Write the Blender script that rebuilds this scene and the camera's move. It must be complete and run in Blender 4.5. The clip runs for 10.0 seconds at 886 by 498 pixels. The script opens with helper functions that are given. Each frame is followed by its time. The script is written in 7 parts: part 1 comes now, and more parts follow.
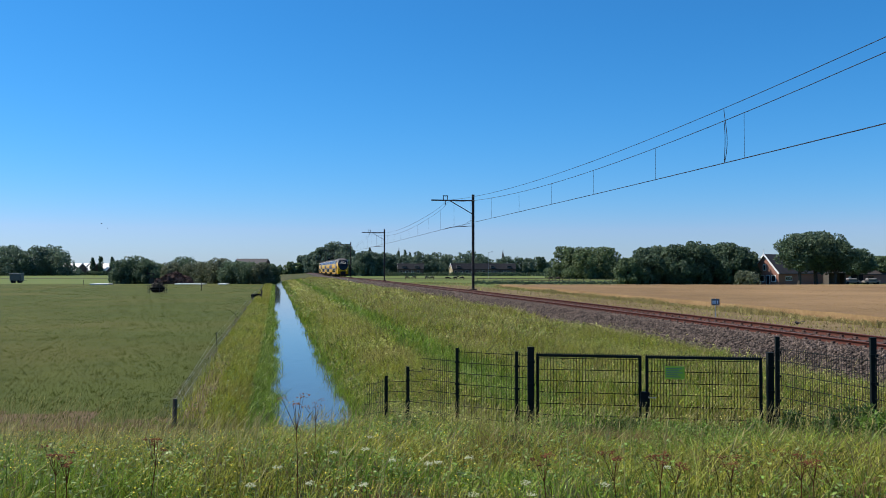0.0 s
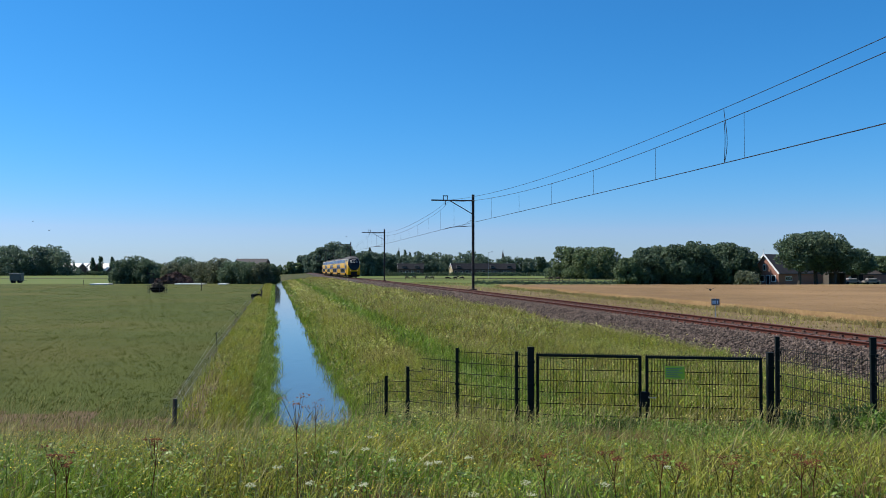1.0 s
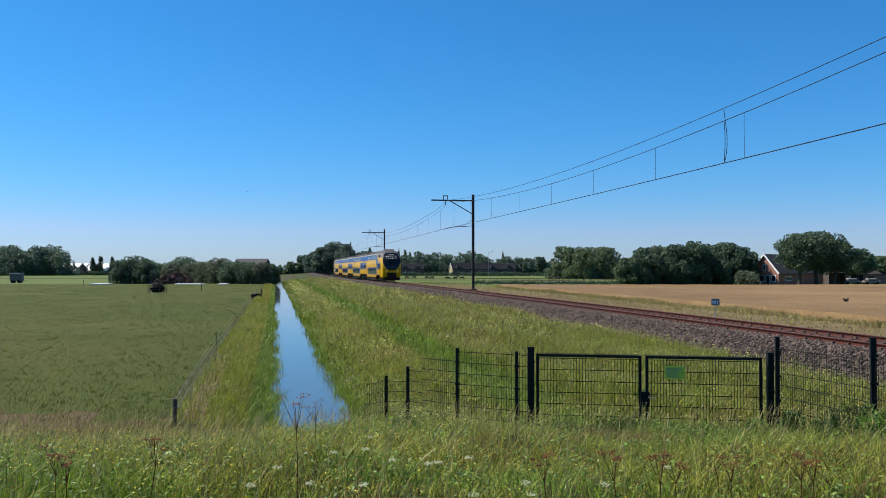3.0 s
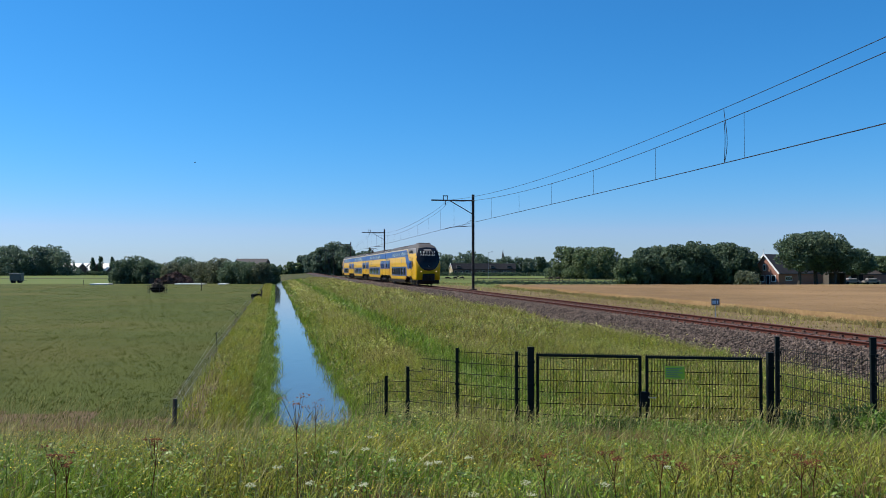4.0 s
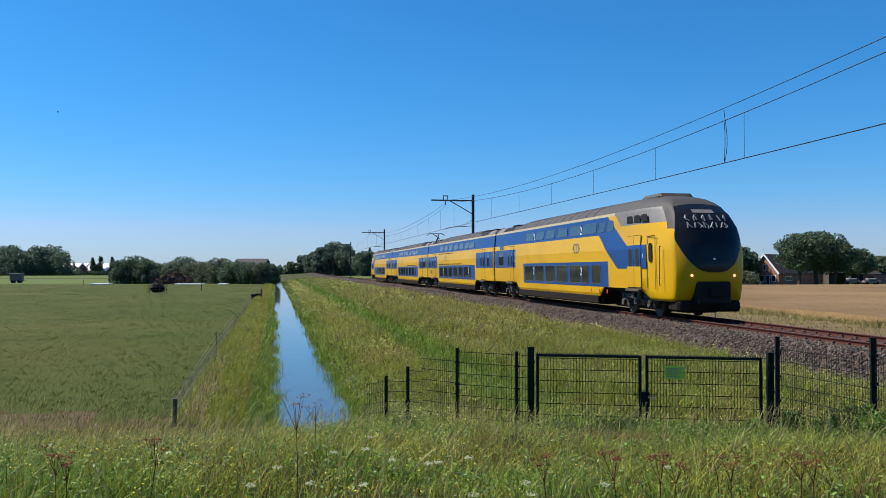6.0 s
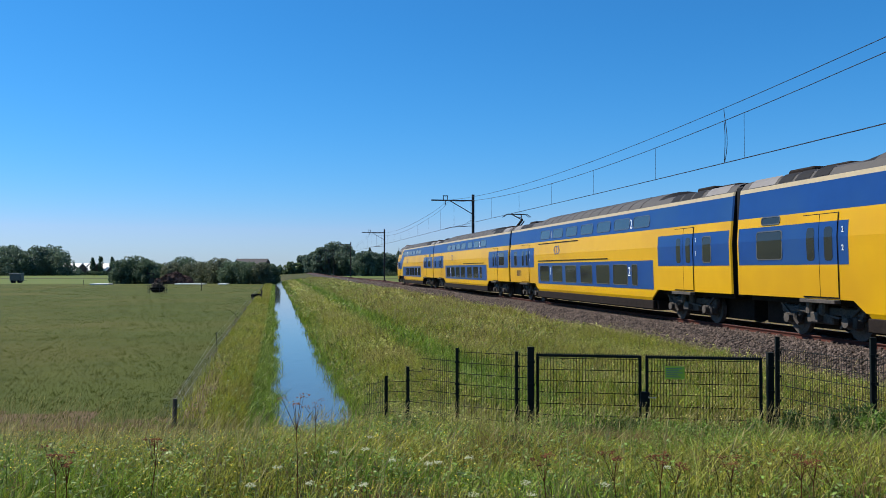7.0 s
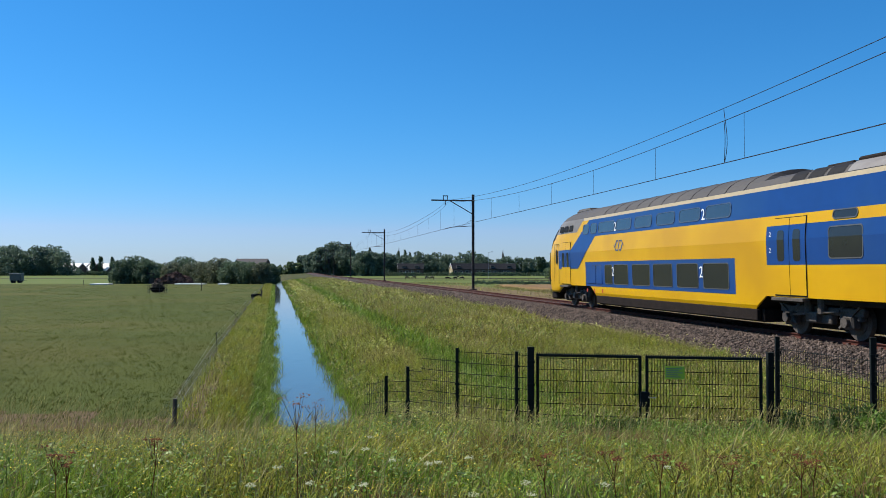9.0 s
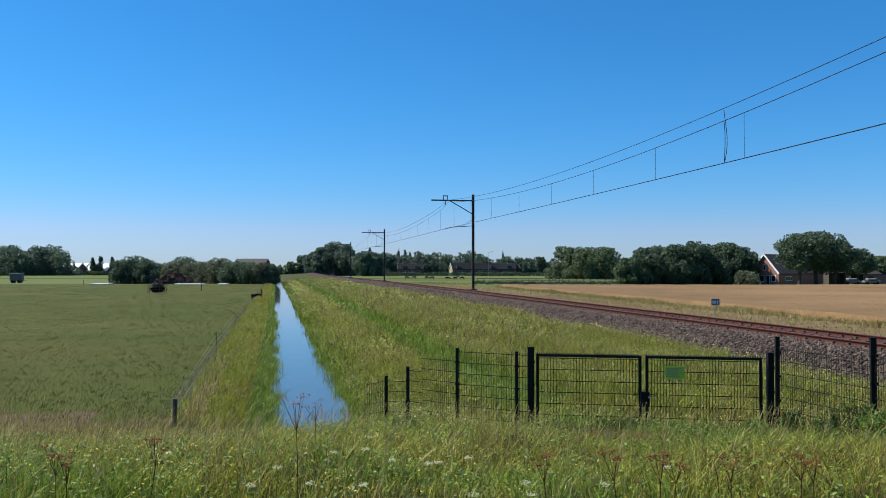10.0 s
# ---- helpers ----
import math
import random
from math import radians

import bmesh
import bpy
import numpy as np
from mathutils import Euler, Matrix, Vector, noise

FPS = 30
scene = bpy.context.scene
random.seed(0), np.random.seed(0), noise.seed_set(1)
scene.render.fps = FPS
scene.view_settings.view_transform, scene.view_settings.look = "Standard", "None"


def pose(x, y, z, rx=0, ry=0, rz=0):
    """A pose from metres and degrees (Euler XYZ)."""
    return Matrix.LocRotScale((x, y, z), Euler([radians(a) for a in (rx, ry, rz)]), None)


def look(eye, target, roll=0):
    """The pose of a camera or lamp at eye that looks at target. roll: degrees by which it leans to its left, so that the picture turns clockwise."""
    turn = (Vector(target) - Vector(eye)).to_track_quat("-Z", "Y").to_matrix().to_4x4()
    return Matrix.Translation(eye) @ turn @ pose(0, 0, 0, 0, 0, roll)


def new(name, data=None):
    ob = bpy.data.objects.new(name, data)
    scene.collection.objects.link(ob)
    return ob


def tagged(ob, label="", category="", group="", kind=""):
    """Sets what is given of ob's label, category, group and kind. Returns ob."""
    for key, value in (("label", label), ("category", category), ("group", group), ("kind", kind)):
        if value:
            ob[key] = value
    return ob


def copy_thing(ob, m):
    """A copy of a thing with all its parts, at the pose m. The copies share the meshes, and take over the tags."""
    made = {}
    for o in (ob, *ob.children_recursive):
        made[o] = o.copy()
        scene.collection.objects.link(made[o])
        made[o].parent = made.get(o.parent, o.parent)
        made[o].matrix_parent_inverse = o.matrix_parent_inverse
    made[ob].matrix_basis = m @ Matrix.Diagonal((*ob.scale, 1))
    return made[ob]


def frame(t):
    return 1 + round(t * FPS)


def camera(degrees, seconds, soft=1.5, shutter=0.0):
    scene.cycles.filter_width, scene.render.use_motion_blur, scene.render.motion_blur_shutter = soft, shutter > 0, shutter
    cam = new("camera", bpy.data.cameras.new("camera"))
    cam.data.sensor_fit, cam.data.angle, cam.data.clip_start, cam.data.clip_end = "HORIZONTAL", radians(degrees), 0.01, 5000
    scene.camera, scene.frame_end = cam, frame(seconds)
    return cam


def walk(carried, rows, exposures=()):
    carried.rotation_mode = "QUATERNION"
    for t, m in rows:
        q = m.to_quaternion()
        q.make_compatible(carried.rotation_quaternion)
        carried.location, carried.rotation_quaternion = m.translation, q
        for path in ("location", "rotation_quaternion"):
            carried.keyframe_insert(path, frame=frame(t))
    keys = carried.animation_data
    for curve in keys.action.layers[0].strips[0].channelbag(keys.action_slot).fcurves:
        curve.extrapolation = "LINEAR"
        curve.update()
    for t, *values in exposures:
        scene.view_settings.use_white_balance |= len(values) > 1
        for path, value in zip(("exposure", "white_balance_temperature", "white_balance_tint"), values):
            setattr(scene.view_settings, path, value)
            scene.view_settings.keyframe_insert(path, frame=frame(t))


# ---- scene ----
# ---------------------------------------------------------------- camera
cam = camera(55.19, 10.0, soft=0.6)
EYE = 1.754
STAND = pose(0, 0, EYE, 91.397, 0, 0)
walk(cam, [(0.0, STAND), (10.0, STAND)])

# ---------------------------------------------------------------- sky, sun, exposure
SUN_FROM = Vector((-0.78, 0.24, 1.0)).normalized()
world = bpy.data.worlds.new("world")
scene.world = world
world.use_nodes = True
wn = world.node_tree.nodes
sky = wn.new("ShaderNodeTexSky")
sky.sky_type = "NISHITA"
sky.sun_disc = False
sky.sun_elevation = math.asin(SUN_FROM.z)
sky.sun_rotation = math.atan2(SUN_FROM.x, SUN_FROM.y)
sky.air_density, sky.dust_density, sky.ozone_density = 1.0, 0.2, 1.5
# clear-air grading: deep blue aloft, paler where the sky itself turns pale
parts = wn.new("ShaderNodeSeparateColor")
pale = wn.new("ShaderNodeMath")
pale.operation = "DIVIDE"
amount = wn.new("ShaderNodeMapRange")
amount.inputs[1].default_value, amount.inputs[2].default_value = 0.40, 1.0
tone = wn.new("ShaderNodeMixRGB")
tone.inputs[1].default_value, tone.inputs[2].default_value = (0.156, 0.580, 0.950, 1), (0.395, 0.550, 0.93, 1)
clear = wn.new("ShaderNodeMixRGB")
clear.blend_type, clear.inputs[0].default_value = "MULTIPLY", 1.0
wn["Background"].inputs["Strength"].default_value = 0.10
wl = world.node_tree.links.new
wl(sky.outputs[0], parts.inputs[0])
wl(parts.outputs[0], pale.inputs[0])
wl(parts.outputs[2], pale.inputs[1])
wl(pale.outputs[0], amount.inputs[0])
wl(amount.outputs[0], tone.inputs[0])
wl(sky.outputs[0], clear.inputs[1])
wl(tone.outputs[0], clear.inputs[2])
wl(clear.outputs[0], wn["Background"].inputs["Color"])
sun = new("sun", bpy.data.lights.new("sun", "SUN"))
sun.data.energy, sun.data.angle, sun.data.color = 5.0, radians(0.53), (1.0, 0.95, 0.86)
sun.matrix_world = look(SUN_FROM * 100, (0, 0, 0))
scene.view_settings.exposure = 0.55


# ---------------------------------------------------------------- plan
def clamp(v, a=0.0, b=1.0):
    return np.minimum(np.maximum(v, a), b)


def smooth(a, b, v):
    t = clamp((v - a) / (b - a))
    return t * t * (3 - 2 * t)


A0, B0, C0, D0 = 14.597, -0.16835, -0.00014423, 2.57e-7
FAR = 340.0


def track_x(y):
    """The track's centre line in plan; straight on both ends."""
    y = np.asarray(y, float)
    m = clamp(y, 0.0, FAR)
    x = A0 + B0 * m + C0 * m**2 + D0 * m**3
    return x + np.minimum(y, 0.0) * B0 + np.maximum(y - FAR, 0.0) * track_slope(FAR)


def track_slope(y):
    m = clamp(np.asarray(y, float), 0.0, FAR)
    return B0 + 2 * C0 * m + 3 * D0 * m**2


def ditch_x(y):
    return 1.0 - 0.198 * np.asarray(y, float)


_ys = np.linspace(-320, 900, 6000)
_xs = track_x(_ys)
_s = np.concatenate([[0], np.cumsum(np.hypot(np.diff(_xs), np.diff(_ys)))])
_s -= np.interp(3.0, _ys, _s)


def on_track(s, off=0.0):
    """Place (x, y) at the length s along the track and off metres to its left seen along +y, and the tangent."""
    y = np.interp(s, _s, _ys)
    k = track_slope(y)
    n = np.sqrt(1 + k * k)
    return track_x(y) - off / n, y + off * k / n, k / n, 1 / n


def track_at(y, off=0.0):
    return on_track(np.interp(y, _ys, _s), off)


FIELD, WATER = -1.70, -2.20


def bank_z(x, y):
    return 0.13 - (0.14 + 0.032 * smooth(-0.8, -3.6, np.asarray(x, float))) * np.maximum(y - 6.0, 0.0)


def ground_z(x, y):
    """Height of the ground."""
    x, y = np.asarray(x, float), np.asarray(y, float)
    dc = x - ditch_x(y)
    k = track_slope(y)
    dt = (x - track_x(y)) / np.sqrt(1 + k * k)
    wide = track_x(y) - 3.6 - (ditch_x(y) + 2.3)
    f = clamp((dc - 2.3) / np.maximum(wide, 1.0))
    right = -1.62 + 0.95 * f**0.9
    z = np.where(dc < 2.3, FIELD + 0.08 * smooth(0.5, 2.3, dc), right)
    ditch = np.interp(np.abs(dc), [0, 0.7, 1.1, 2.2, 2.6], [-2.75, -2.6, -2.25, FIELD + 0.02, 9.0])
    z = np.minimum(z, ditch)
    far_side = np.interp(dt, [0, 3.0, 4.5, 8.5, 14.0], [-0.55, -0.62, -0.75, -1.55, FIELD])
    z = np.where(dt > -3.6, np.where(dt > 0, far_side, -0.62), z)
    z = np.maximum(z, np.where(dt < -3.0, bank_z(x, y), np.minimum(bank_z(x, y), -0.55)))
    return z


# ---------------------------------------------------------------- materials
def material(name, base, second=None, scale=8.0, fine=60.0, rough=0.7, metal=0.0, bump=0.0, spec=0.5, third=None, big=0.4,
             island=0.0, objects=0.0, through_light=0.0, coat=0.0, dist=0.02):
    """Two tones mixed by noise at two scales, with bump."""
    mat = bpy.data.materials.new(name)
    mat.use_nodes = True
    nt = mat.node_tree
    n, link = nt.nodes, nt.links.new
    out, bsdf = n["Material Output"], n["Principled BSDF"]
    bsdf.inputs["Roughness"].default_value = rough
    bsdf.inputs["Metallic"].default_value = metal
    bsdf.inputs["Specular IOR Level"].default_value = spec
    bsdf.inputs["Coat Weight"].default_value = coat
    co = n.new("ShaderNodeTexCoord")
    second = second or tuple(c * 0.75 for c in base)
    n1 = n.new("ShaderNodeTexNoise")
    n1.inputs["Scale"].default_value, n1.inputs["Detail"].default_value = fine, 5
    n2 = n.new("ShaderNodeTexNoise")
    n2.inputs["Scale"].default_value, n2.inputs["Detail"].default_value = scale, 4
    for t in (n1, n2):
        link(co.outputs["Object"], t.inputs["Vector"])
    mix = n.new("ShaderNodeMixRGB")
    mix.inputs[1].default_value, mix.inputs[2].default_value = (*base, 1), (*second, 1)
    ramp = n.new("ShaderNodeMapRange")
    ramp.inputs[1].default_value, ramp.inputs[2].default_value = 0.35, 0.65
    add = n.new("ShaderNodeMath")
    add.operation = "MULTIPLY_ADD"
    add.inputs[1].default_value = 0.5
    half = n.new("ShaderNodeMath")
    half.operation = "MULTIPLY"
    half.inputs[1].default_value = 0.5
    link(n2.outputs[0], half.inputs[0])
    link(n1.outputs[0], add.inputs[0])
    link(half.outputs[0], add.inputs[2])
    link(add.outputs[0], ramp.inputs[0])
    link(ramp.outputs[0], mix.inputs[0])
    colour = mix.outputs[0]
    if third:
        n3 = n.new("ShaderNodeTexNoise")
        n3.inputs["Scale"].default_value, n3.inputs["Detail"].default_value = big, 3
        link(co.outputs["Object"], n3.inputs["Vector"])
        r3 = n.new("ShaderNodeMapRange")
        r3.inputs[1].default_value, r3.inputs[2].default_value = 0.45, 0.68
        link(n3.outputs[0], r3.inputs[0])
        m3 = n.new("ShaderNodeMixRGB")
        m3.inputs[2].default_value = (*third, 1)
        link(r3.outputs[0], m3.inputs[0])
        link(colour, m3.inputs[1])
        colour = m3.outputs[0]
    if island or objects:
        if island:
            g = n.new("ShaderNodeNewGeometry")
            value = g.outputs["Random Per Island"]
        else:
            g = n.new("ShaderNodeObjectInfo")
            value = g.outputs["Random"]
        amount = island or objects
        r = n.new("ShaderNodeMapRange")
        r.inputs[3].default_value, r.inputs[4].default_value = 1 - amount, 1 + amount
        link(value, r.inputs[0])
        hsv = n.new("ShaderNodeHueSaturation")
        link(colour, hsv.inputs["Color"])
        link(r.outputs[0], hsv.inputs["Value"])
        colour = hsv.outputs[0]
    link(colour, bsdf.inputs["Base Color"])
    if bump:
        b = n.new("ShaderNodeBump")
        b.inputs["Strength"].default_value, b.inputs["Distance"].default_value = bump, dist
        link(n1.outputs[0], b.inputs["Height"])
        link(b.outputs[0], bsdf.inputs["Normal"])
    if through_light:
        tr = n.new("ShaderNodeBsdfTranslucent")
        link(colour, tr.inputs["Color"])
        ms = n.new("ShaderNodeMixShader")
        ms.inputs[0].default_value = through_light
        link(bsdf.outputs[0], ms.inputs[1])
        link(tr.outputs[0], ms.inputs[2])
        link(ms.outputs[0], out.inputs["Surface"])
    return mat


M_GRASS_GROUND = material("meadow_soil", (0.035, 0.050, 0.012), (0.055, 0.058, 0.018), 0.35, 9.0, 0.9, bump=0.6, third=(0.075, 0.062, 0.03), big=0.15, dist=0.05, spec=0.1)
M_PASTURE = material("pasture", (0.066, 0.078, 0.015), (0.044, 0.057, 0.011), 0.5, 5.0, 0.95, bump=0.6, third=(0.080, 0.079, 0.020), big=0.07, dist=0.04, spec=0.1)
M_MEADOW = material("far_meadow", (0.085, 0.118, 0.026), (0.110, 0.128, 0.036), 0.05, 0.6, 0.9, spec=0.1)
M_DRY = material("dry_verge", (0.17, 0.118, 0.062), (0.115, 0.088, 0.040), 0.6, 7.0, 0.9, bump=0.5, spec=0.1)
M_WHEAT = material("ripe_wheat", (0.200, 0.128, 0.060), (0.120, 0.074, 0.034), 0.25, 3.5, 0.85, bump=0.7, third=(0.235, 0.148, 0.072), big=0.03, dist=0.08, spec=0.1)
M_HEAP = material("heap_litter", (0.125, 0.080, 0.068), (0.075, 0.050, 0.042), 0.8, 5.0, 0.95, island=0.5, spec=0.05)
M_SOIL = material("bare_soil", (0.125, 0.084, 0.050), (0.085, 0.060, 0.034), 1.5, 14.0, 0.95, bump=0.6, spec=0.1)
M_BALLAST = material("ballast_stone", (0.114, 0.086, 0.071), (0.046, 0.034, 0.029), 3.0, 22.0, 0.85, bump=0.9, island=0.7, dist=0.03, spec=0.15)
M_RUST_STONE = material("rust_stained_stone", (0.095, 0.050, 0.038), (0.045, 0.026, 0.021), 3.0, 22.0, 0.9, bump=0.9, island=0.6, dist=0.03, spec=0.1)
M_BED = material("ballast_bed", (0.075, 0.06, 0.052), (0.035, 0.028, 0.025), 9.0, 18.0, 0.9, bump=1.0, dist=0.06, spec=0.1)
M_RAIL = material("rusty_rail", (0.090, 0.028, 0.018), (0.052, 0.017, 0.012), 2.0, 30.0, 0.8, bump=0.2, spec=0.15)
M_RAIL_TOP = material("rail_head", (0.13, 0.075, 0.062), (0.08, 0.045, 0.038), 1.0, 30.0, 0.6, 0.3)
M_SLEEPER = material("sleeper_concrete", (0.085, 0.048, 0.036), (0.05, 0.028, 0.022), 3.0, 30.0, 0.85, bump=0.3, objects=0.2)
M_STEEL = material("mast_steel", (0.060, 0.046, 0.040), (0.035, 0.027, 0.025), 2.0, 25.0, 0.65, 0.3, bump=0.2)
M_WIRE = material("wire_copper", (0.035, 0.035, 0.04), (0.02, 0.02, 0.024), 2.0, 20.0, 0.5, 0.4)
M_FENCE = material("fence_coating", (0.006, 0.009, 0.008), (0.010, 0.013, 0.012), 4.0, 50.0, 0.65, bump=0.05, spec=0.15)
M_WOOD = material("weathered_wood", (0.09, 0.075, 0.06), (0.045, 0.036, 0.03), 4.0, 40.0, 0.85, bump=0.4)
M_YELLOW = material("yellow_paint", (0.55, 0.306, 0.001), (0.52, 0.286, 0.001), 0.7, 3.0, 0.36, spec=0.25, third=(0.45, 0.238, 0.004), big=0.3)
M_BLUE = material("blue_paint", (0.008, 0.047, 0.190), (0.007, 0.041, 0.168), 0.7, 3.0, 0.36, spec=0.3, third=(0.014, 0.056, 0.175), big=0.3)
M_CREAM = material("pale_line", (0.42, 0.34, 0.21), (0.36, 0.29, 0.18), 1.0, 6.0, 0.5)
M_ROOF_GREY = material("roof_grey", (0.055, 0.047, 0.041), (0.038, 0.033, 0.030), 0.8, 6.0, 0.7, bump=0.1, third=(0.040, 0.035, 0.032), big=0.5)
M_ROOF_LIGHT = material("roof_side_grey", (0.18, 0.165, 0.15), (0.14, 0.125, 0.115), 0.8, 6.0, 0.55)
M_BLACK = material("black_rubber", (0.010, 0.010, 0.011), (0.016, 0.014, 0.013), 4.0, 30.0, 0.65, spec=0.15)
M_UNDER = material("underframe", (0.013, 0.010, 0.009), (0.026, 0.019, 0.015), 2.0, 14.0, 0.8, bump=0.2, spec=0.08)
M_BOGIE = material("bogie_dust", (0.088, 0.071, 0.058), (0.030, 0.024, 0.020), 3.0, 22.0, 0.8, 0.0, bump=0.2)
M_GLASS = material("dark_window", (0.018, 0.021, 0.022), (0.024, 0.026, 0.026), 0.5, 2.0, 0.06, spec=0.4)
# upper panes: glossier, with reflected sky blue also put into the base colour
M_GLASS_UP = material("sky_tint_window", (0.020, 0.030, 0.045), (0.028, 0.038, 0.052), 0.5, 2.0, 0.08, spec=1.0)
M_SEAL_BLUE = material("blue_seal", (0.060, 0.085, 0.130), (0.045, 0.065, 0.105), 3.0, 20.0, 0.5)
M_NUMBER = material("number_brown", (0.060, 0.030, 0.012), (0.05, 0.024, 0.010), 3.0, 20.0, 0.6)
M_SCREEN = material("windscreen", (0.008, 0.009, 0.011), (0.012, 0.013, 0.015), 0.6, 3.0, 0.2, spec=0.25)
M_SEAL = material("window_seal", (0.085, 0.085, 0.085), (0.06, 0.06, 0.06), 3.0, 20.0, 0.5)
M_WHITE = material("white_mark", (0.78, 0.79, 0.80), (0.72, 0.73, 0.74), 2.0, 15.0, 0.5)
M_RED = material("red_mark", (0.42, 0.05, 0.02), (0.36, 0.05, 0.03), 2.0, 15.0, 0.5)
# darkened copy of the house brick; on the terraces it carries wall shade
M_DARK_SHADE_BRICK = material("dark_shade_brick", (0.110, 0.075, 0.062), (0.075, 0.052, 0.045), 2.0, 9.0, 0.85, bump=0.3)
M_BRICK = material("house_brick", (0.31, 0.150, 0.110), (0.24, 0.110, 0.080), 2.0, 9.0, 0.85, bump=0.3)
M_TILE_ROOF = material("roof_tile", (0.050, 0.040, 0.038), (0.030, 0.026, 0.026), 1.0, 7.0, 0.75, bump=0.4, objects=0.2)
M_SLATE = material("dark_slate", (0.022, 0.023, 0.027), (0.015, 0.016, 0.019), 1.0, 7.0, 0.85, bump=0.3, spec=0.1)
M_BARK = material("bark", (0.075, 0.058, 0.042), (0.04, 0.032, 0.025), 2.0, 14.0, 0.9, bump=0.6)
M_SIGN_GREEN = material("green_sign", (0.60, 0.70, 0.05), (0.52, 0.62, 0.05), 3.0, 20.0, 0.5)
M_SIGN_BLUE = material("sign_blue", (0.12, 0.13, 0.15), (0.10, 0.105, 0.12), 3.0, 20.0, 0.5)
M_GALV = material("galvanised", (0.34, 0.35, 0.35), (0.26, 0.27, 0.27), 3.0, 25.0, 0.45, 0.6)
M_HORSE = material("dark_hair", (0.022, 0.015, 0.011), (0.035, 0.022, 0.015), 2.0, 15.0, 0.7)
M_CONCRETE = material("pale_concrete", (0.66, 0.64, 0.60), (0.55, 0.53, 0.50), 1.0, 9.0, 0.85, bump=0.2)


def leaf_material(name, a, b, amount=0.35):
    return material(name, a, b, 0.3, 2.0, 0.6, island=amount, through_light=0.40, spec=0.3)


# the blue shift in this green is distance haze put into the colour
M_LEAF = leaf_material("leaf_dark", (0.098, 0.146, 0.082), (0.074, 0.112, 0.066), 0.28)
M_LEAF_LIGHT = leaf_material("leaf_light", (0.116, 0.160, 0.074), (0.092, 0.130, 0.060))
# far belts: paler and bluer again, haze painted into the leaf colour
M_LEAF_HAZED = leaf_material("leaf_hazed", (0.118, 0.168, 0.112), (0.092, 0.134, 0.090), 0.25)
M_LEAF_GREY = leaf_material("leaf_grey", (0.125, 0.142, 0.085), (0.095, 0.115, 0.066))
M_BLADE = material("grass_blade", (0.220, 0.246, 0.022), (0.270, 0.268, 0.034), 0.5, 2.5, 0.55, third=(0.30, 0.265, 0.060), big=0.22, island=0.85, through_light=0.28, spec=0.25)
M_BLADE_LUSH = material("lush_blade", (0.128, 0.218, 0.018), (0.180, 0.255, 0.026), 0.5, 2.5, 0.5, island=0.7, through_light=0.28, spec=0.25)
M_STRAW = material("dry_stalk", (0.33, 0.29, 0.125), (0.26, 0.215, 0.082), 0.6, 3.0, 0.65, island=0.5, through_light=0.3, spec=0.2)
M_SEED = material("brown_seed", (0.110, 0.042, 0.018), (0.070, 0.030, 0.014), 2.0, 12.0, 0.9, island=0.3, spec=0.05)
M_UMBEL = material("white_flower", (0.38, 0.40, 0.25), (0.30, 0.32, 0.17), 5.0, 30.0, 0.7, through_light=0.2)
M_YELLOW_FLOWER = material("yellow_flower", (0.70, 0.52, 0.03), (0.60, 0.45, 0.03), 5.0, 30.0, 0.7, through_light=0.2)

# water: dark, smooth, faintly rippled
M_WATER = bpy.data.materials.new("ditch_water")
M_WATER.use_nodes = True
_n, _l = M_WATER.node_tree.nodes, M_WATER.node_tree.links.new
_b = _n["Principled BSDF"]
_b.inputs["Base Color"].default_value = (0.066, 0.078, 0.070, 1)
_b.inputs["Roughness"].default_value = 0.04
_b.inputs["IOR"].default_value = 1.33
_b.inputs["Specular IOR Level"].default_value = 0.5
_c = _n.new("ShaderNodeTexCoord")
_w = _n.new("ShaderNodeTexNoise")
_w.inputs["Scale"].default_value, _w.inputs["Detail"].default_value = 1.0, 4
_stretch = _n.new("ShaderNodeMapping")
_stretch.inputs["Scale"].default_value = (2.2, 0.9, 1.0)
_l(_c.outputs["Object"], _stretch.inputs["Vector"])
_l(_stretch.outputs[0], _w.inputs["Vector"])
_u = _n.new("ShaderNodeBump")
_u.inputs["Distance"].default_value = 0.03
_p = _n.new("ShaderNodeTexNoise")
_p.inputs["Scale"].default_value = 0.14
_l(_c.outputs["Object"], _p.inputs["Vector"])
_r = _n.new("ShaderNodeMapRange")
_r.inputs[1].default_value, _r.inputs[2].default_value, _r.inputs[3].default_value, _r.inputs[4].default_value = 0.45, 0.65, 0.06, 0.30
_l(_p.outputs[0], _r.inputs[0])
_l(_r.outputs[0], _u.inputs["Strength"])
_l(_w.outputs[0], _u.inputs["Height"])
_l(_u.outputs[0], _b.inputs["Normal"])


def glow(name, colour, strength):
    mat = bpy.data.materials.new(name)
    mat.use_nodes = True
    b = mat.node_tree.nodes["Principled BSDF"]
    b.inputs["Base Color"].default_value = (*colour, 1)
    b.inputs["Emission Color"].default_value = (*colour, 1)
    b.inputs["Emission Strength"].default_value = strength
    return mat


M_LAMP = glow("headlamp_glow", (1.0, 0.62, 0.28), 0.7)


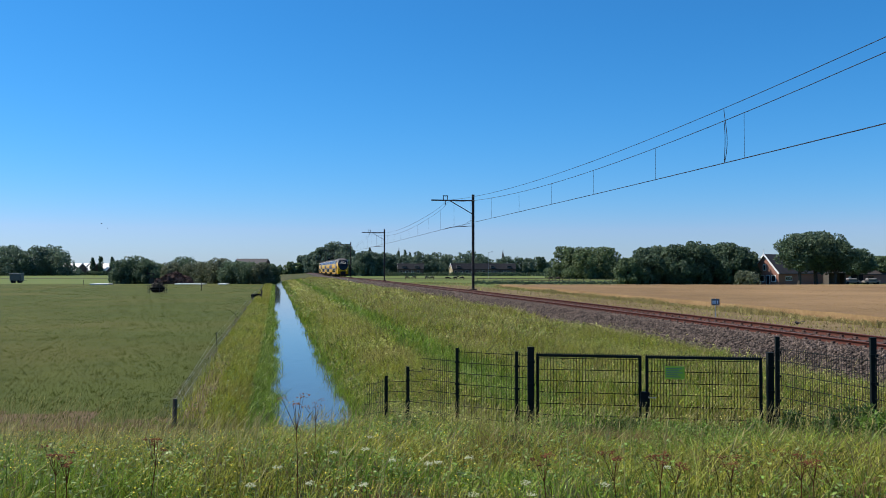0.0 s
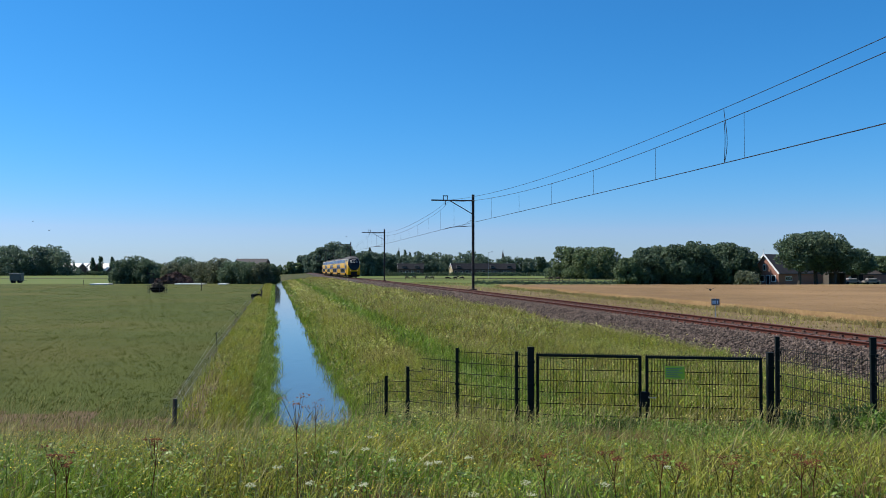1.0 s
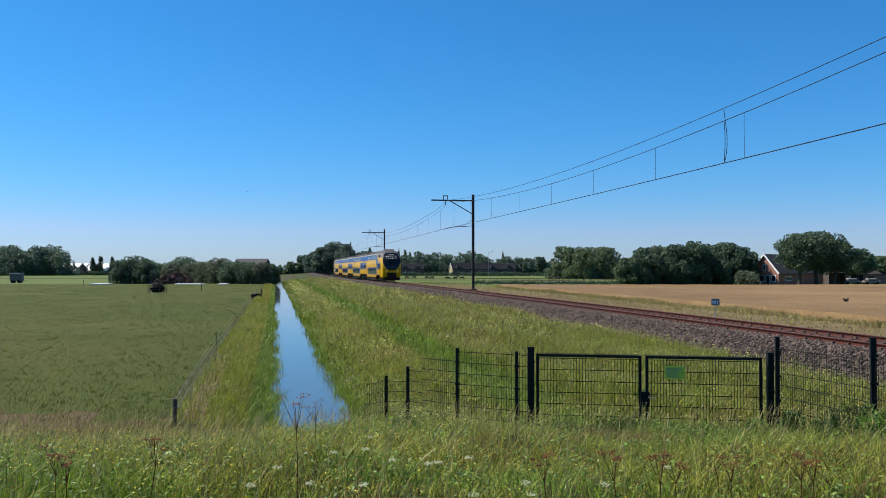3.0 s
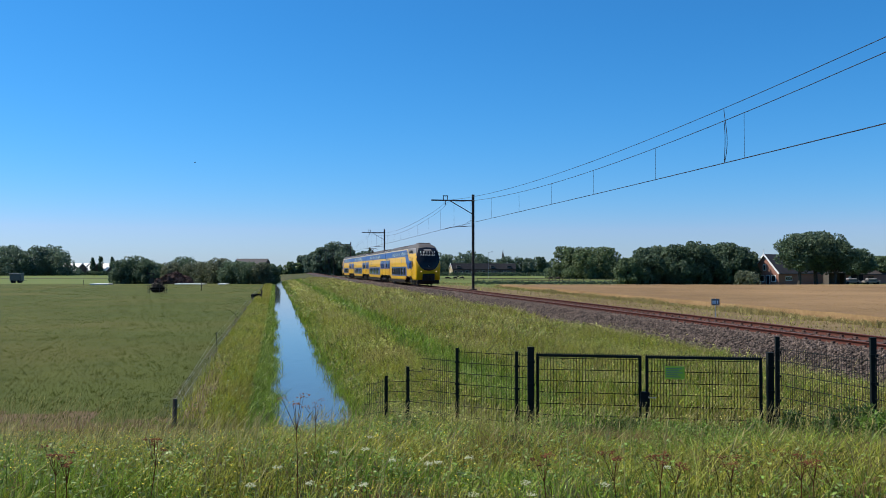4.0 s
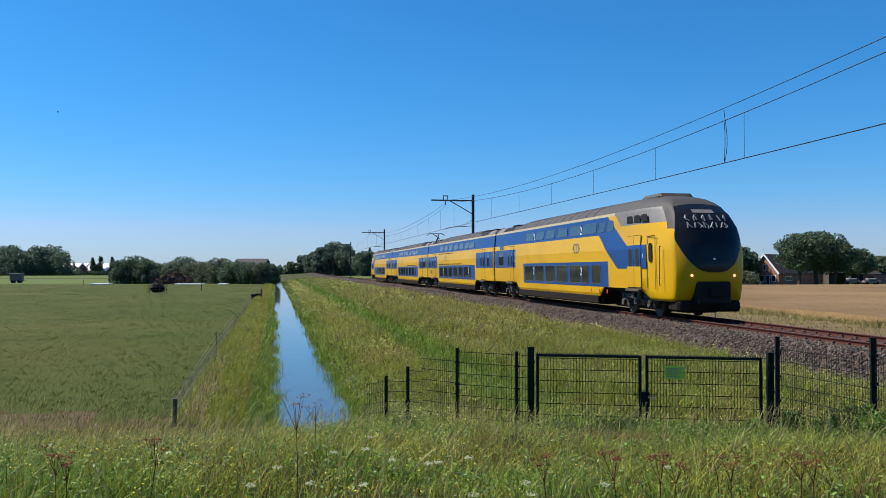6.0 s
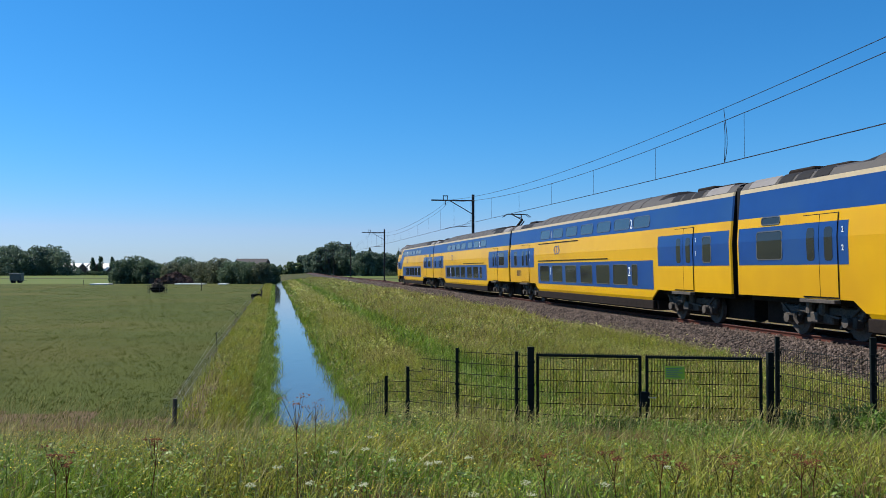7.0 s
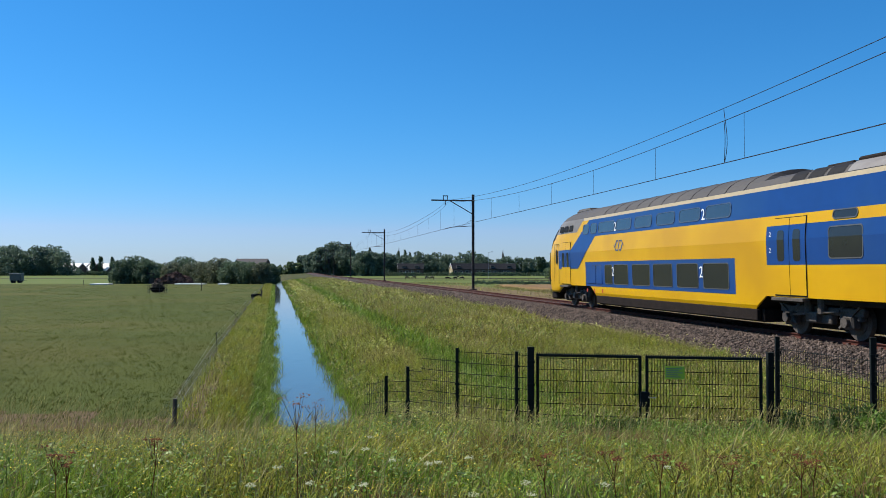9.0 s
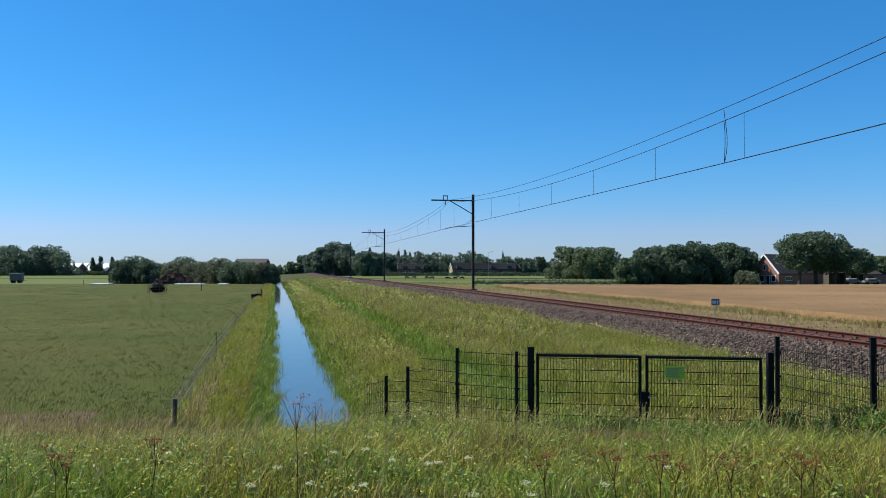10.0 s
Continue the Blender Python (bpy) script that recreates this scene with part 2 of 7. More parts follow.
# ---------------------------------------------------------------- mesh helpers
def mesh_object(name, bm, mats, parent=None, label="", shade=False):
    me = bpy.data.meshes.new(name)
    bmesh.ops.recalc_face_normals(bm, faces=bm.faces[:])
    bm.to_mesh(me)
    bm.free()
    for m in mats if isinstance(mats, (list, tuple)) else [mats]:
        me.materials.append(m)
    if shade:
        for p in me.polygons:
            p.use_smooth = True
    ob = new(name, me)
    if parent:
        ob.parent = parent
    if label:
        ob["label"] = label
    return ob


def part(name, bm, mats, parent, label="", shade=False):
    return mesh_object(name, bm, mats, parent, label, shade)


def shared(name, me, parent, m=None):
    ob = new(name, me)
    ob.parent = parent
    if m is not None:
        ob.matrix_basis = m
    return ob


def box(bm, x0, x1, y0, y1, z0, z1, bevel=0.0, mi=0):
    r = bmesh.ops.create_cube(bm, size=1.0, matrix=Matrix.LocRotScale(((x0 + x1) / 2, (y0 + y1) / 2, (z0 + z1) / 2), None, (x1 - x0, y1 - y0, z1 - z0)))
    faces = {f for v in r["verts"] for f in v.link_faces}
    for f in faces:
        f.material_index = mi
    if bevel:
        edges = list({e for v in r["verts"] for e in v.link_edges})
        bmesh.ops.bevel(bm, geom=edges, offset=bevel, segments=1, affect="EDGES")
    return bm


def rod(bm, a, b, r0, r1=None, seg=6, mi=0):
    """A tapered round bar from a to b."""
    a, b = Vector(a), Vector(b)
    r1 = r0 if r1 is None else r1
    d = b - a
    m = Matrix.Translation((a + b) / 2) @ d.to_track_quat("Z", "Y").to_matrix().to_4x4()
    r = bmesh.ops.create_cone(bm, cap_ends=True, segments=seg, radius1=r0, radius2=r1, depth=d.length, matrix=m)
    for f in {f for v in r["verts"] for f in v.link_faces}:
        f.material_index = mi
    return bm


def bar(bm, a, b, w, h, mi=0):
    """A square bar from a to b."""
    a, b = Vector(a), Vector(b)
    d = b - a
    m = Matrix.Translation((a + b) / 2) @ d.to_track_quat("Z", "Y").to_matrix().to_4x4() @ Matrix.Diagonal((w, h, d.length, 1))
    r = bmesh.ops.create_cube(bm, size=1.0, matrix=m)
    for f in {f for v in r["verts"] for f in v.link_faces}:
        f.material_index = mi
    return bm


def raw_object(name, verts, faces, mats, parent=None, index=None, shade=False):
    """A mesh object from arrays; faces all of one size."""
    verts = np.asarray(verts, np.float32).reshape(-1, 3)
    faces = np.asarray(faces, np.int32)
    k = faces.shape[1]
    me = bpy.data.meshes.new(name)
    me.vertices.add(len(verts))
    me.vertices.foreach_set("co", verts.ravel())
    me.loops.add(faces.size)
    me.loops.foreach_set("vertex_index", faces.ravel())
    me.polygons.add(len(faces))
    me.polygons.foreach_set("loop_start", np.arange(0, faces.size, k, dtype=np.int32))
    if index is not None:
        me.polygons.foreach_set("material_index", np.asarray(index, np.int32))
    if shade:
        me.polygons.foreach_set("use_smooth", np.ones(len(faces), bool))
    for m in mats if isinstance(mats, (list, tuple)) else [mats]:
        me.materials.append(m)
    me.update(calc_edges=True)
    me.validate()
    ob = new(name, me)
    if parent:
        ob.parent = parent
    return ob


def empty(name, m=None):
    ob = new(name)
    if m is not None:
        ob.matrix_basis = m
    return ob


# ---------------------------------------------------------------- ground
rng = np.random.default_rng(7)


def build_ground():
    rows = np.concatenate([[-2500, -800, -300, -120, -50, -20], np.arange(-8, 60, 0.4), np.arange(60, 200, 2.0), np.arange(200, 500, 8.0), [520, 600, 750, 1000, 1500, 2300, 3500]])
    left = np.array([-3000, -1200, -500, -250, -120, -70, -45, -32, -24, -18, -14, -11, -9, -7.5, -6.2, -5.2, -4.4, -3.8, -3.2, -2.6, -2.2, -1.9, -1.6, -1.35, -1.1, -0.9, -0.6, 0, 0.6, 0.9, 1.1, 1.35, 1.6, 1.9, 2.2])
    right = np.array([-3.6, -3.0, -1.5, 0, 1.5, 3.0, 4.0, 5.2, 6.6, 8.0, 9.5, 11, 14, 18, 24, 32, 45, 70, 120, 250, 500, 1200, 3000])
    mid = np.linspace(0, 1, 22)[1:-1]
    Y = rows[:, None]
    XL = ditch_x(Y) + left[None]
    XR = track_x(Y) + right[None]
    XM = XL[:, -1:] * (1 - mid) + XR[:, :1] * mid
    X = np.concatenate([XL, XM, XR], 1)
    YY = np.repeat(Y, X.shape[1], 1)
    Z = ground_z(X, YY)
    # the ditch ends under the bank
    Z = np.where(YY < 19.5, np.maximum(Z, bank_z(X, YY)), Z)
    rough = np.where((YY < 120) & (YY > -8), np.where(X - ditch_x(YY) < -3.2, 0.008, 0.05), 0.0)
    Z = Z + rough * (np.sin(X * 1.7 + YY * 0.9) * np.sin(YY * 1.3 - X * 0.6) + 0.5 * np.sin(X * 4.1 - YY * 2.3))
    nr, nc = X.shape
    V = np.stack([X, YY, Z], -1).reshape(-1, 3)
    i = np.arange(nr * nc).reshape(nr, nc)
    F = np.stack([i[:-1, :-1], i[:-1, 1:], i[1:, 1:], i[1:, :-1]], -1).reshape(-1, 4)
    cx, cy = V[F].mean(1)[:, 0], V[F].mean(1)[:, 1]
    dc = cx - ditch_x(cy)
    dt = cx - track_x(cy)
    idx = np.zeros(len(F), int)
    idx[(dc < -3.7) & (cy > 17.5)] = 1
    idx[(dt > 3.0) & (dt < 21)] = 3
    idx[(dt > 21)] = 2
    idx[(dc < -2.7) & (dc > -3.1) & (cy > 20) & (cy < 32)] = 4
    idx[(dc < -3.4) & (cy > 15.9) & (cy < 20.2 + 0.7 * np.sin(cx * 1.1) + 0.5 * np.sin(cx * 2.7))] = 4
    idx[(cy > 330) & ((dt > 3) | (dc < -3.7))] = 2
    idx[(dc < -3.7) & (cy > 205)] = 2
    idx[(dt > 21) & (cy > 206) & (cy < 226)] = 1
    idx[(dt > 21) & (cy > 272) & (cy < 296)] = 1
    idx[(cy > 320) & (cy < 352)] = 0
    ob = raw_object("ground", V, F, [M_GRASS_GROUND, M_PASTURE, M_MEADOW, M_DRY, M_SOIL], index=idx, shade=True)
    tagged(ob, "flat green polder ground with grassy banks and a ditch", "ground", kind="structure")


def build_water():
    ys = np.concatenate([np.arange(15, 60, 3.0), np.arange(60, 420, 20.0)])
    V = []
    for y in ys:
        V += [(float(ditch_x(y)) - 1.5, y, WATER), (float(ditch_x(y)) + 1.5, y, WATER)]
    n = len(ys)
    F = [(2 * i, 2 * i + 1, 2 * i + 3, 2 * i + 2) for i in range(n - 1)]
    tagged(raw_object("water", V, F, M_WATER), "still ditch water mirroring the blue sky", "water", kind="structure")


def build_wheat():
    """The ripe field beyond the track, a low standing crop."""
    ys = np.concatenate([np.arange(14, 60, 1.0), np.arange(60, 169, 3.0)])
    us = np.concatenate([[0, 0.02, 0.15], np.linspace(0.6, 20, 20), np.linspace(24, 150, 32)])
    Y = ys[:, None] + 0 * us[None]
    X = track_x(Y) + 18.5 + 0.05 * Y + us[None] * (1 + Y / 150)
    Z = np.where(us < 0.01, FIELD - 0.1, -1.12) + 0.03 * np.sin(X * 2.1 + Y) * np.sin(Y * 1.3) + 0 * Y
    Z = np.where((Y <= 14) | (Y >= 167), FIELD - 0.1, Z)
    nr, nc = X.shape
    i = np.arange(nr * nc).reshape(nr, nc)
    F = np.stack([i[:-1, :-1], i[:-1, 1:], i[1:, 1:], i[1:, :-1]], -1).reshape(-1, 4)
    ob = raw_object("wheat_field", np.stack([X, Y, Z], -1).reshape(-1, 3), F, M_WHEAT, shade=True)
    tagged(ob, "ripe golden wheat standing in a wide field", "wheat field", kind="stuff")


# ---------------------------------------------------------------- track
def sweep(name, profile, s0, s1, step, mats, parent=None, off=0.0, index=None):
    """Sweeps a closed profile of (across, up) along the track."""
    ss = np.arange(s0, s1 + step, step)
    k = len(profile)
    V = []
    for s in ss:
        for a, z in profile:
            x, y, _, _ = on_track(s, off + a)
            V.append((x, y, z))
    F, I = [], []
    for r in range(len(ss) - 1):
        for j in range(k):
            F.append((r * k + j, r * k + (j + 1) % k, (r + 1) * k + (j + 1) % k, (r + 1) * k + j))
            I.append(index[j] if index else 0)
    return raw_object(name, V, F, mats, parent, I)


def build_track():
    bed = sweep("ballast_bed", [(-3.3, -0.75), (-1.75, -0.16), (1.75, -0.16), (3.3, -0.75)], -300, 800, 4.0, M_BED)
    tagged(bed, "brown crushed-stone ballast bed under the railway", "ballast", kind="structure")
    railp = [(-0.065, -0.16), (-0.065, -0.145), (-0.012, -0.12), (-0.012, -0.045), (-0.036, -0.03), (-0.036, 0.0), (0.036, 0.0), (0.036, -0.03), (0.012, -0.045), (0.012, -0.12), (0.065, -0.145), (0.065, -0.16)]
    ix = [0] * 12
    ix[5] = 1
    for o in (0.7525, -0.7525):
        r = sweep("rail", railp, -300, 800, 2.0, [M_RAIL, M_RAIL_TOP], off=o, index=ix)
        tagged(r, "rust-brown steel rail with a worn bright head", "rail", "rails of the track", kind="structure")
    # sleepers: the stretch before the camera one by one, the rest joined
    bm = bmesh.new()
    box(bm, -1.3, 1.3, -0.12, 0.12, -0.33, -0.125, 0.015)
    for sx in (-0.7525, 0.7525):
        for o in (-0.1, 0.1):
            box(bm, sx + o - 0.035, sx + o + 0.035, -0.05, 0.05, -0.125, -0.075)
    first = mesh_object("sleeper", bm, M_SLEEPER)
    me = first.data
    line = tagged(empty("sleeper_row"), "row of dusty concrete sleepers under the rails", "sleepers", kind="structure")
    first.parent = line
    near = np.arange(12, 12 + 0.6 * 200, 0.6)
    for n, s in enumerate(near):
        x, y, tx, ty = on_track(s)
        m = pose(x, y, 0, 0, 0, math.degrees(math.atan2(ty, tx)) - 90)
        if n == 0:
            first.matrix_basis = m
        else:
            shared("sleeper", me, line, m)
    src = np.array([v.co[:] for v in me.vertices])
    quads = np.array([p.vertices[:] for p in me.polygons if len(p.vertices) == 4])
    V, F = [], []
    for s in np.concatenate([np.arange(-40, 12, 0.6), np.arange(near[-1] + 0.6, 330, 0.6)]):
        x, y, tx, ty = on_track(s)
        F.append(quads + len(V) * len(src))
        V.append(np.stack([x + src[:, 0] * ty + src[:, 1] * tx, y - src[:, 0] * tx + src[:, 1] * ty, src[:, 2]], -1))
    rest = raw_object("sleepers_far", np.concatenate(V), np.concatenate(F), M_SLEEPER, line)
    rest["kind"] = "stuff"


def build_stones():
    """Loose ballast stones over the bed, angular lumps."""
    def scatter(n, s0, s1, size, lo=-2.4, hi=3.35):
        s = rng.uniform(s0, s1, n)
        a = rng.uniform(lo, hi, n)
        keep = (np.abs(np.abs(a) - 0.7525) > 0.09)
        s, a = s[keep], a[keep]
        n = len(s)
        z = np.interp(np.abs(a), [0, 1.75, 3.3, 3.5], [-0.15, -0.15, -0.74, -0.78])
        x, y, _, _ = on_track(s, a)
        base = np.array([(1, 0, 0), (-1, 0, 0), (0, 1, 0), (0, -1, 0), (0, 0, 1), (0, 0, -1)], float)
        tri = np.array([(0, 2, 4), (2, 1, 4), (1, 3, 4), (3, 0, 4), (2, 0, 5), (1, 2, 5), (3, 1, 5), (0, 3, 5)])
        sc = rng.uniform(0.6, 1.35, (n, 6, 1)) * size * rng.uniform(0.7, 1.3, (n, 1, 1))
        ang = rng.uniform(0, 6.28, (n, 3))
        ca, sa = np.cos(ang), np.sin(ang)
        p = base[None] * sc + rng.normal(0, size * 0.16, (n, 6, 3))
        q = p.copy()
        q[..., 0], q[..., 1] = p[..., 0] * ca[:, :1] - p[..., 1] * sa[:, :1], p[..., 0] * sa[:, :1] + p[..., 1] * ca[:, :1]
        p = q.copy()
        q[..., 1], q[..., 2] = p[..., 1] * ca[:, 1:2] - p[..., 2] * sa[:, 1:2], p[..., 1] * sa[:, 1:2] + p[..., 2] * ca[:, 1:2]
        q += np.stack([x, y, z], -1)[:, None]
        return q.reshape(-1, 3), (tri[None] + 6 * np.arange(n)[:, None, None]).reshape(-1, 3)
    V1, F1 = scatter(30000, 8, 62, 0.047, 0.80)
    V2, F2 = scatter(10000, 62, 150, 0.085, 0.80)
    ob = raw_object("ballast_stones", np.concatenate([V1, V2]), np.concatenate([F1, F2 + len(V1)]), M_BALLAST)
    tagged(ob, "loose grey-brown crushed stones along the track", "ballast stones", kind="stuff")
    V1, F1 = scatter(11000, 8, 62, 0.045, -2.4, 0.70)
    V2, F2 = scatter(4500, 62, 150, 0.070, -2.4, 0.70)
    ob = raw_object("rusty_ballast", np.concatenate([V1, V2]), np.concatenate([F1, F2 + len(V1)]), M_RUST_STONE)
    tagged(ob, "rust-stained crushed stones between the rails", "ballast stones", kind="stuff")


# ---------------------------------------------------------------- overhead line
MASTS = [11.0 + 69.6 * i for i in range(9)]


def sag(y, low, k):
    """Height of a hung wire over the span that y lies in."""
    u = (np.asarray(y, float) - MASTS[0]) % 69.6
    return low + k * (u - 32.0) ** 2


def tube(name, pts, r, mat, parent=None, seg=4):
    pts = np.asarray(pts, float)
    V, F = [], []
    for i, p in enumerate(pts):
        t = Vector(pts[min(i + 1, len(pts) - 1)] - pts[max(i - 1, 0)]).normalized()
        side = t.cross(Vector((0, 0, 1)))
        side = side.normalized() if side.length > 1e-3 else Vector((1, 0, 0))
        up = side.cross(t)
        for j in range(seg):
            a = 2 * math.pi * j / seg
            V.append(Vector(p) + side * (r * math.cos(a)) + up * (r * math.sin(a)))
    for i in range(len(pts) - 1):
        for j in range(seg):
            F.append((i * seg + j, i * seg + (j + 1) % seg, (i + 1) * seg + (j + 1) % seg, (i + 1) * seg + j))
    return raw_object(name, V, F, mat, parent, shade=True)


def contact_z(y):
    return 5.38 + 0.25 * smooth(20, 90, np.asarray(y, float))


def build_mast():
    """One mast: local x across the track to the camera's side, local y along it; the foot at the origin."""
    ob = tagged(empty("catenary_mast"), "slim rust-dark steel mast with a braced arm carrying the wires", "catenary mast", "overhead line masts")
    bm = bmesh.new()
    box(bm, -0.30, 0.30, -0.30, 0.30, -0.9, -0.06, 0.02)
    part("foundation", bm, M_SLEEPER, ob, "weathered dark foot")
    bm = bmesh.new()
    for s in (-0.10, 0.10):
        box(bm, s - 0.012, s + 0.012, -0.11, 0.11, -0.06, 8.95)
    box(bm, -0.088, 0.088, -0.008, 0.008, -0.06, 8.95)
    part("post", bm, M_STEEL, ob)
    bm = bmesh.new()
    box(bm, -4.05, 0.14, -0.06, 0.06, 8.30, 8.42)
    part("arm", bm, M_STEEL, ob)
    bm = bmesh.new()
    bar(bm, (-2.25, 0, 8.32), (0, 0, 7.05), 0.07, 0.07)
    part("brace", bm, M_STEEL, ob)
    bm = bmesh.new()
    box(bm, -2.92, -2.86, -0.04, 0.04, 8.42, 8.80)
    box(bm, -2.54, -2.48, -0.04, 0.04, 8.42, 8.80)
    box(bm, -2.95, -2.45, -0.05, 0.05, 8.74, 8.82)
    part("wire_saddle", bm, M_STEEL, ob)
    bm = bmesh.new()
    for i in range(5):
        rod(bm, (-2.7, 0, 8.28 - 0.07 * i), (-2.7, 0, 8.23 - 0.07 * i), 0.07, 0.05, 8)
    part("insulator", bm, M_BLACK, ob)
    bm = bmesh.new()
    rod(bm, (0, 0, 5.95), (-2.1, 0, 5.80), 0.03)
    rod(bm, (-2.1, 0, 5.80), (-2.75, 0, 5.66), 0.022)
    rod(bm, (0, 0, 6.6), (-1.2, 0, 5.87), 0.012)
    part("registration_arm", bm, M_STEEL, ob)
    return ob


def build_line():
    first = build_mast()
    for i, y in enumerate(MASTS):
        x, yy, tx, ty = track_at(y, -2.7)
        m = pose(x, yy, 0, 0, 0, math.degrees(math.atan2(ty, tx)) - 90)
        if i == 0:
            first.matrix_basis = m
        else:
            copy_thing(first, m)
    line = tagged(empty("overhead_line"), "dark overhead wires hung in long sagging spans over the track", "overhead wires")
    ys = np.concatenate([np.arange(-60, 160, 2.9), np.arange(160, 560, 5.8)])
    def path(low, k, off=0.0, contact=False):
        pts = []
        for y in ys:
            x, yy, _, _ = track_at(y, off)
            pts.append((x, yy, float(contact_z(y)) if contact else float(sag(y, low, k))))
        return pts
    tube("contact_wire", path(0, 0, contact=True), 0.009, M_WIRE, line)
    tube("contact_wire", path(0, 0, 0.06, contact=True), 0.008, M_WIRE, line)
    tube("messenger_wire", path(6.62, 0.00112), 0.013, M_WIRE, line)
    tube("feeder_wire", path(7.05, 0.00092, 0.1), 0.012, M_WIRE, line)
    for span in range(0, 6):
        for u in (2.5, 9.6, 16.6, 23.4, 30.5, 37.2, 44.0, 51.5, 58.5, 65.5):
            y = MASTS[span] + u - 0.0
            x, yy, _, _ = track_at(y)
            bm = bmesh.new()
            rod(bm, (x, yy, float(contact_z(y))), (x, yy, float(sag(y, 6.62, 0.00112))), 0.007, seg=4)
            part("dropper", bm, M_WIRE, line)
    # the current bridge: two cables from the carrying wires down to the contact wire
    x, y, tx, ty = track_at(28.9)
    for dx, zt, w in ((0.0, float(sag(28.9, 7.05, 0.00092)), 0.35), (0.0, float(sag(28.9, 6.62, 0.00112)), -0.12)):
        pts = []
        for t in np.linspace(0, 1, 15):
            z = zt + (float(contact_z(28.9)) - zt) * t
            bend = w * (t**2) * (1 - t) * 2.2 + 0.10 * math.sin(t * 3.1)
            pts.append((x - bend * tx, y - bend * ty, z))
        tube("jumper_cable", pts, 0.013, M_WIRE, line)


build_ground()
build_water()
build_wheat()
build_track()
build_stones()
build_line()

# ---------------------------------------------------------------- the train
PROFILE = [(0.62, 1.40), (0.74, 1.445), (1.0, 1.452), (1.5, 1.466), (1.9, 1.478), (2.30, 1.49), (2.56, 1.50), (2.95, 1.47), (3.23, 1.445), (3.50, 1.422), (3.98, 1.38), (4.10, 1.36), (4.30, 1.20), (4.45, 0.98), (4.56, 0.72), (4.64, 0.38), (4.67, 0.0)]


def half_width(z):
    return float(np.interp(z, [p[0] for p in PROFILE], [p[1] for p in PROFILE]))


def nose_back(z):
    """How far the nose lies behind its tip on the middle plane."""
    return float(np.interp(z, [0.3, 1.2, 1.9, 2.6, 3.25, 3.75, 4.15, 4.40, 4.55, 4.70], [0.30, 0.06, 0.0, 0.10, 0.34, 0.74, 1.32, 1.95, 2.7, 3.8]))


def side_patch(bm, corners, out=0.004, side=-1, mi=0, nz=3):
    """A livery patch on the car side, proud of it: corners (x, z) of a quad, bottom left, bottom right, top right, top left."""
    (x0, z0), (x1, z1), (x2, z2), (x3, z3) = corners
    levels = sorted({0.0, 1.0} | {(c - z0) / (z3 - z0) for c in (2.56,) if z0 < c < z3 and z0 == z1 and z3 == z2})
    rows = []
    for t in levels:
        a = (x0 + (x3 - x0) * t, z0 + (z3 - z0) * t)
        b = (x1 + (x2 - x1) * t, z1 + (z2 - z1) * t)
        rows.append([bm.verts.new((p[0], side * (half_width(p[1]) + out), p[1])) for p in (a, b)])
    for r0, r1 in zip(rows, rows[1:]):
        f = bm.faces.new((r0[0], r0[1], r1[1], r1[0]))
        f.material_index = mi
    return bm


def rounded(x0, x1, z0, z1, r, n=4):
    pts = []
    for cx, cz, a0 in ((x1 - r, z0 + r, -90), (x1 - r, z1 - r, 0), (x0 + r, z1 - r, 90), (x0 + r, z0 + r, 180)):
        for i in range(n + 1):
            a = radians(a0 + 90 * i / n)
            pts.append((cx + r * math.cos(a), cz + r * math.sin(a)))
    return pts


def window(parent, x0, x1, z0, z1, side, r=0.10, name="window", seal=M_SEAL, glass=M_GLASS):
    """A rounded pane set in a raised seal, on one side of the car."""
    outer, inner = rounded(x0 - 0.03, x1 + 0.03, z0 - 0.03, z1 + 0.03, r + 0.03), rounded(x0, x1, z0, z1, r)
    bm = bmesh.new()
    def ring(pts, out):
        return [bm.verts.new((x, side * (half_width(z) + out), z)) for x, z in pts]
    a, b, c, d = ring(outer, 0.0), ring(outer, 0.016), ring(inner, 0.016), ring(inner, 0.006)
    n = len(a)
    for p, q in ((a, b), (b, c), (c, d)):
        for i in range(n):
            bm.faces.new((p[i], p[(i + 1) % n], q[(i + 1) % n], q[i]))
    w = part(name, bm, seal, parent, "rounded tinted window in a grey seal")
    bm = bmesh.new()
    pane(bm, x0, x1, z0, z1, r, side, 0.007)
    part("pane", bm, glass, w)
    return w


def pane(bm, x0, x1, z0, z1, r, side, out):
    """A rounded pane that follows the crease of the car side."""
    steps = [(z0 + r * (1 - math.cos(a)), r * (1 - math.sin(a))) for a in (0, 0.4, 0.8, 1.2, 1.571)]
    levels = steps + ([(2.56, 0.0)] if z0 + r < 2.56 < z1 - r else []) + [(z1 - (z - z0), i) for z, i in reversed(steps)]
    rows = [[bm.verts.new((x, side * (half_width(z) + out), z)) for x in (x0 + i, x1 - i)] for z, i in levels]
    for p, q in zip(rows, rows[1:]):
        bm.faces.new((p[0], p[1], q[1], q[0]))


def ring2(bm, pts, side, out):
    return [bm.verts.new((x, side * (half_width(z) + out), z)) for x, z in pts]


FONT_MESH = {}


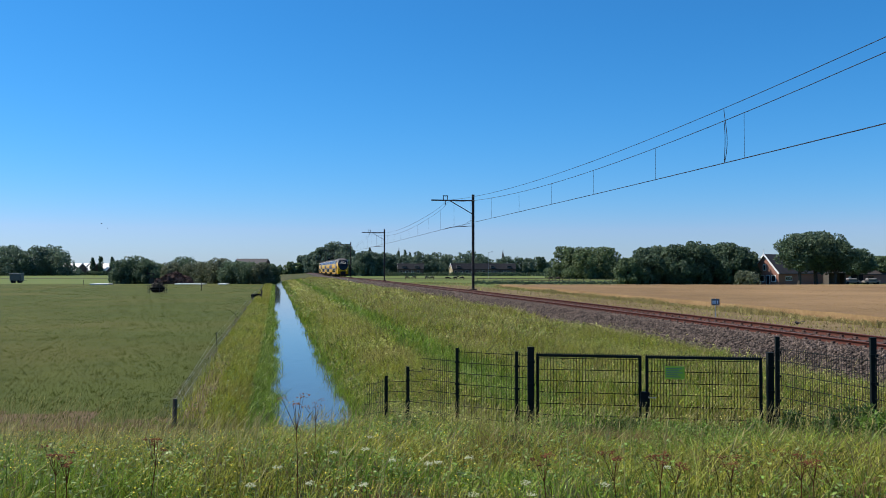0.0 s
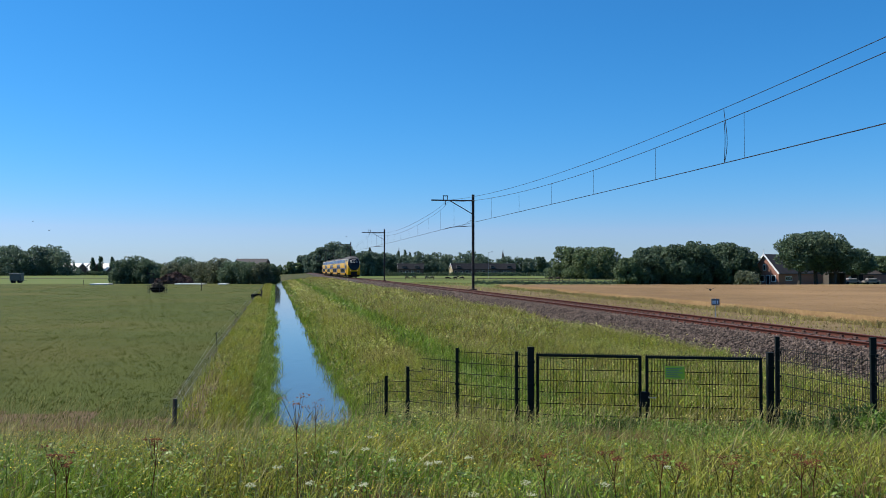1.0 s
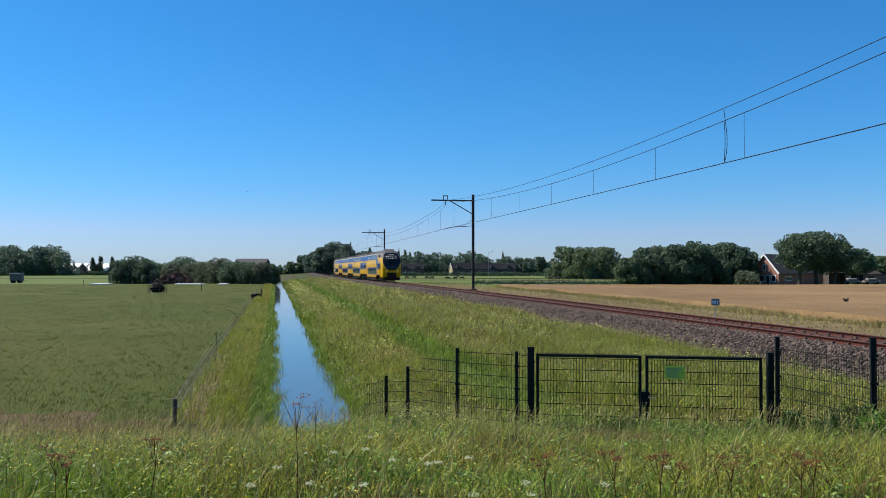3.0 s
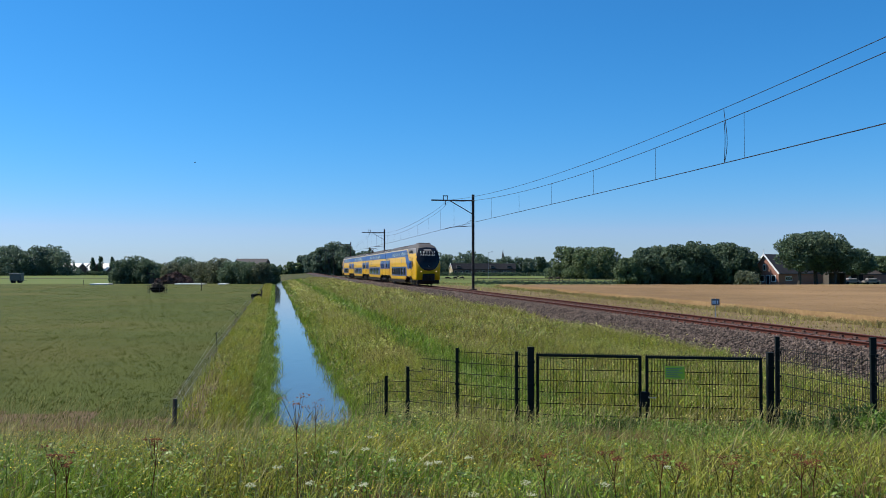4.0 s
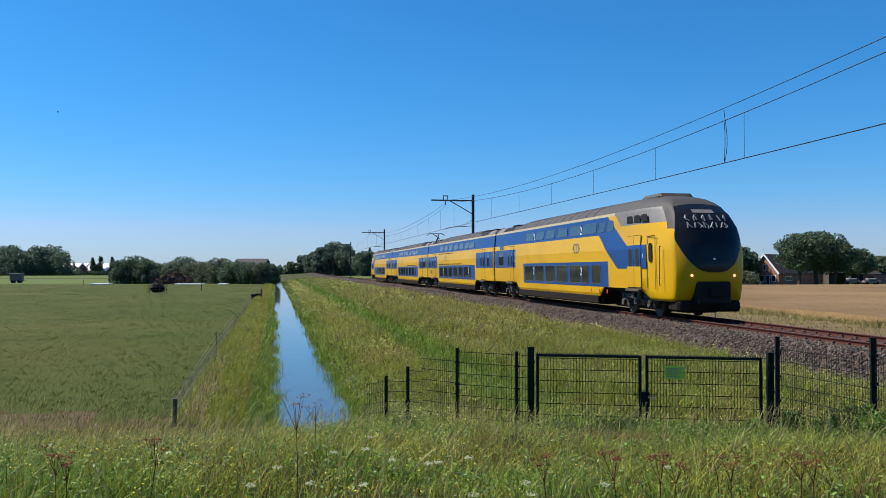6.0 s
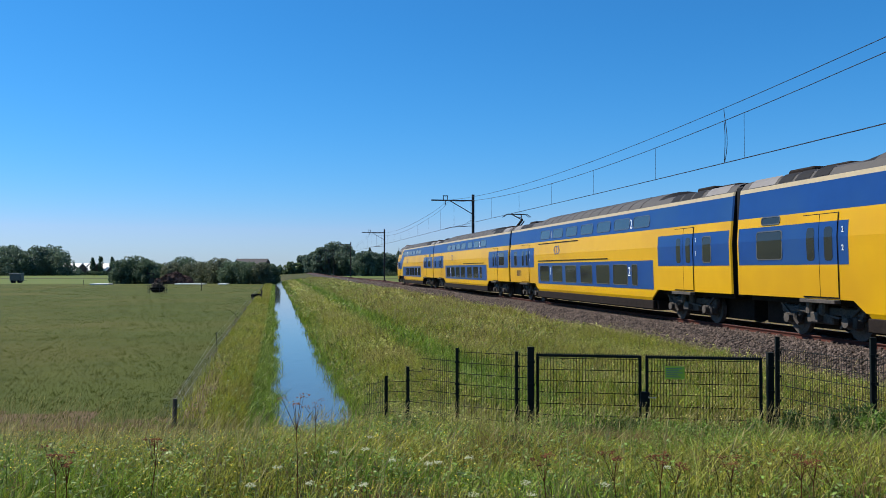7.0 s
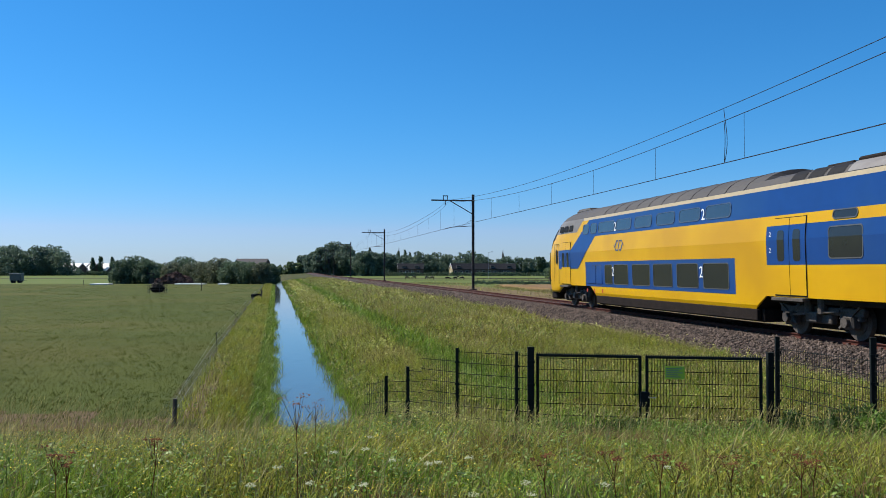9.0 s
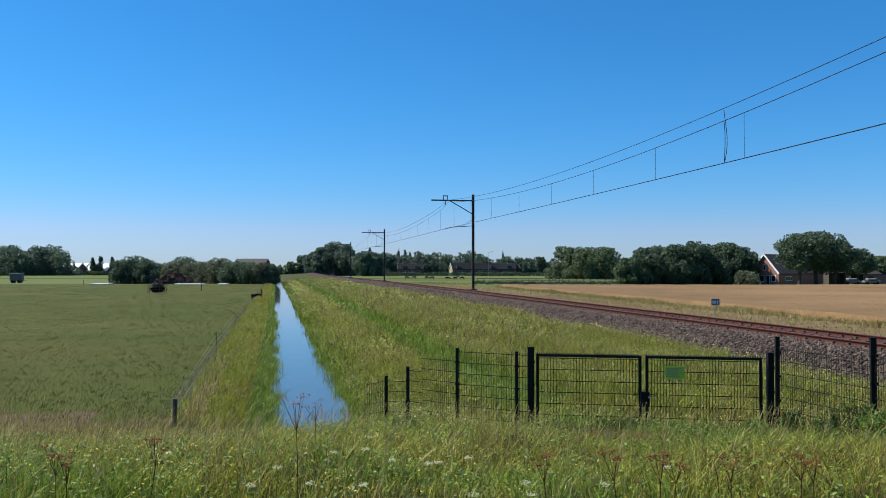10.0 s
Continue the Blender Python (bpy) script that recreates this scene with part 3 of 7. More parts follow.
def letters(text, size, mat, name, parent, m):
    """Raised characters as a mesh."""
    key = (text, size)
    if key not in FONT_MESH:
        cu = bpy.data.curves.new("characters", "FONT")
        cu.body, cu.size, cu.extrude, cu.align_x, cu.align_y = text, size, 0.002, "CENTER", "CENTER"
        tmp = bpy.data.objects.new("characters", cu)
        scene.collection.objects.link(tmp)
        me = bpy.data.meshes.new_from_object(tmp.evaluated_get(bpy.context.evaluated_depsgraph_get()))
        bpy.data.objects.remove(tmp)
        FONT_MESH[key] = me
    me = FONT_MESH[key].copy()
    me.materials.clear()
    me.materials.append(mat)
    ob = new(name, me)
    ob.parent, ob.matrix_basis = parent, m
    return ob


def on_side(x, z, side, out=0.012):
    """A pose for a flat mark on the car side at x, z, read from outside."""
    return pose(x, side * (half_width(z) + out), z, 90, 0, 0 if side < 0 else 180)


def door(parent, x0, x1, side, bottom=1.04, top=3.16, blue=2.95):
    """A pair of sliding leaves with long panes in a dark gap."""
    bm = bmesh.new()
    for z0, z1 in ((bottom, 2.56), (2.56, top)):
        f = [(x0 - 0.022, z0), (x1 + 0.022, z0), (x1 + 0.022, z1), (x0 - 0.022, z1)]
        bm.faces.new(ring2(bm, f, side, 0.010))
    d = part("door", bm, M_BLACK, parent, "double sliding door in blue and yellow")
    mid = (x0 + x1) / 2
    for a, b in ((x0, mid - 0.011), (mid + 0.011, x1)):
        bm = bmesh.new()
        for z0, z1, mi in ((bottom + 0.04, 1.88, 0), (1.88, 2.56, 1), (2.56, blue, 1), (blue, top - 0.022, 0)):
            vs = ring2(bm, [(a, z0), (b, z0), (b, z1), (a, z1)], side, 0.026)
            f = bm.faces.new(vs)
            f.material_index = mi
        part("leaf", bm, [M_YELLOW, M_BLUE], d)
        w = (b - a)
        bm = bmesh.new()
        pane(bm, a + w * 0.30, b - w * 0.24, 1.98 - (2.95 - blue) * 0.4, blue - 0.13, 0.1, side, 0.032)
        part("pane", bm, M_GLASS, d)
    bm = bmesh.new()
    box(bm, x0, x1, *sorted((side * 1.42, side * 1.60)), bottom - 0.12, bottom - 0.03, 0.01)
    part("step", bm, M_BOGIE, d)
    # small white class marks beside the leaves
    for z in (2.28, 2.72):
        if z < blue - 0.1:
            letters("2", 0.20, M_WHITE, "door_mark", d, on_side(x1 + 0.20, z, side, 0.016))
    return d


def bogie(parent, x):
    b = new("bogie")
    b.parent, b.matrix_basis = parent, pose(x, 0, 0)
    b["label"] = "dusty grey-brown two-axle bogie"
    for wx in (-1.25, 1.25):
        bm = bmesh.new()
        for sy in (-0.75, 0.75):
            rod(bm, (wx, sy - 0.065, 0.46), (wx, sy + 0.065, 0.46), 0.46, seg=24)
            rod(bm, (wx, sy - 0.085, 0.46), (wx, sy + 0.085, 0.46), 0.30, seg=16)
        rod(bm, (wx, -0.75, 0.46), (wx, 0.75, 0.46), 0.09, seg=8)
        part("wheelset", bm, M_BOGIE, b, "steel wheels on an axle")
    for sy in (-1.0, 1.0):
        bm = bmesh.new()
        box(bm, -1.75, 1.75, sy - 0.08, sy + 0.08, 0.60, 0.80, 0.03)
        box(bm, -0.55, 0.55, sy - 0.10, sy + 0.10, 0.36, 0.62, 0.03)
        for wx in (-1.25, 1.25):
            box(bm, wx - 0.20, wx + 0.20, sy - 0.12, sy + 0.16, 0.28, 0.64, 0.05)
        part("side_frame", bm, M_BOGIE, b)
        bm = bmesh.new()
        for wx in (-1.25, 1.25):
            rod(bm, (wx, sy + (0.16 if sy > 0 else -0.16) * 0.9, 0.46), (wx, sy + (0.26 if sy > 0 else -0.26), 0.46), 0.13, seg=12)
            for o in (-0.34, 0.34):
                rod(bm, (wx + o, sy, 0.50), (wx + o, sy, 0.86), 0.085, seg=8)
        rod(bm, (-0.28, sy * 1.16, 0.62), (-0.28, sy * 1.16, 1.0), 0.12, seg=10)
        rod(bm, (0.28, sy * 1.16, 0.62), (0.28, sy * 1.16, 1.0), 0.12, seg=10)
        bar(bm, (-1.0, sy * 1.18, 0.72), (0.95, sy * 1.18, 0.55), 0.05, 0.05)
        for wx in (-1.25, 1.25):
            for k in range(4):
                rod(bm, (wx - 0.34, sy, 0.53 + 0.08 * k), (wx - 0.34, sy, 0.56 + 0.08 * k), 0.115, seg=8)
                rod(bm, (wx + 0.34, sy, 0.53 + 0.08 * k), (wx + 0.34, sy, 0.56 + 0.08 * k), 0.115, seg=8)
        bar(bm, (-1.7, sy * 1.12, 0.86), (-0.9, sy * 1.12, 0.30), 0.04, 0.06)
        bar(bm, (1.7, sy * 1.12, 0.86), (0.9, sy * 1.12, 0.30), 0.04, 0.06)
        box(bm, -0.16, 0.16, *sorted((sy * 1.08, sy * 1.26)), 0.40, 0.66, 0.02)
        part("axle_box", bm, M_BOGIE, b)
    bm = bmesh.new()
    box(bm, -0.45, 0.45, -1.0, 1.0, 0.45, 0.85, 0.03)
    part("bolster", bm, M_UNDER, b)
    return b


def logo(parent, x, z, side):
    """The operator's mark as plain shapes: two opposed arrows in a flowing line."""
    bm = bmesh.new()
    def strip(pts, w):
        for (ax, az), (bx, bz) in zip(pts, pts[1:]):
            d = Vector((bx - ax, bz - az)).normalized() * w / 2
            nrm = Vector((-d.y, d.x))
            q = [(ax - d.x + nrm.x, az - d.y + nrm.y), (ax - d.x - nrm.x, az - d.y - nrm.y), (bx + d.x - nrm.x, bz + d.y - nrm.y), (bx + d.x + nrm.x, bz + d.y + nrm.y)]
            bm.faces.new([bm.verts.new((x + px * 0.62, side * (half_width(z + pz * 0.5) + 0.012), z + pz * 0.5)) for px, pz in q])
    strip([(-0.78, 0.0), (-0.45, 0.38), (-0.05, 0.38), (0.08, -0.38), (0.45, -0.38), (0.78, 0.0)], 0.10)
    strip([(-0.55, 0.0), (-0.40, -0.38), (-0.22, -0.38)], 0.12)
    strip([(0.55, 0.0), (0.40, 0.38), (0.22, 0.38)], 0.12)
    return part("emblem", bm, M_BLUE, parent, "dark blue emblem on the yellow side")


def pantograph(parent, x):
    p = new("pantograph")
    p.parent, p.matrix_basis = parent, pose(x, 0, 0)
    p["label"] = "raised single-arm current collector"
    bm = bmesh.new()
    box(bm, -0.9, 0.9, -0.55, 0.55, 4.42, 4.50, 0.01)
    for a in (-0.7, 0.7):
        for s in (-0.45, 0.45):
            rod(bm, (a, s, 4.2), (a, s, 4.44), 0.06, seg=8)
    part("base_frame", bm, M_BLACK, p)
    bm = bmesh.new()
    bar(bm, (-0.45, 0, 4.52), (0.95, 0, 4.95), 0.12, 0.10)
    bar(bm, (-0.15, 0.12, 4.52), (1.02, 0.12, 4.86), 0.05, 0.05)
    part("lower_arm", bm, M_BLACK, p)
    bm = bmesh.new()
    bar(bm, (0.95, 0, 4.95), (-0.35, -0.30, 5.36), 0.055, 0.055)
    bar(bm, (0.95, 0, 4.95), (-0.35, 0.30, 5.36), 0.055, 0.055)
    bar(bm, (0.30, -0.15, 5.15), (0.30, 0.15, 5.15), 0.04, 0.04)
    part("upper_arm", bm, M_BLACK, p)
    bm = bmesh.new()
    for a in (-0.55, -0.18):
        rod(bm, (a, -0.65, 5.39), (a, 0.65, 5.39), 0.025)
        for s in (-1, 1):
            rod(bm, (a, s * 0.65, 5.39), (a, s * 0.92, 5.20), 0.02)
    part("collector_head", bm, M_BLACK, p)


def body_shell(parent, length, cab):
    """Car body along x from 0 (rear end) to length; with a rounded cab at the front end when cab is set."""
    half = [(p[1], p[0]) for p in PROFILE]
    END = 5.9
    tail = length - (7.45 if cab else END)
    ring = [(-w, z) for w, z in half] + [(w, z) for w, z in reversed(half[:-1])]
    stations = [0.0, 0.04, 4.0, END - 0.6, END - 0.15, END, length / 2, tail] + ([tail + 0.6] if cab else [tail + 0.15, tail + 0.6, length - 4.0, length - 0.04, length])
    bm = bmesh.new()
    rows = []
    def low(x):
        return float(np.interp(x, [END - 0.6, END, tail, tail + 0.6], [1.02, 0.62, 0.62, 1.02]))
    def deck(x):
        return 4.37 if x < END - 0.5 or (not cab and x > tail + 0.5) else 4.7
    for x in stations:
        inset = 0.03 if x in (0.0, length) else 0.0
        rows.append([bm.verts.new((x, y * (1 - inset), min(max(z, low(x)), deck(x) + 0.02 * (1.5 - abs(y))))) for y, z in ring])
    x_start = length - 5.8
    if cab:
        rows.append([bm.verts.new((x_start, y, max(z, 1.02))) for y, z in ring])
        for t in (0.25, 0.5, 0.7, 0.85, 0.95, 1.0):
            row = []
            for y, z in ring:
                zz = max(z, 1.02) if t < 0.55 else z
                xf = length - nose_back(zz) - 0.55 * (abs(y) / 1.5) ** 3
                row.append(bm.verts.new((x_start + (xf - x_start) * t, y * (1 - (0.10 + 0.16 * float(smooth(2.4, 4.2, zz))) * t**5), zz)))
            rows.append(row)
    n = len(ring)
    def colour(a, b, c, d):
        z = (a.co.z + b.co.z + c.co.z + d.co.z) / 4
        x = (a.co.x + b.co.x + c.co.x + d.co.x) / 4
        if cab and x > length - 5.75:
            if z > 3.5:
                return 6 if z < 4.12 else 3
            return 0
        if z > 4.30 and (END - 0.62 < x < END - 0.1 or (not cab and tail + 0.1 < x < tail + 0.62)):
            return 4
        if z > 4.10:
            return 3
        if z > 3.98:
            return 2
        if z > 3.23 and not (cab and x > length - 7.4):
            return 1
        return 0
    for number, (r0, r1) in enumerate(zip(rows, rows[1:])):
        for j in range(n - 1):
            vs = (r0[j], r1[j], r1[j + 1], r0[j + 1])
            f = bm.faces.new(vs)
            f.material_index = colour(*vs)
            if cab and number == len(rows) - 2 and sum(v.co.z for v in vs) / 4 > 3.1:
                f.material_index = 3
            f.smooth = sum(v.co.x for v in vs) / 4 > x_start + 2.5 if cab else False
        f = bm.faces.new((r0[0], r0[-1], r1[-1], r1[0]))
        f.material_index = 4
    f = bm.faces.new(rows[0])
    f.material_index = 4
    if not cab:
        f = bm.faces.new(rows[-1])
        f.material_index = 4
    else:
        last = rows[-1]
        steps = [0.97, 0.94, 0.91, 0.88, 0.84, 0.79, 0.74, 0.66, 0.57, 0.47, 0.36, 0.24, 0.12]
        prev, zc = last, 2.1
        outline = [(v.co.y, v.co.z) for v in last]
        for k in steps:
            row = []
            for y, z in outline:
                yy, zz = y * k, zc + (z - zc) * k
                row.append(bm.verts.new((length - nose_back(zz) - 0.55 * (abs(yy) / 1.5) ** 3, yy, zz)))
            for j in range(n):
                vs = (prev[j], row[j], row[(j + 1) % n], prev[(j + 1) % n])
                f = bm.faces.new(vs)
                f.smooth = True
                f.material_index = 3 if (outline[j][1] + outline[(j + 1) % n][1]) / 2 > 3.1 else 0
            prev = row
        f = bm.faces.new(prev)
        f.material_index = 5
    return part("body", bm, [M_YELLOW, M_BLUE, M_CREAM, M_ROOF_GREY, M_BLACK, M_SCREEN, M_ROOF_LIGHT], parent)


def build_car(length, cab, band, low_windows, up_windows, doors, small, marks, emblem, panto=False):
    """One car; x forward, the rear end at x = 0, rail head at z = 0."""
    car = tagged(empty("train_car"), "", "train car", "cars of the passing train")
    body = body_shell(car, length, cab)
    tail = length - (7.45 if cab else 5.6)
    for side in (-1, 1):
        # livery: lower window band, blue ends with the door band, grilles
        bm = bmesh.new()
        lo = band
        side_patch(bm, [(lo[0], 1.02), (lo[1], 1.02), (lo[1], 2.10), (lo[0], 2.10)], side=side)
        side_patch(bm, [(0.12, 1.88), (5.2, 1.88), (5.2, 2.95), (0.12, 2.95)], side=side)
        if not cab:
            side_patch(bm, [(length - 5.2, 1.88), (length - 0.12, 1.88), (length - 0.12, 2.95), (length - 5.2, 2.95)], side=side)
        else:
            side_patch(bm, [(18.95, 3.23), (21.19, 3.23), (19.85, 3.98), (18.95, 3.98)], side=side)
            side_patch(bm, [(19.72, 2.70), (22.15, 2.70), (21.19, 3.23), (18.95, 3.23)], side=side)
            side_patch(bm, [(21.12, 1.80), (24.0, 1.80), (24.0, 2.70), (19.72, 2.70)], out=0.010, side=side)
        part("blue_band", bm, M_BLUE, body, "deep blue livery band")
        for x0, x1 in low_windows:
            window(body, x0, x1, 1.17, 1.94, side, 0.07)
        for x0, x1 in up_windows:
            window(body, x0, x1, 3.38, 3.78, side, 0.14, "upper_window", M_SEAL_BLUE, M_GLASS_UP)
        for x0, x1, z0, z1 in small:
            window(body, x0, x1, z0, z1, side, 0.08)
        for x0, x1 in doors:
            door(body, x0, x1, side, **(dict(blue=2.70, top=3.08) if cab and x0 > 20 else {}))
        if cab:
            for x0 in (22.0, 22.72, 23.40):
                bm = bmesh.new()
                bm.faces.new(ring2(bm, [(x0, 3.58), (x0 + 0.62, 3.58), (x0 + 0.48, 3.86), (x0 - 0.02, 3.86)], side, 0.014))
                part("cab_grille", bm, M_BLACK, body, "dark louvred grille over the cab")
            bm = bmesh.new()
            side_patch(bm, [(20.60, 3.48), (21.45, 3.48), (20.74, 3.97), (20.60, 3.97)], side=side, out=0.003)
            part("yellow_edge", bm, M_YELLOW, body)
            for x0 in (17.95, 18.95, 19.85):
                bm = bmesh.new()
                bm.faces.new(ring2(bm, [(x0, 0.76), (x0 + 0.14, 0.76), (x0 + 0.14, 0.92), (x0, 0.92)], side, 0.008))
                part("service_hatch", bm, M_RED, body, "small dark red service hatch")
            # outline of the driver's door
            bm = bmesh.new()
            for x0, x1, z0, z1 in ((24.02, 24.06, 1.06, 3.02), (24.72, 24.76, 1.06, 2.96), (24.02, 24.76, 2.98, 3.02)):
                bm.faces.new(ring2(bm, [(x0, z0), (x1, z0), (x1, z1), (x0, z1)], side, 0.004))
            bm.faces.new(ring2(bm, rounded(24.2, 24.48, 2.05, 2.75, 0.1), side, 0.004))
            part("driver_door", bm, M_BLACK, body)
        for text, x, z in marks:
            letters(text, 0.52, M_WHITE, "class_number", body, on_side(x, z, side, 0.02))
        # roof grilles on the shoulder over each end
        ends = [(2.0, 4.4)] + ([] if cab else [(length - 4.4, length - 2.0)])
        for g0, g1 in ends:
            for i in range(3):
                a = g0 + (g1 - g0) * i / 3
                bm = bmesh.new()
                for za, zb in ((4.13, 4.28), (4.28, 4.38)):
                    bm.faces.new(ring2(bm, [(a, za), (a + 0.66, za), (a + 0.66, zb), (a, zb)], side, 0.014))
                part("roof_grille", bm, M_BLACK, body, "dark louvred roof grille")
            bm = bmesh.new()
            a, b = (0.45, 1.85) if g0 < 5 else (length - 1.85, length - 0.45)
            for za, zb in ((4.12, 4.28), (4.28, 4.38)):
                bm.faces.new(ring2(bm, [(a, za), (b, za), (b, zb), (a, zb)], side, 0.012))
            part("shoulder_panel", bm, M_ROOF_LIGHT, body, "pale metal panel on the roof shoulder")
        # skirt below the low middle part
        bm = bmesh.new()
        box(bm, 5.8, tail - 0.15, *sorted((side * 1.30, side * 1.44)), 0.30, 0.63, 0.02)
        part("skirt", bm, M_UNDER, body)
        logo(body, emblem, 2.74, side)
    # equipment on the lowered roof ends, and transverse ribs on the full roof
    for e in ([2.6] if cab else [2.6, length - 2.6]):
        bm = bmesh.new()
        box(bm, e - 1.3, e - 0.1, -0.60, 0.60, 4.36, 4.58, 0.05)
        box(bm, e + 0.2, e + 1.3, -0.50, 0.50, 4.36, 4.54, 0.04)
        part("roof_equipment", bm, M_UNDER, body, "dark equipment cases on the lowered roof end")
    bm = bmesh.new()
    arch = [(y, z) for y, z in [(-p[1], p[0]) for p in PROFILE if p[0] > 4.05] + [(p[1], p[0]) for p in reversed(PROFILE[:-1]) if p[0] > 4.05]]
    for x in np.arange(6.6, tail - 0.5, 1.15):
        lo = [[bm.verts.new((x + o, y * (1 + k), z + 0.9 * k)) for y, z in arch] for o, k in ((-0.035, 0.0), (-0.03, 0.010), (0.03, 0.010), (0.035, 0.0))]
        for p, q in zip(lo, lo[1:]):
            for c in range(len(arch) - 1):
                bm.faces.new((p[c], p[c + 1], q[c + 1], q[c]))
    part("roof_ribs", bm, M_ROOF_GREY, body)["kind"] = "stuff"
    bm = bmesh.new()
    box(bm, 5.7, tail - 0.05, -1.28, 1.28, 0.26, 0.64, 0.03)
    # added dark filler between the wheels, in place of the shade under the ends
    box(bm, 0.2, 5.7, -0.62, 0.62, 0.20, 0.9, 0.02)
    box(bm, tail - 0.1, length - (1.0 if cab else 0.2), -0.62, 0.62, 0.20, 0.9, 0.02)
    box(bm, 0.3, 5.6, -1.2, 1.2, 0.86, 1.03, 0.02)
    box(bm, tail, length - (2.0 if cab else 0.3), -1.2, 1.2, 0.86, 1.03, 0.02)
    part("underframe", bm, M_UNDER, body)
    bm = bmesh.new()
    box(bm, -0.34, 0.02, -1.30, 1.30, 0.95, 4.25, 0.05)
    part("gangway_bellows", bm, M_BLACK, body, "black folding gangway bellows")
    bogie(car, 3.45)
    bogie(car, length - (4.0 if cab else 3.45))
    if panto:
        pantograph(body, 1.4)
    if cab:
        build_cab(body, length)
    return car


def build_cab(body, length):
    for s in (-1, 1):
        bm = bmesh.new()
        rod(bm, (length - 0.30, s * 0.80, 1.55), (length - 0.075, s * 0.80, 1.55), 0.048, seg=14)
        part("headlight", bm, M_LAMP, body, "lit warm headlight")
        bm = bmesh.new()
        for z in np.linspace(1.2, 2.6, 2):
            rod(bm, (length - 1.15, s * 1.53, z), (length - 1.15, s * 1.47, z), 0.015)
        rod(bm, (length - 1.15, s * 1.53, 1.2), (length - 1.15, s * 1.53, 2.6), 0.015)
        part("hand_rail", bm, M_UNDER, body)
    bm = bmesh.new()
    rod(bm, (length - 0.22, 0.0, 2.12), (length - 0.012, 0.0, 2.12), 0.05, seg=12)
    part("top_lamp", bm, M_WHITE, body)
    bm = bmesh.new()
    grid = []
    for v in np.linspace(0, 1, 15):
        row = []
        for u in np.linspace(-1, 1, 17):
            zb = 1.66 + 1.15 * abs(u) ** 3.0
            z = zb + (4.16 - 0.10 * u * u - zb) * v
            y = u * half_width(min(z, 3.9)) * (0.85 - 0.19 * v * v)
            row.append(bm.verts.new((length - nose_back(z) - 0.55 * (abs(y) / 1.5) ** 3 + 0.016, y, z)))
        grid.append(row)
    for p, q in zip(grid, grid[1:]):
        for i in range(16):
            bm.faces.new((p[i], p[i + 1], q[i + 1], q[i])).smooth = True
    part("windscreen", bm, M_SCREEN, body, "large dark shield-shaped windscreen")
    bm = bmesh.new()
    box(bm, length - 4.6, length - 2.9, -0.72, 0.72, 4.30, 4.70, 0.12)
    part("roof_fairing", bm, M_ROOF_GREY, body)
    # scrawl over the windscreen and the blank display above it
    def on_nose(y, z, out=0.035):
        return (length - nose_back(z) - 0.55 * (abs(y) / 1.5) ** 3 + out, y, z)
    g = random.Random(4)
    bm = bmesh.new()
    for row, n in ((3.62, 6), (3.34, 8)):
        for i in range(n):
            y0 = -0.72 + 1.44 * i / (n - 1)
            # one crooked connected stroke
            turns = [(y0 + g.uniform(-0.09, 0.09), row + dz * g.uniform(0.7, 1.1)) for dz in (-0.12, 0.12, -0.02, -0.12)]
            for a, b in zip(turns, turns[1:]):
                if abs(a[0] - b[0]) + abs(a[1] - b[1]) > 0.05:
                    bar(bm, on_nose(*a), on_nose(*b), 0.036, 0.02)
    part("scrawl", bm, M_GALV, body, "pale illegible scrawl over the windscreen")
    bm = bmesh.new()
    vs = [bm.verts.new(on_nose(y, z, 0.04)) for y, z in ((-0.42, 3.80), (0.42, 3.80), (0.40, 3.93), (-0.40, 3.93))]
    bm.faces.new(vs)
    part("display", bm, M_ROOF_LIGHT, body, "blank grey destination display")
    bm = bmesh.new()
    box(bm, length - 0.9, length + 0.01, -0.64, 0.64, 0.52, 1.34, 0.06)
    part("coupler_recess", bm, M_BLACK, body)
    bm = bmesh.new()
    rod(bm, (length - 0.4, 0, 0.98), (length + 0.14, 0, 0.98), 0.14, seg=10)
    box(bm, length + 0.02, length + 0.18, -0.2, 0.2, 0.80, 1.16, 0.03)
    part("coupler", bm, M_UNDER, body)
    bm = bmesh.new()
    box(bm, length - 1.2, length - 0.35, -1.2, 1.2, 0.26, 0.66, 0.08)
    part("snow_plough", bm, M_UNDER, body)


SPEED, S_FRONT = 30.588, 210.21


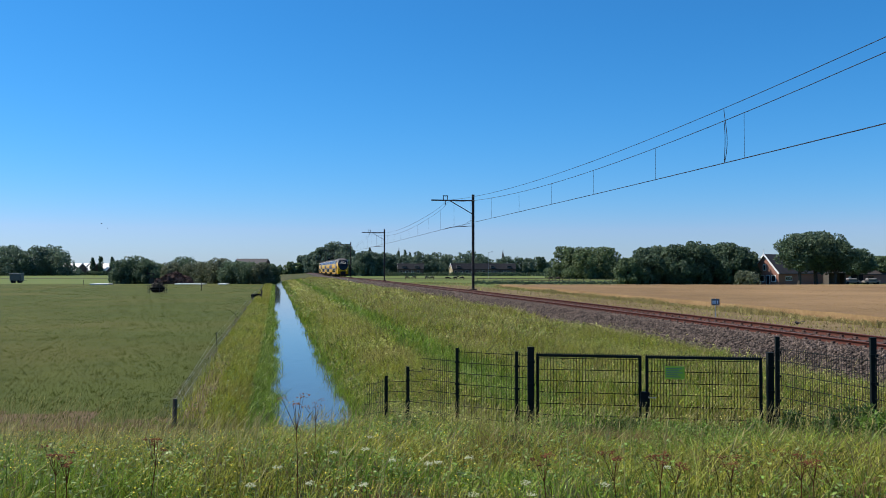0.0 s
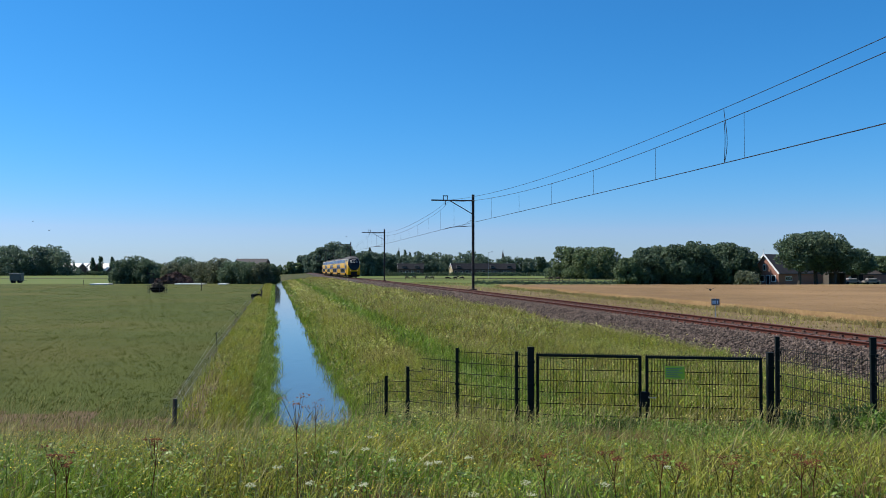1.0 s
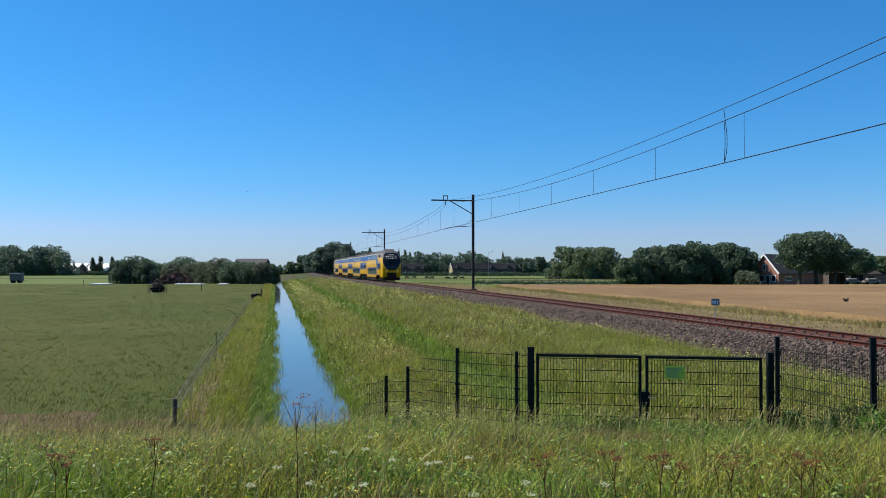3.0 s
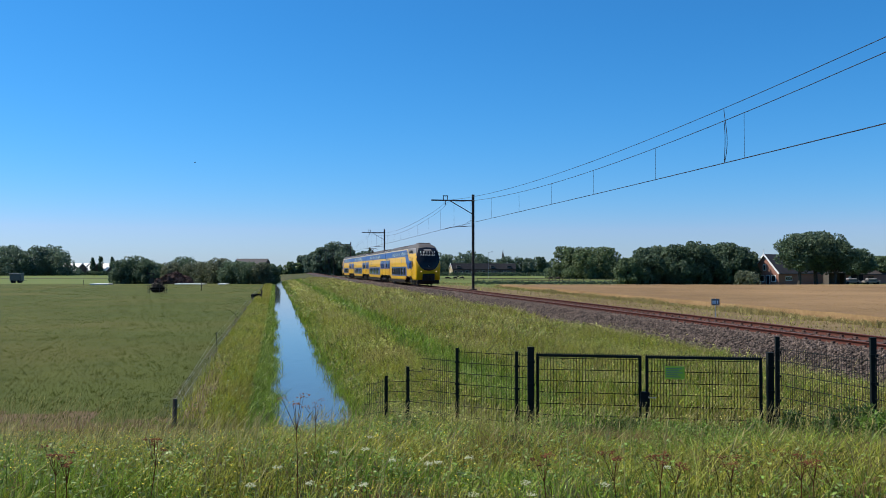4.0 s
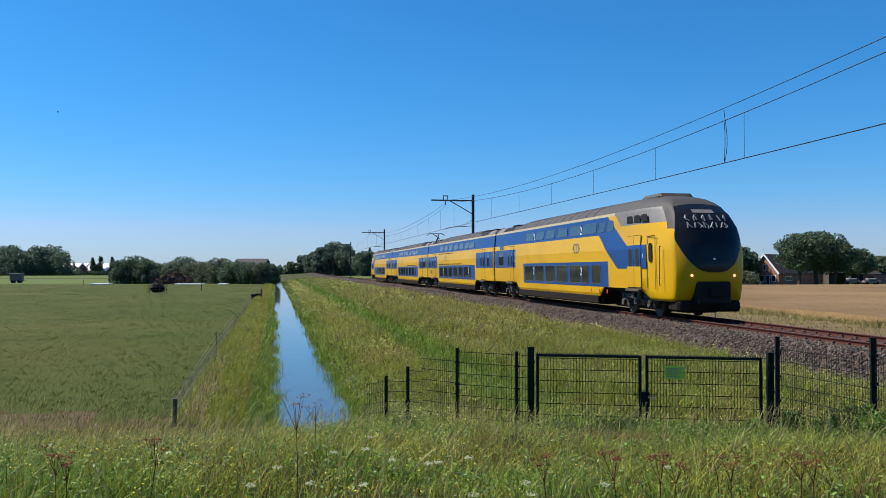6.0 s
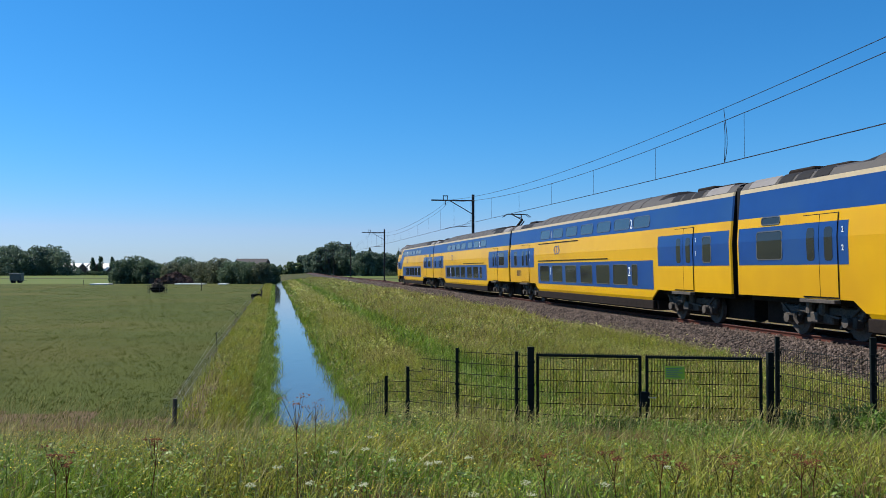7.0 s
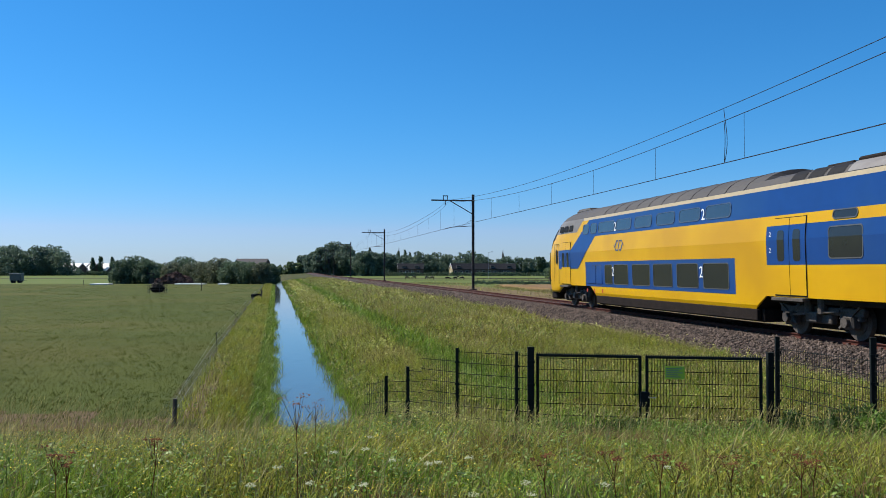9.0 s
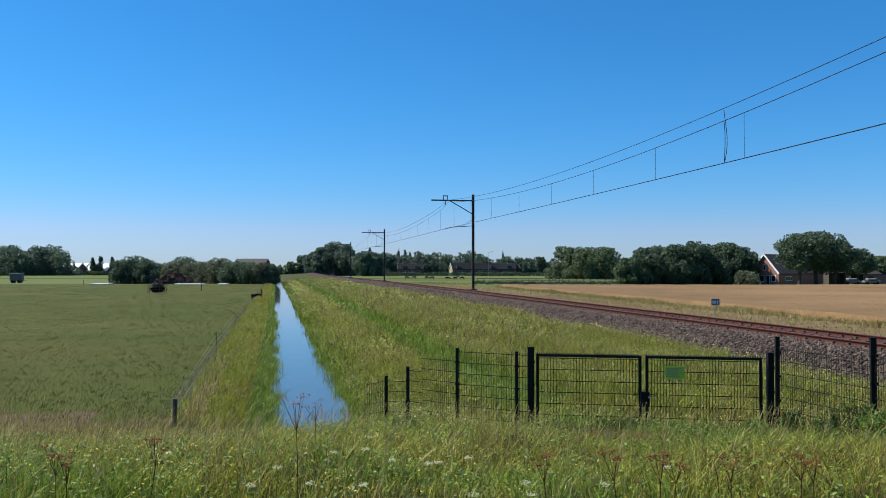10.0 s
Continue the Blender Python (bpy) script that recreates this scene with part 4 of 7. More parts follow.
def build_train():
    low = [(7.33, 8.92), (9.30, 10.83), (11.23, 12.77), (13.12, 14.72), (15.19, 16.65), (16.87, 17.68), (18.15, 19.2)]
    up = [(7.26, 8.84), (9.24, 10.74), (11.13, 12.60), (13.05, 14.60), (14.99, 16.52), (16.74, 18.58), (18.83, 19.57), (19.83, 20.55)]
    end_car = dict(band=(6.94, 20.1), low_windows=low, up_windows=up, doors=[(3.35, 4.8), (22.2, 23.5)],
                   small=[(1.14, 2.39, 2.05, 2.80), (1.35, 2.25, 3.02, 3.20)], marks=[("2", 16.76, 1.66), ("2", 9.06, 1.66), ("2", 16.63, 3.52), ("2", 9.0, 3.52)], emblem=16.1)
    cars = [build_car(26.4, True, **end_car)]
    cars.append(build_car(26.36, False, (5.95, 20.73), [(6.38, 7.92), (8.53, 10.06), (10.61, 12.14), (12.78, 14.27), (14.85, 16.35), (16.8, 18.28), (18.76, 19.26)],
                          [(6.3, 7.9), (8.45, 10.0), (10.55, 12.1), (12.7, 14.25), (14.8, 16.35), (16.8, 18.4), (18.8, 20.3)], [(2.6, 4.2), (22.5, 23.9)],
                          [(1.06, 1.6, 2.0, 2.8), (24.57, 25.1, 2.0, 2.8)], [("1", 8.22, 1.66), ("1", 8.2, 3.52), ("2", 18.52, 1.66), ("2", 18.6, 3.52)], 9.25))
    cars.append(build_car(27.16, False, (6.1, 21.3), [(6.75, 8.25), (8.75, 10.15), (10.6, 12.15), (12.65, 14.15), (15.04, 16.58), (17.18, 18.7), (19.31, 19.84)],
                          [(6.7, 8.2), (8.7, 10.2), (10.55, 12.1), (12.6, 14.2), (15.0, 16.5), (17.1, 18.7), (19.3, 20.9)], [(2.9, 4.4), (23.0, 24.4)],
                          [(0.88, 1.37, 2.0, 2.8), (24.77, 26.1, 2.05, 2.80)], [("2", 8.5, 1.66), ("2", 8.45, 3.52), ("1", 19.0, 1.66), ("2", 19.0, 3.52)], 9.1, panto=False))
    cars.append(copy_thing(cars[0], Matrix()))
    names = ["leading double-deck driving car in yellow and blue, dusty", "double-deck middle car in yellow and blue with upper windows",
             "double-deck middle car in yellow and blue carrying the collector", "trailing double-deck driving car in yellow and blue"]
    # blue equipment hatches behind the trailing cab
    shell = next(o for o in cars[3].children if o.name.startswith("body"))
    for side in (-1, 1):
        for x0, x1 in ((18.02, 18.72), (18.80, 19.75)):
            bm = bmesh.new()
            z0, z1 = 1.14, 1.98
            box(bm, x0, x1, *sorted((side * (half_width(1.5) - 0.02), side * (half_width(1.5) + 0.022))), z0, z1, 0.012)
            part("equipment_hatch", bm, M_BLUE, shell, "plain blue equipment hatch")
    for c, label in zip(cars, names):
        tagged(c, label)
    # rain gutters and the fleet number on the middle cars
    for car, lines in ((cars[1], ((6.0, 12.4, 3.12), (6.0, 16.2, 2.22))), (cars[2], ((13.6, 20.6, 2.22),))):
        shell = next(o for o in car.children if o.name.startswith("body"))
        for side in (-1, 1):
            for x0, x1, z in lines:
                bm = bmesh.new()
                box(bm, x0, x1, *sorted((side * (half_width(z) - 0.01), side * (half_width(z) + 0.025))), z - 0.018, z + 0.018)
                part("rain_gutter", bm, M_UNDER, shell, "thin dark rain gutter")
    shell = next(o for o in cars[1].children if o.name.startswith("body"))
    for side in (-1, 1):
        bm = bmesh.new()
        for i in range(4):
            bm.faces.new(ring2(bm, [(1.60 + 0.26 * i, 1.38), (1.77 + 0.26 * i, 1.38), (1.77 + 0.26 * i, 1.72), (1.60 + 0.26 * i, 1.72)], side, 0.008))
        part("number_bars", bm, M_NUMBER, shell, "dark brown bars of the fleet number")
    body = next(o for o in cars[2].children if o.name.startswith("body"))
    pantograph(body, 24.0)
    return cars


CARS = build_train()


def key_train():
    # rear end behind the train's front, and which way the car faces
    plan = [(26.75, 26.4, 1), (53.45, 26.36, 1), (80.95, 27.16, 1), (81.29, 26.4, -1)]
    for car, (back, length, way) in zip(CARS, plan):
        rows = []
        for i in range(0, 21):
            t = i * 0.5
            s_rear = S_FRONT - SPEED * t - 0.4 * max(0.0, t - 8.5) + back
            s_a, s_b = s_rear - way * 3.45, s_rear - way * (length - 3.7)
            xa, ya, _, _ = on_track(s_a)
            xb, yb, _, _ = on_track(s_b)
            d = Vector((xb - xa, yb - ya)).normalized()
            m = pose(xa - d.x * 3.45, ya - d.y * 3.45, 0.0, 0, 0, math.degrees(math.atan2(d.y, d.x)))
            rows.append((t, m))
        walk(car, rows)

# ---------------------------------------------------------------- trees
def leaf_cloud(n, size, blobs, seed):
    """Triangular and square leaf tufts round a set of overlapping clumps (x, y, z, r)."""
    g = np.random.default_rng(seed)
    blobs = np.asarray(blobs, float)
    w = blobs[:, 3] ** 2
    pick = g.choice(len(blobs), n, p=w / w.sum())
    d = g.normal(0, 1, (n, 3))
    d /= np.linalg.norm(d, axis=1, keepdims=True)
    r = blobs[pick, 3] * (1.04 - np.abs(g.normal(0, 0.20, n)))
    c = blobs[pick, :3] + d * r[:, None] * np.array([1, 1, 0.85])
    a = g.normal(0, 1, (n, 3))
    a /= np.linalg.norm(a, axis=1, keepdims=True)
    nrm = d + 0.8 * g.normal(0, 1, (n, 3))
    b = np.cross(nrm, a)
    b /= np.linalg.norm(b, axis=1, keepdims=True) + 1e-9
    a = np.cross(b, nrm)
    a /= np.linalg.norm(a, axis=1, keepdims=True) + 1e-9
    s = size * g.uniform(0.6, 1.4, (n, 1))
    V = np.stack([c - a * s, c - b * s * 0.6, c + a * s, c + b * s * 0.6], 1)
    F = np.arange(4 * n).reshape(n, 4)
    return V.reshape(-1, 3), F


def tree_blobs(height, width, seed, base=0.22, n=26):
    g = np.random.default_rng(seed)
    out = []
    for i in range(n):
        t = (i + 0.5) / n
        z = height * (base + (1 - base) * t * 0.93)
        env = math.sin(math.pi * (0.16 + 0.78 * t)) ** 0.7
        ang = i * 2.4 + g.uniform(-0.5, 0.5)
        rad = width * 0.5 * env * g.uniform(0.35, 0.80)
        r = width * 0.5 * g.uniform(0.24, 0.40) * (0.7 + 0.3 * env)
        out.append((rad * math.cos(ang), rad * math.sin(ang), min(z, height - r * 0.8), r))
    return out


def build_tree(name, label, height, width, seed, mat, base=0.22, leaves=2600, size=0.34, n=26):
    t = tagged(empty(name), label, "tree")
    bm = bmesh.new()
    g = random.Random(seed)
    blobs = tree_blobs(height, width, seed, base, n)
    r = max(0.12, width * 0.035)
    lean = (g.uniform(-0.3, 0.3), g.uniform(-0.3, 0.3))
    rod(bm, (0, 0, -0.2), (lean[0], lean[1], height * 0.35), r, r * 0.72, 8)
    rod(bm, (lean[0], lean[1], height * 0.35), (0, 0, height * 0.78), r * 0.72, r * 0.25, 7)
    for b in blobs[::2]:
        z0 = max(height * 0.18, b[2] * 0.62)
        rod(bm, (lean[0] * 0.6, lean[1] * 0.6, z0), b[:3], r * 0.4, r * 0.1, 5)
    part("trunk", bm, M_BARK, t)
    V, F = leaf_cloud(leaves, size, blobs, seed)
    raw_object("crown", V, F, mat, t)
    return t


def grown(name, label, x, y, height, width, seed, mat, **k):
    t = build_tree(name, label, height, width, seed, mat, **k)
    t.matrix_basis = pose(x, y, float(ground_z(x, y)))
    return t


def at_px(px, d):
    """Plan position on the bearing px (from -784 to 784 across the view) at the depth d."""
    return px / 1500.0 * d, d


def clump(name, label, spots, mat, seed, leaves, size, category="woods"):
    """A far belt of trees or shrubs as one mass: spots of (x, y, height, width)."""
    blobs = []
    for i, (x, y, h, w) in enumerate(spots):
        z = float(ground_z(x, y))
        for bx, by, bz, br in tree_blobs(h, w, seed + i, 0.04, 18):
            blobs.append((x + bx, y + by, z + bz, br))
        # undergrowth that closes the foot of the belt
        for k in range(3):
            blobs.append((x + (k - 1) * w * 0.4, y + 0.2 * w, z + h * 0.16, h * 0.2))
    V, F = leaf_cloud(leaves, size, blobs, seed)
    return tagged(raw_object(name, V, F, mat), label, category, kind="stuff")


# ---------------------------------------------------------------- farm, village and woods
def gable_house(name, label, width, depth, eaves, ridge, wall_mat, roof_mat, windows=(), category="house"):
    """Ridge along local y; the front gable at y = 0 faces -y. windows: (x, z, w, h) on the gable; side panes along x = -width/2."""
    h = tagged(empty(name), label, category)
    bm = bmesh.new()
    w = width / 2
    prof = [(-w, 0), (w, 0), (w, eaves), (0, ridge - 0.12), (-w, eaves)]
    a = [bm.verts.new((x, 0, z)) for x, z in prof]
    b = [bm.verts.new((x, depth, z)) for x, z in prof]
    bm.faces.new(a)
    bm.faces.new(b)
    for i in range(5):
        bm.faces.new((a[i], a[(i + 1) % 5], b[(i + 1) % 5], b[i]))
    part("wall", bm, wall_mat, h)
    roof = new("roof")
    roof.parent = h
    for s in (-1, 1):
        bm = bmesh.new()
        o = 0.35
        ex, ez = s * (w + o), eaves - o * (ridge - eaves) / w
        vs = [(ex, -0.3, ez), (0, -0.3, ridge), (0, depth + 0.3, ridge), (ex, depth + 0.3, ez)]
        lo = [bm.verts.new(v) for v in vs]
        hi = [bm.verts.new((v[0], v[1], v[2] + 0.16)) for v in vs]
        bm.faces.new(lo)
        bm.faces.new(hi)
        for i in range(4):
            bm.faces.new((lo[i], lo[(i + 1) % 4], hi[(i + 1) % 4], hi[i]))
        part("roof_slope", bm, roof_mat, roof)
        bm = bmesh.new()
        bar(bm, (s * (w + o), -0.34, ez + 0.08), (0, -0.34, ridge + 0.08), 0.06, 0.40)
        part("verge_board", bm, M_WHITE, roof, "white painted verge board")
    for x, z, ww, hh in windows:
        win = new("window")
        win.parent = h
        bm = bmesh.new()
        box(bm, x - ww / 2 - 0.16, x + ww / 2 + 0.16, -0.06, 0.04, z - 0.16, z + hh + 0.16)
        part("frame", bm, M_WHITE, win)
        bm = bmesh.new()
        box(bm, x - ww / 2, x + ww / 2, -0.075, -0.05, z, z + hh)
        part("pane", bm, M_GLASS, win)
    return h


def stand(ob, px, d, turn=0.0, lift=0.0):
    x, y = at_px(px - 784, d)
    ob.matrix_basis = pose(x, y, float(ground_z(x, y)) + lift, 0, 0, turn)
    return ob


def build_farm():
    h = gable_house("farmhouse", "red-brick farmhouse with a steep dark roof and white verges", 7.4, 16.0, 2.8, 6.9, M_BRICK, M_TILE_ROOF,
                    [(-2.4, 0.8, 1.0, 1.3), (2.4, 0.8, 1.0, 1.3), (0.9, 0.1, 0.8, 2.0), (-0.7, 0.8, 1.0, 1.3), (0, 3.4, 0.55, 1.2)])
    stand(h, 1353, 196, -58)
    bm = bmesh.new()
    rod(bm, (0, -0.3, 6.9), (0, -0.3, 8.2), 0.06, 0.03)
    part("finial", bm, M_WHITE, h)
    bm = bmesh.new()
    box(bm, 3.68, 3.74, 2.5, 4.9, 0.9, 1.9)
    side = part("side_window", bm, M_WHITE, h)
    for k in range(3):
        bm = bmesh.new()
        box(bm, 3.735, 3.755, 2.65 + 0.75 * k, 3.25 + 0.75 * k, 1.02, 1.78)
        part("pane", bm, M_GLASS, side)
    b = gable_house("barn", "long low brick barn with a dark tiled roof", 8.5, 24.0, 2.4, 5.0, M_BRICK, M_TILE_ROOF)
    stand(b, 1430, 214, -84)
    for i in range(4):
        bm = bmesh.new()
        box(bm, 4.24, 4.29, 3 + 5.2 * i, 4.4 + 5.2 * i, 0.9, 1.8)
        part("window", bm, M_WHITE if i % 2 else M_GLASS, b)
    bm = bmesh.new()
    box(bm, 4.24, 4.31, 8.8, 12.0, 0.0, 2.5)
    part("barn_door", bm, M_BLACK, b, "open dark barn doorway")
    s = tagged(empty("lean_to_shed"), "dark timber lean-to with an open front", "shed")
    bm = bmesh.new()
    box(bm, -2.0, 2.0, 0, 3.0, 2.6, 2.8, 0.03)
    part("roof", bm, M_TILE_ROOF, s)
    bm = bmesh.new()
    box(bm, -2.0, -1.85, 0.1, 2.9, 0, 2.6)
    box(bm, 1.85, 2.0, 0.1, 2.9, 0, 2.6)
    box(bm, -1.85, 1.85, 2.75, 2.9, 0, 2.6)
    part("wall", bm, M_WOOD, s)
    stand(s, 1482, 196, 0)
    for px, d in ((1541, 198), (1506, 199)):
        car = tagged(empty("parked_car"), "pale small car parked before the barn", "car")
        bm = bmesh.new()
        box(bm, -1.9, 1.9, -0.8, 0.8, 0.35, 0.9, 0.12)
        box(bm, -1.1, 1.2, -0.7, 0.7, 0.9, 1.45, 0.2)
        part("body", bm, M_ROOF_LIGHT, car)
        for x in (-1.2, 1.2):
            for y in (-0.75, 0.75):
                bm = bmesh.new()
                rod(bm, (x, y - 0.1, 0.32), (x, y + 0.1, 0.32), 0.32, seg=12)
                part("wheel", bm, M_BLACK, car)
        stand(car, px, d, 0)


def build_woods():
    # single trees round the farm: bearing, depth, top and width in thousandths of the depth
    spots = [(1414, 184, 59, 56, 0), (1444, 186, 61, 66, 0), (1476, 184, 52, 52, 0), (1517, 207, 39, 40, 0), (1560, 215, 30, 34, 1),
             (1112, 188, 30, 34, 1), (1142, 190, 42, 42, 0), (1165, 193, 44, 40, 0), (1198, 190, 46, 42, 0), (1232, 192, 49, 46, 0), (1262, 196, 46, 42, 0), (1287, 193, 48, 46, 0), (1315, 196, 43, 36, 0), (1178, 197, 38, 36, 0)]
    for i, (px, d, top, w, light) in enumerate(spots):
        x, y = at_px(px - 784, d)
        h = (top / 1000.0) * d + 0.4
        grown("tree", "broad dense dark-green tree beside the farm" if px > 1340 else "full dark-green tree in the belt behind the wheat",
              x, y, h, w / 1000.0 * d * 1.12, 20 + i, M_LEAF_LIGHT if light else M_LEAF, leaves=9000, base=0.03 if px < 1340 else 0.38, size=0.27, n=44)
    x, y = at_px(1318 - 784, 180)
    sh = build_tree("shrub", "pale green shrub beside the farmhouse", 3.2, 6.5, 61, M_LEAF_GREY, base=0.0, leaves=1600, size=0.22)
    sh.matrix_basis = pose(x, y, float(ground_z(x, y)))
    sh["category"] = "shrub"
    # nearer bushes over the pasture
    bushes = [(215, 208, 26, 28, 0), (240, 210, 31, 34, 0), (262, 208, 26, 26, 0), (305, 222, 22, 30, 1), (322, 226, 29, 34, 0), (345, 220, 22, 30, 1), (365, 214, 24, 30, 1), (388, 210, 28, 34, 1), (412, 206, 25, 34, 0), (440, 204, 24, 32, 0), (462, 202, 23, 26, 1), (478, 212, 21, 22, 0)]
    for i, (px, d, top, w, light) in enumerate(bushes):
        x, y = at_px(px - 784, d)
        t = build_tree("bush", "dense rounded bush at the pasture's far edge", top / 1000.0 * d * 0.92 + 0.9, w / 1000.0 * d * 1.25, 90 + i, (M_LEAF, M_LEAF_GREY)[light], base=0.0, leaves=4200, size=0.22, n=30)
        t["category"] = "bush"
        t.matrix_basis = pose(x, y, float(ground_z(x, y)))
    # tall trees by the line
    for i, (px, d, top, w) in enumerate(((570, 470, 28, 26), (592, 480, 36, 34), (612, 470, 33, 30), (556, 520, 22, 24), (540, 560, 18, 22), (645, 450, 25, 30), (662, 455, 23, 26))):
        x, y = at_px(px - 784, d)
        grown("tree", "tall dark tree standing close to the railway", x, y, top / 1000.0 * d + 2, w / 1000.0 * d * 1.15, 150 + i, M_LEAF_HAZED, leaves=6500, base=0.0, size=0.50, n=38)
    # woods farther off
    g = random.Random(11)
    def belt(px0, px1, d, low, high, step, mat, seed, n, size, label):
        s = []
        px = px0
        while px < px1:
            x, y = at_px(px - 784, d + g.uniform(-12, 12))
            hh = g.uniform(low, high) / 1000.0 * d + 3.0
            s.append((x, y, hh, hh * g.uniform(0.95, 1.3)))
            px += step * g.uniform(0.7, 1.3)
        clump("woods", label, s, mat, seed, n, size)
    belt(-30, 112, 500, 22, 31, 15, M_LEAF_HAZED, 31, 24000, 0.60, "dark wood edge beyond the pasture")
    belt(640, 800, 520, 16, 24, 16, M_LEAF_HAZED, 32, 22000, 0.60, "mixed dark tree belt before the village")
    belt(760, 1000, 640, 9, 17, 19, M_LEAF_HAZED, 33, 20000, 0.70, "low tree belt among the village roofs")
    belt(818, 856, 600, 20, 25, 14, M_LEAF_HAZED, 38, 6000, 0.62, "round tall trees among the village roofs")
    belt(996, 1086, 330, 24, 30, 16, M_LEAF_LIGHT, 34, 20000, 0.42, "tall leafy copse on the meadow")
    belt(1085, 1350, 420, 10, 17, 16, M_LEAF_HAZED, 35, 15000, 0.6, "far tree line behind the belt")
    belt(1350, 1640, 300, 12, 16, 18, M_LEAF, 39, 14000, 0.42, "tree line behind the farm")
    belt(110, 215, 640, 4, 8, 14, M_LEAF, 36, 4000, 0.8, "low far shrubs before the glasshouses")
    belt(200, 560, 560, 3, 9, 16, M_LEAF_LIGHT, 37, 9000, 0.8, "low far shrubs along the horizon")
    belt(640, 1000, 470, -2.6, -1.6, 5, M_LEAF, 43, 9000, 0.34, "low dark hedge along the village edge")
    belt(104, 216, 520, -1.6, -0.4, 6, M_LEAF, 44, 4000, 0.5, "low dark hedge before the far houses")
    belt(-700, 2300, 1400, 4, 7, 14, M_LEAF, 40, 9000, 2.2, "thin dark wood line on the horizon")
    belt(840, 1130, 206, -12, -11, 2, M_LEAF, 42, 8000, 0.16, "dark reedy ditch edge beyond the wheat")
    # poplars
    for i, (px, top) in enumerate(((655, 28), (705, 24), (717, 26), (726, 23), (741, 24), (164, 16), (178, 18), (199, 17), (253, 15), (261, 15), (955, 17), (962, 17))):
        x, y = at_px(px - 784, 560)
        grown("poplar", "slender upright dark poplar in the distance", x, y, top / 1000.0 * 560 + 3, 3.9, 200 + i, M_LEAF, leaves=1500, base=0.02, size=0.5, n=34)


def build_village():
    # terraces before the tree belt: gable towards the railway, the long side with its windows to the meadow
    # the shade on their long walls is painted in through the darker brick
    for px, d, w, dep, wall, turn, label in ((798, 492, 7.5, 28, M_DARK_SHADE_BRICK, -76, "long village terrace with a pale gable and a dark roof"),
                                             (852, 505, 7.5, 20, M_DARK_SHADE_BRICK, -88, "village terrace with a dark tiled roof before the trees"),
                                             (704, 500, 7.5, 15, M_DARK_SHADE_BRICK, -86, "brick village terrace with a dark tiled roof"),
                                             (1000, 640, 8, 12, M_BRICK, -70, "low village house with a dark tiled roof")):
        h = gable_house("village_house", label, w, dep, 3.9, 7.0, wall, M_SLATE, [(-1.5, 1, 1.2, 1.4)])
        if px == 798:
            bm = bmesh.new()
            front = [bm.verts.new((x, -0.02, z)) for x, z in ((-w / 2, 0), (w / 2, 0), (w / 2, 3.9), (0, 6.86), (-w / 2, 3.9))]
            back = [bm.verts.new((v.co.x, -0.004, v.co.z)) for v in front]
            bm.faces.new(front)
            for k in range(5):
                bm.faces.new((front[k], front[(k + 1) % 5], back[(k + 1) % 5], back[k]))
            part("rendered_gable", bm, M_CREAM, h, "pale cream rendered gable")
        for k in range(int(dep / 3.4)):
            y0 = 1.0 + 3.4 * k
            win = new("window")
            win.parent = h
            bm = bmesh.new()
            box(bm, w / 2 - 0.02, w / 2 + 0.05, y0, y0 + 1.6, 1.6, 2.8)
            part("frame", bm, M_WHITE, win)
            bm = bmesh.new()
            box(bm, w / 2 + 0.04, w / 2 + 0.07, y0 + 0.12, y0 + 1.48, 1.7, 2.7)
            part("pane", bm, M_GLASS, win)
        for k in range(2):
            dormer = new("dormer")
            dormer.parent = h
            y0 = 2.5 + (dep - 7.5) * k
            bm = bmesh.new()
            box(bm, 1.3, w / 2 - 0.3, y0, y0 + 2.4, 4.5, 5.8, 0.03)
            part("cheeks", bm, M_SEAL, dormer)
            bm = bmesh.new()
            box(bm, w / 2 - 0.32, w / 2 - 0.27, y0 + 0.2, y0 + 2.2, 4.9, 5.6)
            part("pane", bm, M_GLASS, dormer)
        stand(h, px, d, turn)
    for px, d, w, turn in ((118, 560, 8, 48), (131, 566, 8, 42), (146, 560, 9, 50), (158, 570, 9, 44), (172, 562, 9, 46), (190, 568, 10, 52), (202, 560, 10, 45)):
        h = gable_house("far_house", "distant house with a pale sunlit roof", w, 9, 3.2, 7.6, M_DARK_SHADE_BRICK, M_CONCRETE)
        stand(h, px, d, turn)
    for px, d, tall in ((706, 900, 24), (890, 900, 22)):
        c = tagged(empty("church_tower"), "slim dark church spire over the trees", "church tower")
        bm = bmesh.new()
        box(bm, -1.5, 1.5, -1.5, 1.5, 0, tall * 0.55)
        part("tower", bm, M_DARK_SHADE_BRICK, c)
        bm = bmesh.new()
        rod(bm, (0, 0, tall * 0.55), (0, 0, tall + 3), 1.9, 0.05, 8)
        part("spire", bm, M_TILE_ROOF, c)
        stand(c, px, d, 0)
    b = gable_house("green_barn", "low barn with a dark roof behind bushes", 9, 9, 5.2, 6.7, M_WOOD, M_TILE_ROOF, category="barn")
    stand(b, 421, 262, -88)


def build_lamp(px, d, tall, arm):
    l = tagged(empty("street_lamp"), "slim grey street lamp on the far road", "street lamp", "lamps along the far road")
    bm = bmesh.new()
    rod(bm, (0, 0, 0), (0, 0, tall), 0.10, 0.06)
    part("pole", bm, M_GALV, l)
    if arm:
        bm = bmesh.new()
        rod(bm, (0, 0, tall), (1.1, 0, tall + 0.25), 0.05)
        part("arm", bm, M_GALV, l)
        bm = bmesh.new()
        box(bm, 1.0, 1.7, -0.12, 0.12, tall + 0.18, tall + 0.34, 0.03)
        part("lantern", bm, M_GALV, l)
    stand(l, px, d)


